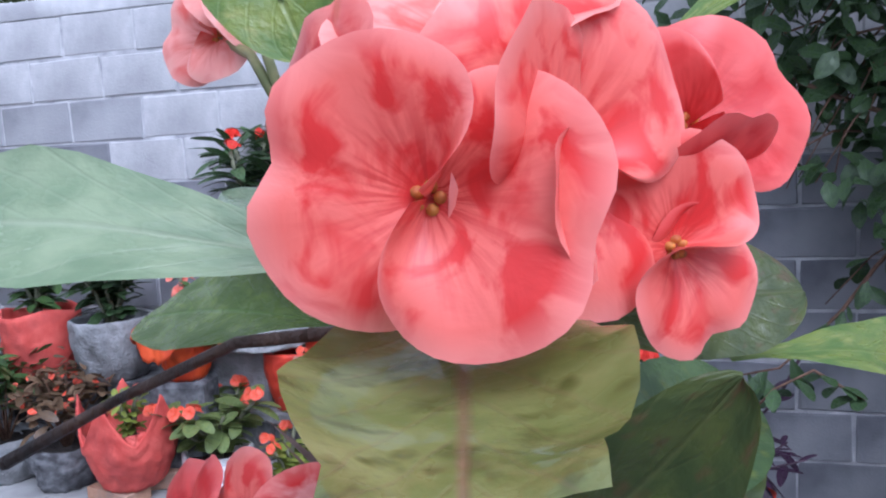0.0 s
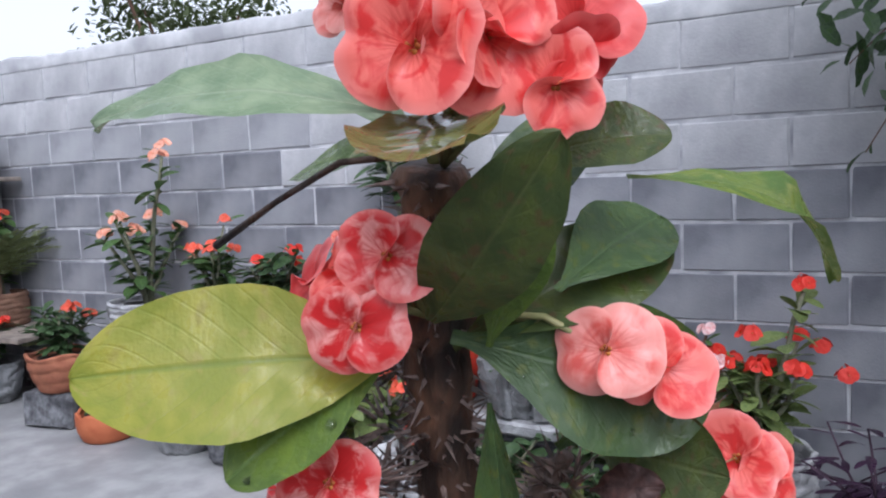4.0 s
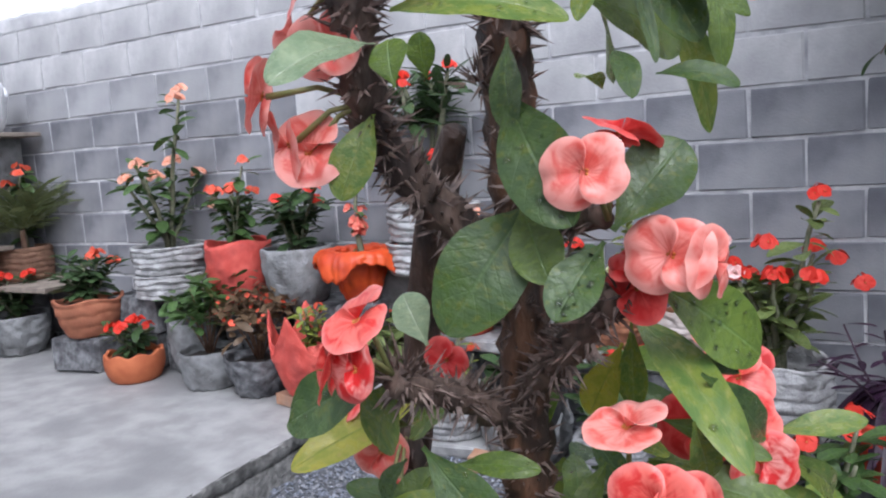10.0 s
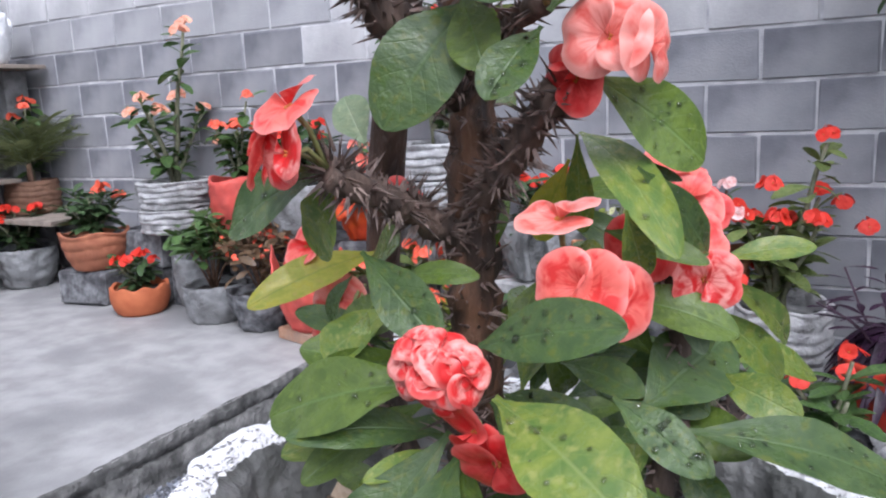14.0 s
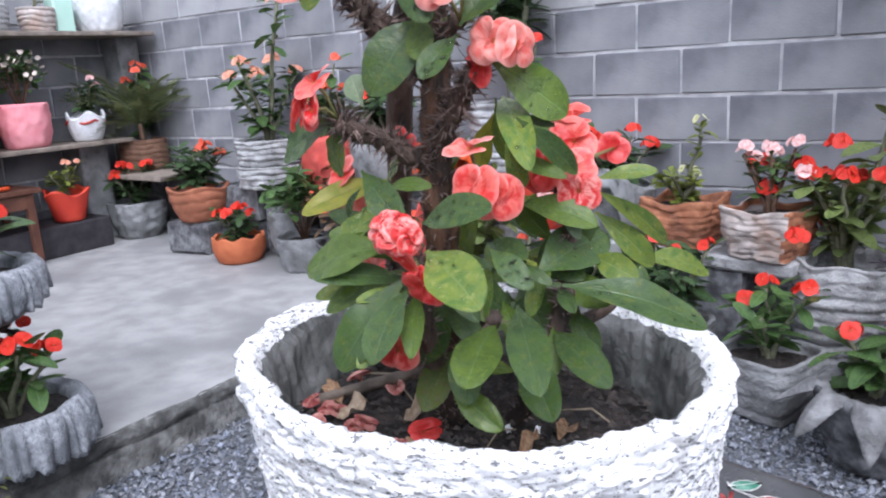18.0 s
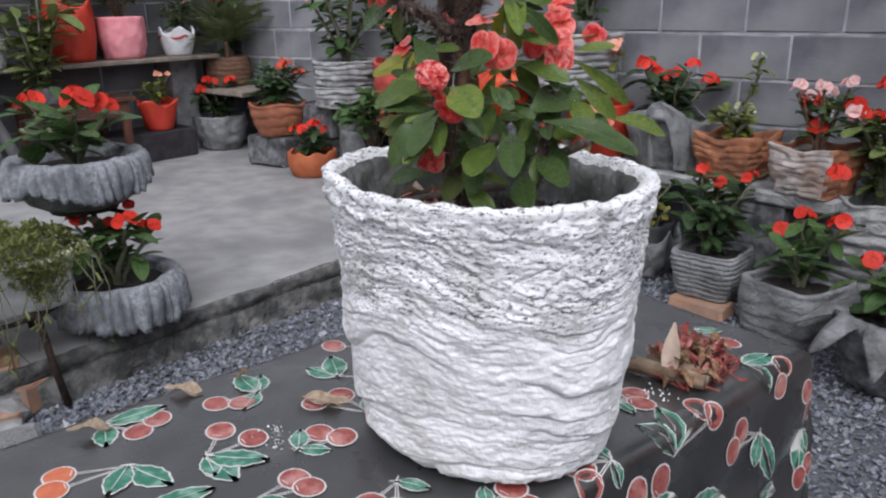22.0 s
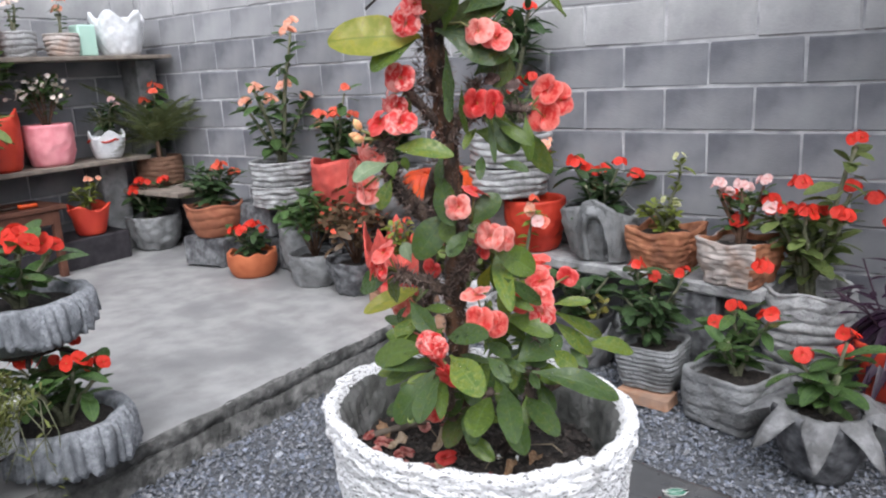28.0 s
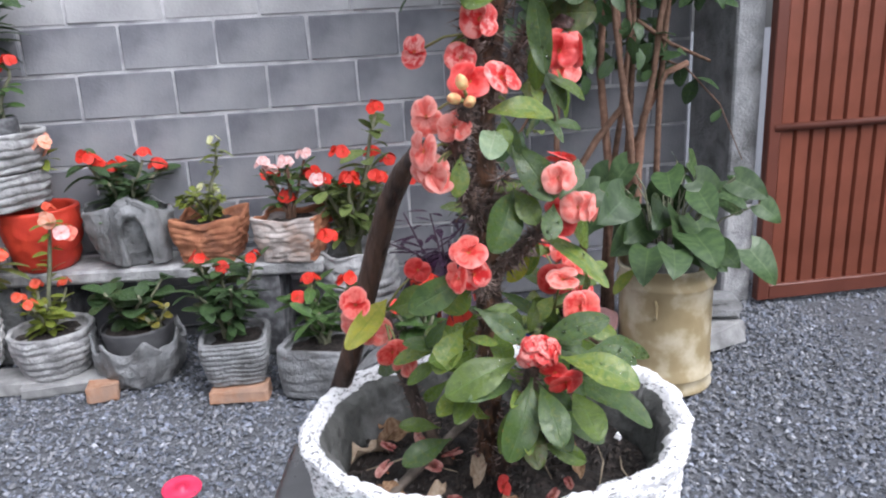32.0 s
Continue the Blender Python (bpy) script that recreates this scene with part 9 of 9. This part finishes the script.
bloom((1.062, -2.850, 1.142), (0.2, -0.4, 0.9), 0.0098, CORAL, 10, stalk=RC)
bloom((1.067, -2.796, 1.117), (0.5, -0.8, 0.2), 0.0085, CORAL_RED, 60, stalk=RC)
for k in range(15):
    a = k * 2.399
    q = 0.0105 * math.sqrt(k / 15)
    n = Vector((0.25 + 1.1 * math.cos(a) * q / 0.011, -0.8 + 0.1 * math.sin(a), 0.35 + 1.1 * math.sin(a) * q / 0.011))
    bloom((1.013 + 1.15 * q * math.cos(a), -2.983 + 0.3 * q, 1.090 + 0.85 * q * math.sin(a)), n, 0.0058, BLOTCH, 40 * k, cup=0.55, stalk=(1.012, -2.962, 1.07) if k == 0 else None)
bloom((1.034, -2.980, 1.062), (0.15, -0.85, -0.35), 0.0100, CORAL_RED, 100, stalk=(1.012, -2.962, 1.07))
bloom((1.026, -2.978, 1.070), (-0.3, -0.9, -0.2), 0.0090, CORAL_RED, 20, stalk=(1.012, -2.962, 1.07))
bloom((0.996, -2.963, 1.012), (0.35, -0.85, 0.1), 0.0105, CORAL, 90, stalk=(1.0, -2.94, 1.02))
BL = (0.900, -2.852, 1.085)
bloom((0.876, -2.855, 1.080), (-0.35, -0.9, 0.2), 0.0108, SALMON, 90, stalk=BL)
bloom((0.890, -2.864, 1.074), (0.3, -0.9, 0.1), 0.0108, SALMON, 80, stalk=BL)
bloom((0.876, -2.870, 1.103), (-0.2, -0.7, 0.6), 0.0105, CORAL, 30, stalk=BL)
bloom((0.905, -2.883, 1.060), (0.2, -0.9, -0.2), 0.0105, CORAL, 100, stalk=BL)
bloom((0.914, -2.890, 1.052), (0.5, -0.8, 0.0), 0.0095, SALMON, 40, stalk=BL)
bloom((0.934, -2.865, 1.128), (-0.1, -0.95, 0.2), 0.0085, CORAL_RED, 60, stalk=BL)

# the stake
stake = raw("wooden_stake", *tube([(0.849, -2.786, 0.972), (0.866, -2.800, 1.02), (0.884, -2.812, 1.08), (0.900, -2.826, 1.14), (0.914, -2.837, 1.185), (0.928, -2.847, 1.214), (0.945, -2.862, 1.240)], [0.0098, 0.0108, 0.0103, 0.0106, 0.0098, 0.0092, 0.0062], 14, 0.07, 4), STAKE, None)
tagged(stake, "dark wet wooden stake leaning from the rim against the stems", "stake")

# ---- litter on the soil and on the cloth ----
DRY = leaf_mat("dry_brown_leaf", (0.16, 0.085, 0.045), (0.30, 0.19, 0.11), (0.34, 0.24, 0.15), 0.7, None, 0.1, 8, 0.3)
DRY_RED = petal_mat("withered_red_bract", (0.24, 0.05, 0.045), (0.46, 0.20, 0.17), 110, 0.15)
dry = [leaf_mesh("dry_leaf", DRY, L, L * w, droop=d, fold=0.6, wave=0.3, nu=3, nv=8, seed=i) for i, (L, w, d) in enumerate(((0.038, 0.5, 0.4), (0.03, 0.6, -0.5), (0.045, 0.34, 0.2)))]
wilt = [flower_mesh("fallen_flower", DRY_RED, 0.0085, 30 + i, YELLOW_EYE, cup=c) for i, c in enumerate((0.5, 0.9, -0.5))]
fresh = [flower_mesh("fallen_flower", CORAL, 0.009, 40 + i, YELLOW_EYE, cup=c) for i, c in enumerate((0.4, 0.7))]
rd = random.Random(21)
SOIL_TOP = TZ + 0.002 + 0.279 * 0.80 + 0.010
PALE_TAN = leaf_mat("pale_tan_withered_leaf", (0.30, 0.22, 0.15), (0.44, 0.35, 0.26), (0.36, 0.27, 0.18), 0.75, None, 0.15, 8, 0.2)
FADED = petal_mat("faded_pink_bract", (0.44, 0.15, 0.13), (0.64, 0.34, 0.29), 90, 0.2)
tan_leaf = [leaf_mesh("dry_leaf", PALE_TAN, L, L * w, droop=d, fold=0.9, wave=0.5, nu=3, nv=8, seed=i) for i, (L, w, d) in enumerate(((0.052, 0.42, 0.5), (0.040, 0.55, -0.5)))]
faded = [flower_mesh("fallen_flower", FADED, 0.010, 60 + i, YELLOW_EYE, cup=c) for i, c in enumerate((0.9, 0.5, 1.2))]
for x, y, r, s, me in ((0.858, -2.862, 50, 1.0, tan_leaf[0]), (0.885, -2.828, 20, 0.9, dry[1]), (0.905, -2.815, 120, 0.8, dry[0]), (0.925, -2.815, 200, 0.9, dry[0]), (0.966, -2.928, 70, 0.7, tan_leaf[1]), (0.905, -2.925, 150, 0.7, dry[1]), (0.918, -2.945, 40, 0.6, tan_leaf[1]), (1.071, -2.897, 100, 0.8, dry[0]), (1.062, -2.935, 80, 0.7, dry[1]), (0.872, -2.905, 330, 0.7, dry[2]), (0.93, -2.80, 260, 0.8, dry[1]), (0.98, -2.955, 10, 0.6, dry[0])):
    ob = new("dry_leaf", me)
    ob.matrix_basis = aim((x, y, SOIL_TOP + 0.004), (math.cos(radians(r)), math.sin(radians(r)), 0.18), (rd.uniform(-0.5, 0.5), rd.uniform(-0.6, 0.2), 1), 0, s)
    tagged(ob, "curled pale tan leaf lying on the soil" if me in tan_leaf else "curled dry brown leaf lying on the soil", "dry leaf", "litter on the soil")
for x, y, s, me in ((0.892, -2.888, 1.0, faded[0]), (0.934, -2.890, 1.0, faded[2]), (0.955, -2.878, 1.25, wilt[1]), (0.985, -2.886, 1.35, faded[1]), (0.987, -2.934, 1.35, fresh[1]), (0.895, -2.845, 1.0, wilt[0]), (0.878, -2.930, 0.9, wilt[2]), (0.93, -2.835, 1.0, faded[1]), (0.915, -2.965, 0.9, faded[0])) + tuple((0.905 + 0.011 * k + rd.uniform(-0.01, 0.01), -2.935 - 0.025 * rd.random() - 0.002 * k, 0.75 + 0.3 * rd.random(), wilt[k % 3]) for k in range(9)) + ((1.03, -2.955, 0.8, wilt[1]), (1.05, -2.94, 0.7, wilt[0])):
    ob = new("fallen_flower", me)
    ob.matrix_basis = face((x, y, SOIL_TOP + 0.005), (rd.uniform(-0.9, 0.9), rd.uniform(-0.9, 0.2), 0.8), rd.uniform(0, 360), 0.72 * s) @ Matrix.Diagonal((1.0, 0.62, 1.5, 1.0))
    tagged(ob, "faded pink flower fallen on the wet soil" if me in faded else "coral flower fallen on the soil" if me in fresh else "withered red flower fallen on the soil", "fallen flower", "litter on the soil")
twig = raw("dry_twig", *tube([(0.887, -2.93, SOIL_TOP + 0.006), (0.92, -2.898, SOIL_TOP + 0.014), (0.945, -2.874, SOIL_TOP + 0.019), (0.985, -2.832, SOIL_TOP + 0.026)], [0.0036, 0.0046, 0.0042, 0.0054], 10, 0.16), mat("wet_grey_brown_twig", (0.085, 0.068, 0.055), (0.19, 0.155, 0.125), 60, 0.75, 0.8, 120), None)
tagged(twig, "long grey-brown twig lying across the soil", "twig")
STRAW = mat("pale_dry_straw", (0.20, 0.16, 0.11), (0.34, 0.28, 0.20), 60, 0.8, 0.2, 120)
for pts in (((1.094, -2.888), (1.088, -2.92), (1.073, -2.951)), ((1.04, -2.90), (1.034, -2.912), (1.036, -2.93)), ((0.872, -2.878), (0.91, -2.872), (0.955, -2.90)), ((1.09, -2.86), (1.075, -2.855), (1.05, -2.862)), ((1.108, -2.91), (1.10, -2.935), (1.103, -2.95))):
    ob = raw("straw", *tube([(x, y, SOIL_TOP + 0.005 + 0.004 * (k == 1)) for k, (x, y) in enumerate(pts)], [0.0006, 0.0009, 0.0005], 6, 0.1), STRAW, None)
    tagged(ob, "thin pale dry straw lying on the soil", "straw", "litter on the soil")
for x, y, s in ((1.119, -2.874, 1.0), (1.035, -2.900, 0.7), (1.052, -2.892, 0.5), (0.897, -2.90, 0.6)):
    ob = part("plaster_crumb", box_bm(0.0065 * s, 0.005 * s, 0.004 * s, 0.0015, 1, 0.002, int(x * 999)), WHITE_MAIN, None, smooth=False)
    ob.matrix_basis = pose(x, y, SOIL_TOP + 0.004, 10, 20, x * 900)
    tagged(ob, "small white flake of plaster on the soil", "crumb", "litter on the soil")
flat_leaf = [leaf_mesh("dry_leaf", PALE_TAN, L, L * 0.40, droop=0.25, fold=f, wave=0.18, nu=4, nv=12, seed=70 + i) for i, (L, f) in enumerate(((0.062, 0.35), (0.055, 0.6)))]
for k, (x, y, s, r) in enumerate(((0.800, -2.997, 1.15, 35), (0.655, -3.085, 1.0, 35), (0.700, -3.015, 0.6, 60), (0.660, -3.205, 0.9, 60))):
    ob = new("dry_leaf", (flat_leaf[0], flat_leaf[1], dry[1], flat_leaf[1])[k])
    ob.matrix_basis = aim((x, y, TZ + 0.008), (math.cos(radians(r)), math.sin(radians(r)), 0.05), (0, 0, 1), 0, s)
    tagged(ob, "curled dry tan leaf lying on the oilcloth", "dry leaf", "leaves on the cloth")
for k in range(34):
    a, q = rd.uniform(0, 6.28), rd.random() ** 0.5
    x, y = 1.122 + 0.036 * q * math.cos(a), -2.625 + 0.05 * q * math.sin(a)
    z = TZ + 0.006 + 0.045 * (1 - q) * rd.random()
    if k % 2 == 0:
        ob = new("dry_leaf", rd.choice(dry))
        ob.matrix_basis = aim((x, y, z + 0.004), (rd.uniform(-1, 1), rd.uniform(-1, 1), rd.uniform(-0.1, 0.4)), (0, 0, 1), rd.uniform(-30, 30), 0.9)
        tagged(ob, "curled dry leaf in a heap of clippings", "dry leaf", "heap of clippings on the cloth")
    else:
        ob = new("fallen_flower", rd.choice(wilt))
        ob.matrix_basis = face((x, y, z + 0.004), (rd.uniform(-0.8, 0.8), rd.uniform(-0.9, 0.3), 0.8), rd.uniform(0, 360), rd.uniform(0.6, 1.0))
        tagged(ob, "withered red flower in a heap of clippings", "fallen flower", "heap of clippings on the cloth")
big = raw("dry_leaf", *[q for q in leaf_shape(0.075, 0.022, 0.15, 0.3, 0.55, 0.1, 3, 10)[:2]], mat("pale_tan_dry_leaf", (0.50, 0.38, 0.30), (0.62, 0.50, 0.41), 60, 0.7, 0.2, 200), None)
big.matrix_basis = aim((1.112, -2.652, 0.772), (0.1, -0.36, -0.92), (0.25, -0.85, 0.3))
tagged(big, "long pale tan dry leaf leaning on the heap of clippings", "dry leaf", "heap of clippings on the cloth")
DRY_TWIG = mat("brown_dry_twig", (0.13, 0.085, 0.055), (0.27, 0.19, 0.13), 60, 0.8, 0.6, 140)
for k in range(4):
    tw = raw("dry_twig", *tube([(1.062 + 0.01 * k, -2.676 + 0.008 * k, 0.709 + 0.003 * k), (1.162, -2.668 + 0.010 * k, 0.711)], [0.0085 - 0.0012 * k] * 2, 8, 0.15, k), STRAW if k % 2 else DRY_TWIG, None)
    tagged(tw, "short cut dry twig under the clippings", "twig", "heap of clippings on the cloth")

rd = random.Random(33)
V, Fc = [], []
for k in range(1500):
    a, q = rd.uniform(0, 6.28), 0.77 * rd.random() ** 0.5
    x, y = PX + 0.183 * q * math.cos(a), PY + 0.157 * q * math.sin(a)
    z = TZ + 0.002 + 0.279 * 0.80 + 0.012 * (1 - q) + rd.uniform(-0.004, 0.005)
    w = rd.uniform(0.0015, 0.005)
    o = len(V)
    for dx, dy, dz in ((1, 0, 0), (-0.5, 0.8, 0), (-0.5, -0.8, 0), (0, 0, 0.8)):
        V.append((x + w * dx * rd.uniform(0.6, 1.3), y + w * dy, z + w * dz))
    Fc += [(o, o + 1, o + 3), (o + 1, o + 2, o + 3), (o + 2, o, o + 3)]
crumb = raw("soil_crumbs", V, Fc, mat("dark_crumbs", (0.012, 0.010, 0.009), (0.035, 0.028, 0.024), 300, 0.7, 0.0, c3=(0.085, 0.065, 0.055), s3=170), None, False)
tagged(crumb, "loose dark soil crumbs and bits of bark in the pot", "soil crumbs", kind="stuff")
V, Fc = [], []
for k in range(330):
    a, q = rd.uniform(0, 6.28), rd.random() ** 0.6
    c = Vector((1.124 + 0.047 * q * math.cos(a), -2.620 + 0.060 * q * math.sin(a), TZ + 0.006 + 0.066 * (1 - q) ** 1.3 * rd.random() * (0.6 + 0.4 * math.sin(3 * a))))
    d = Vector((rd.uniform(-1, 1), rd.uniform(-1, 1), rd.uniform(-0.5, 0.6))).normalized()
    side = d.orthogonal().normalized() * rd.uniform(0.0006, 0.0030)
    L = rd.uniform(0.006, 0.026)
    o = len(V)
    for i in range(4):
        m = c + d * L * i / 3 + Vector((0, 0, 0.006 * math.sin(i * 1.1 + k)))
        V += [tuple(m + side), tuple(m - side)]
    Fc += [(o + 2 * i, o + 2 * i + 1, o + 2 * i + 3, o + 2 * i + 2) for i in range(3)]
shred = raw("clippings", V, Fc, mat("shredded_red_bracts", (0.10, 0.012, 0.012), (0.42, 0.07, 0.06), 90, 0.6, 0.2, 300, c3=(0.16, 0.085, 0.05), s3=55), None)
tagged(shred, "heap of shredded withered red flowers on the oilcloth", "clippings", kind="stuff")
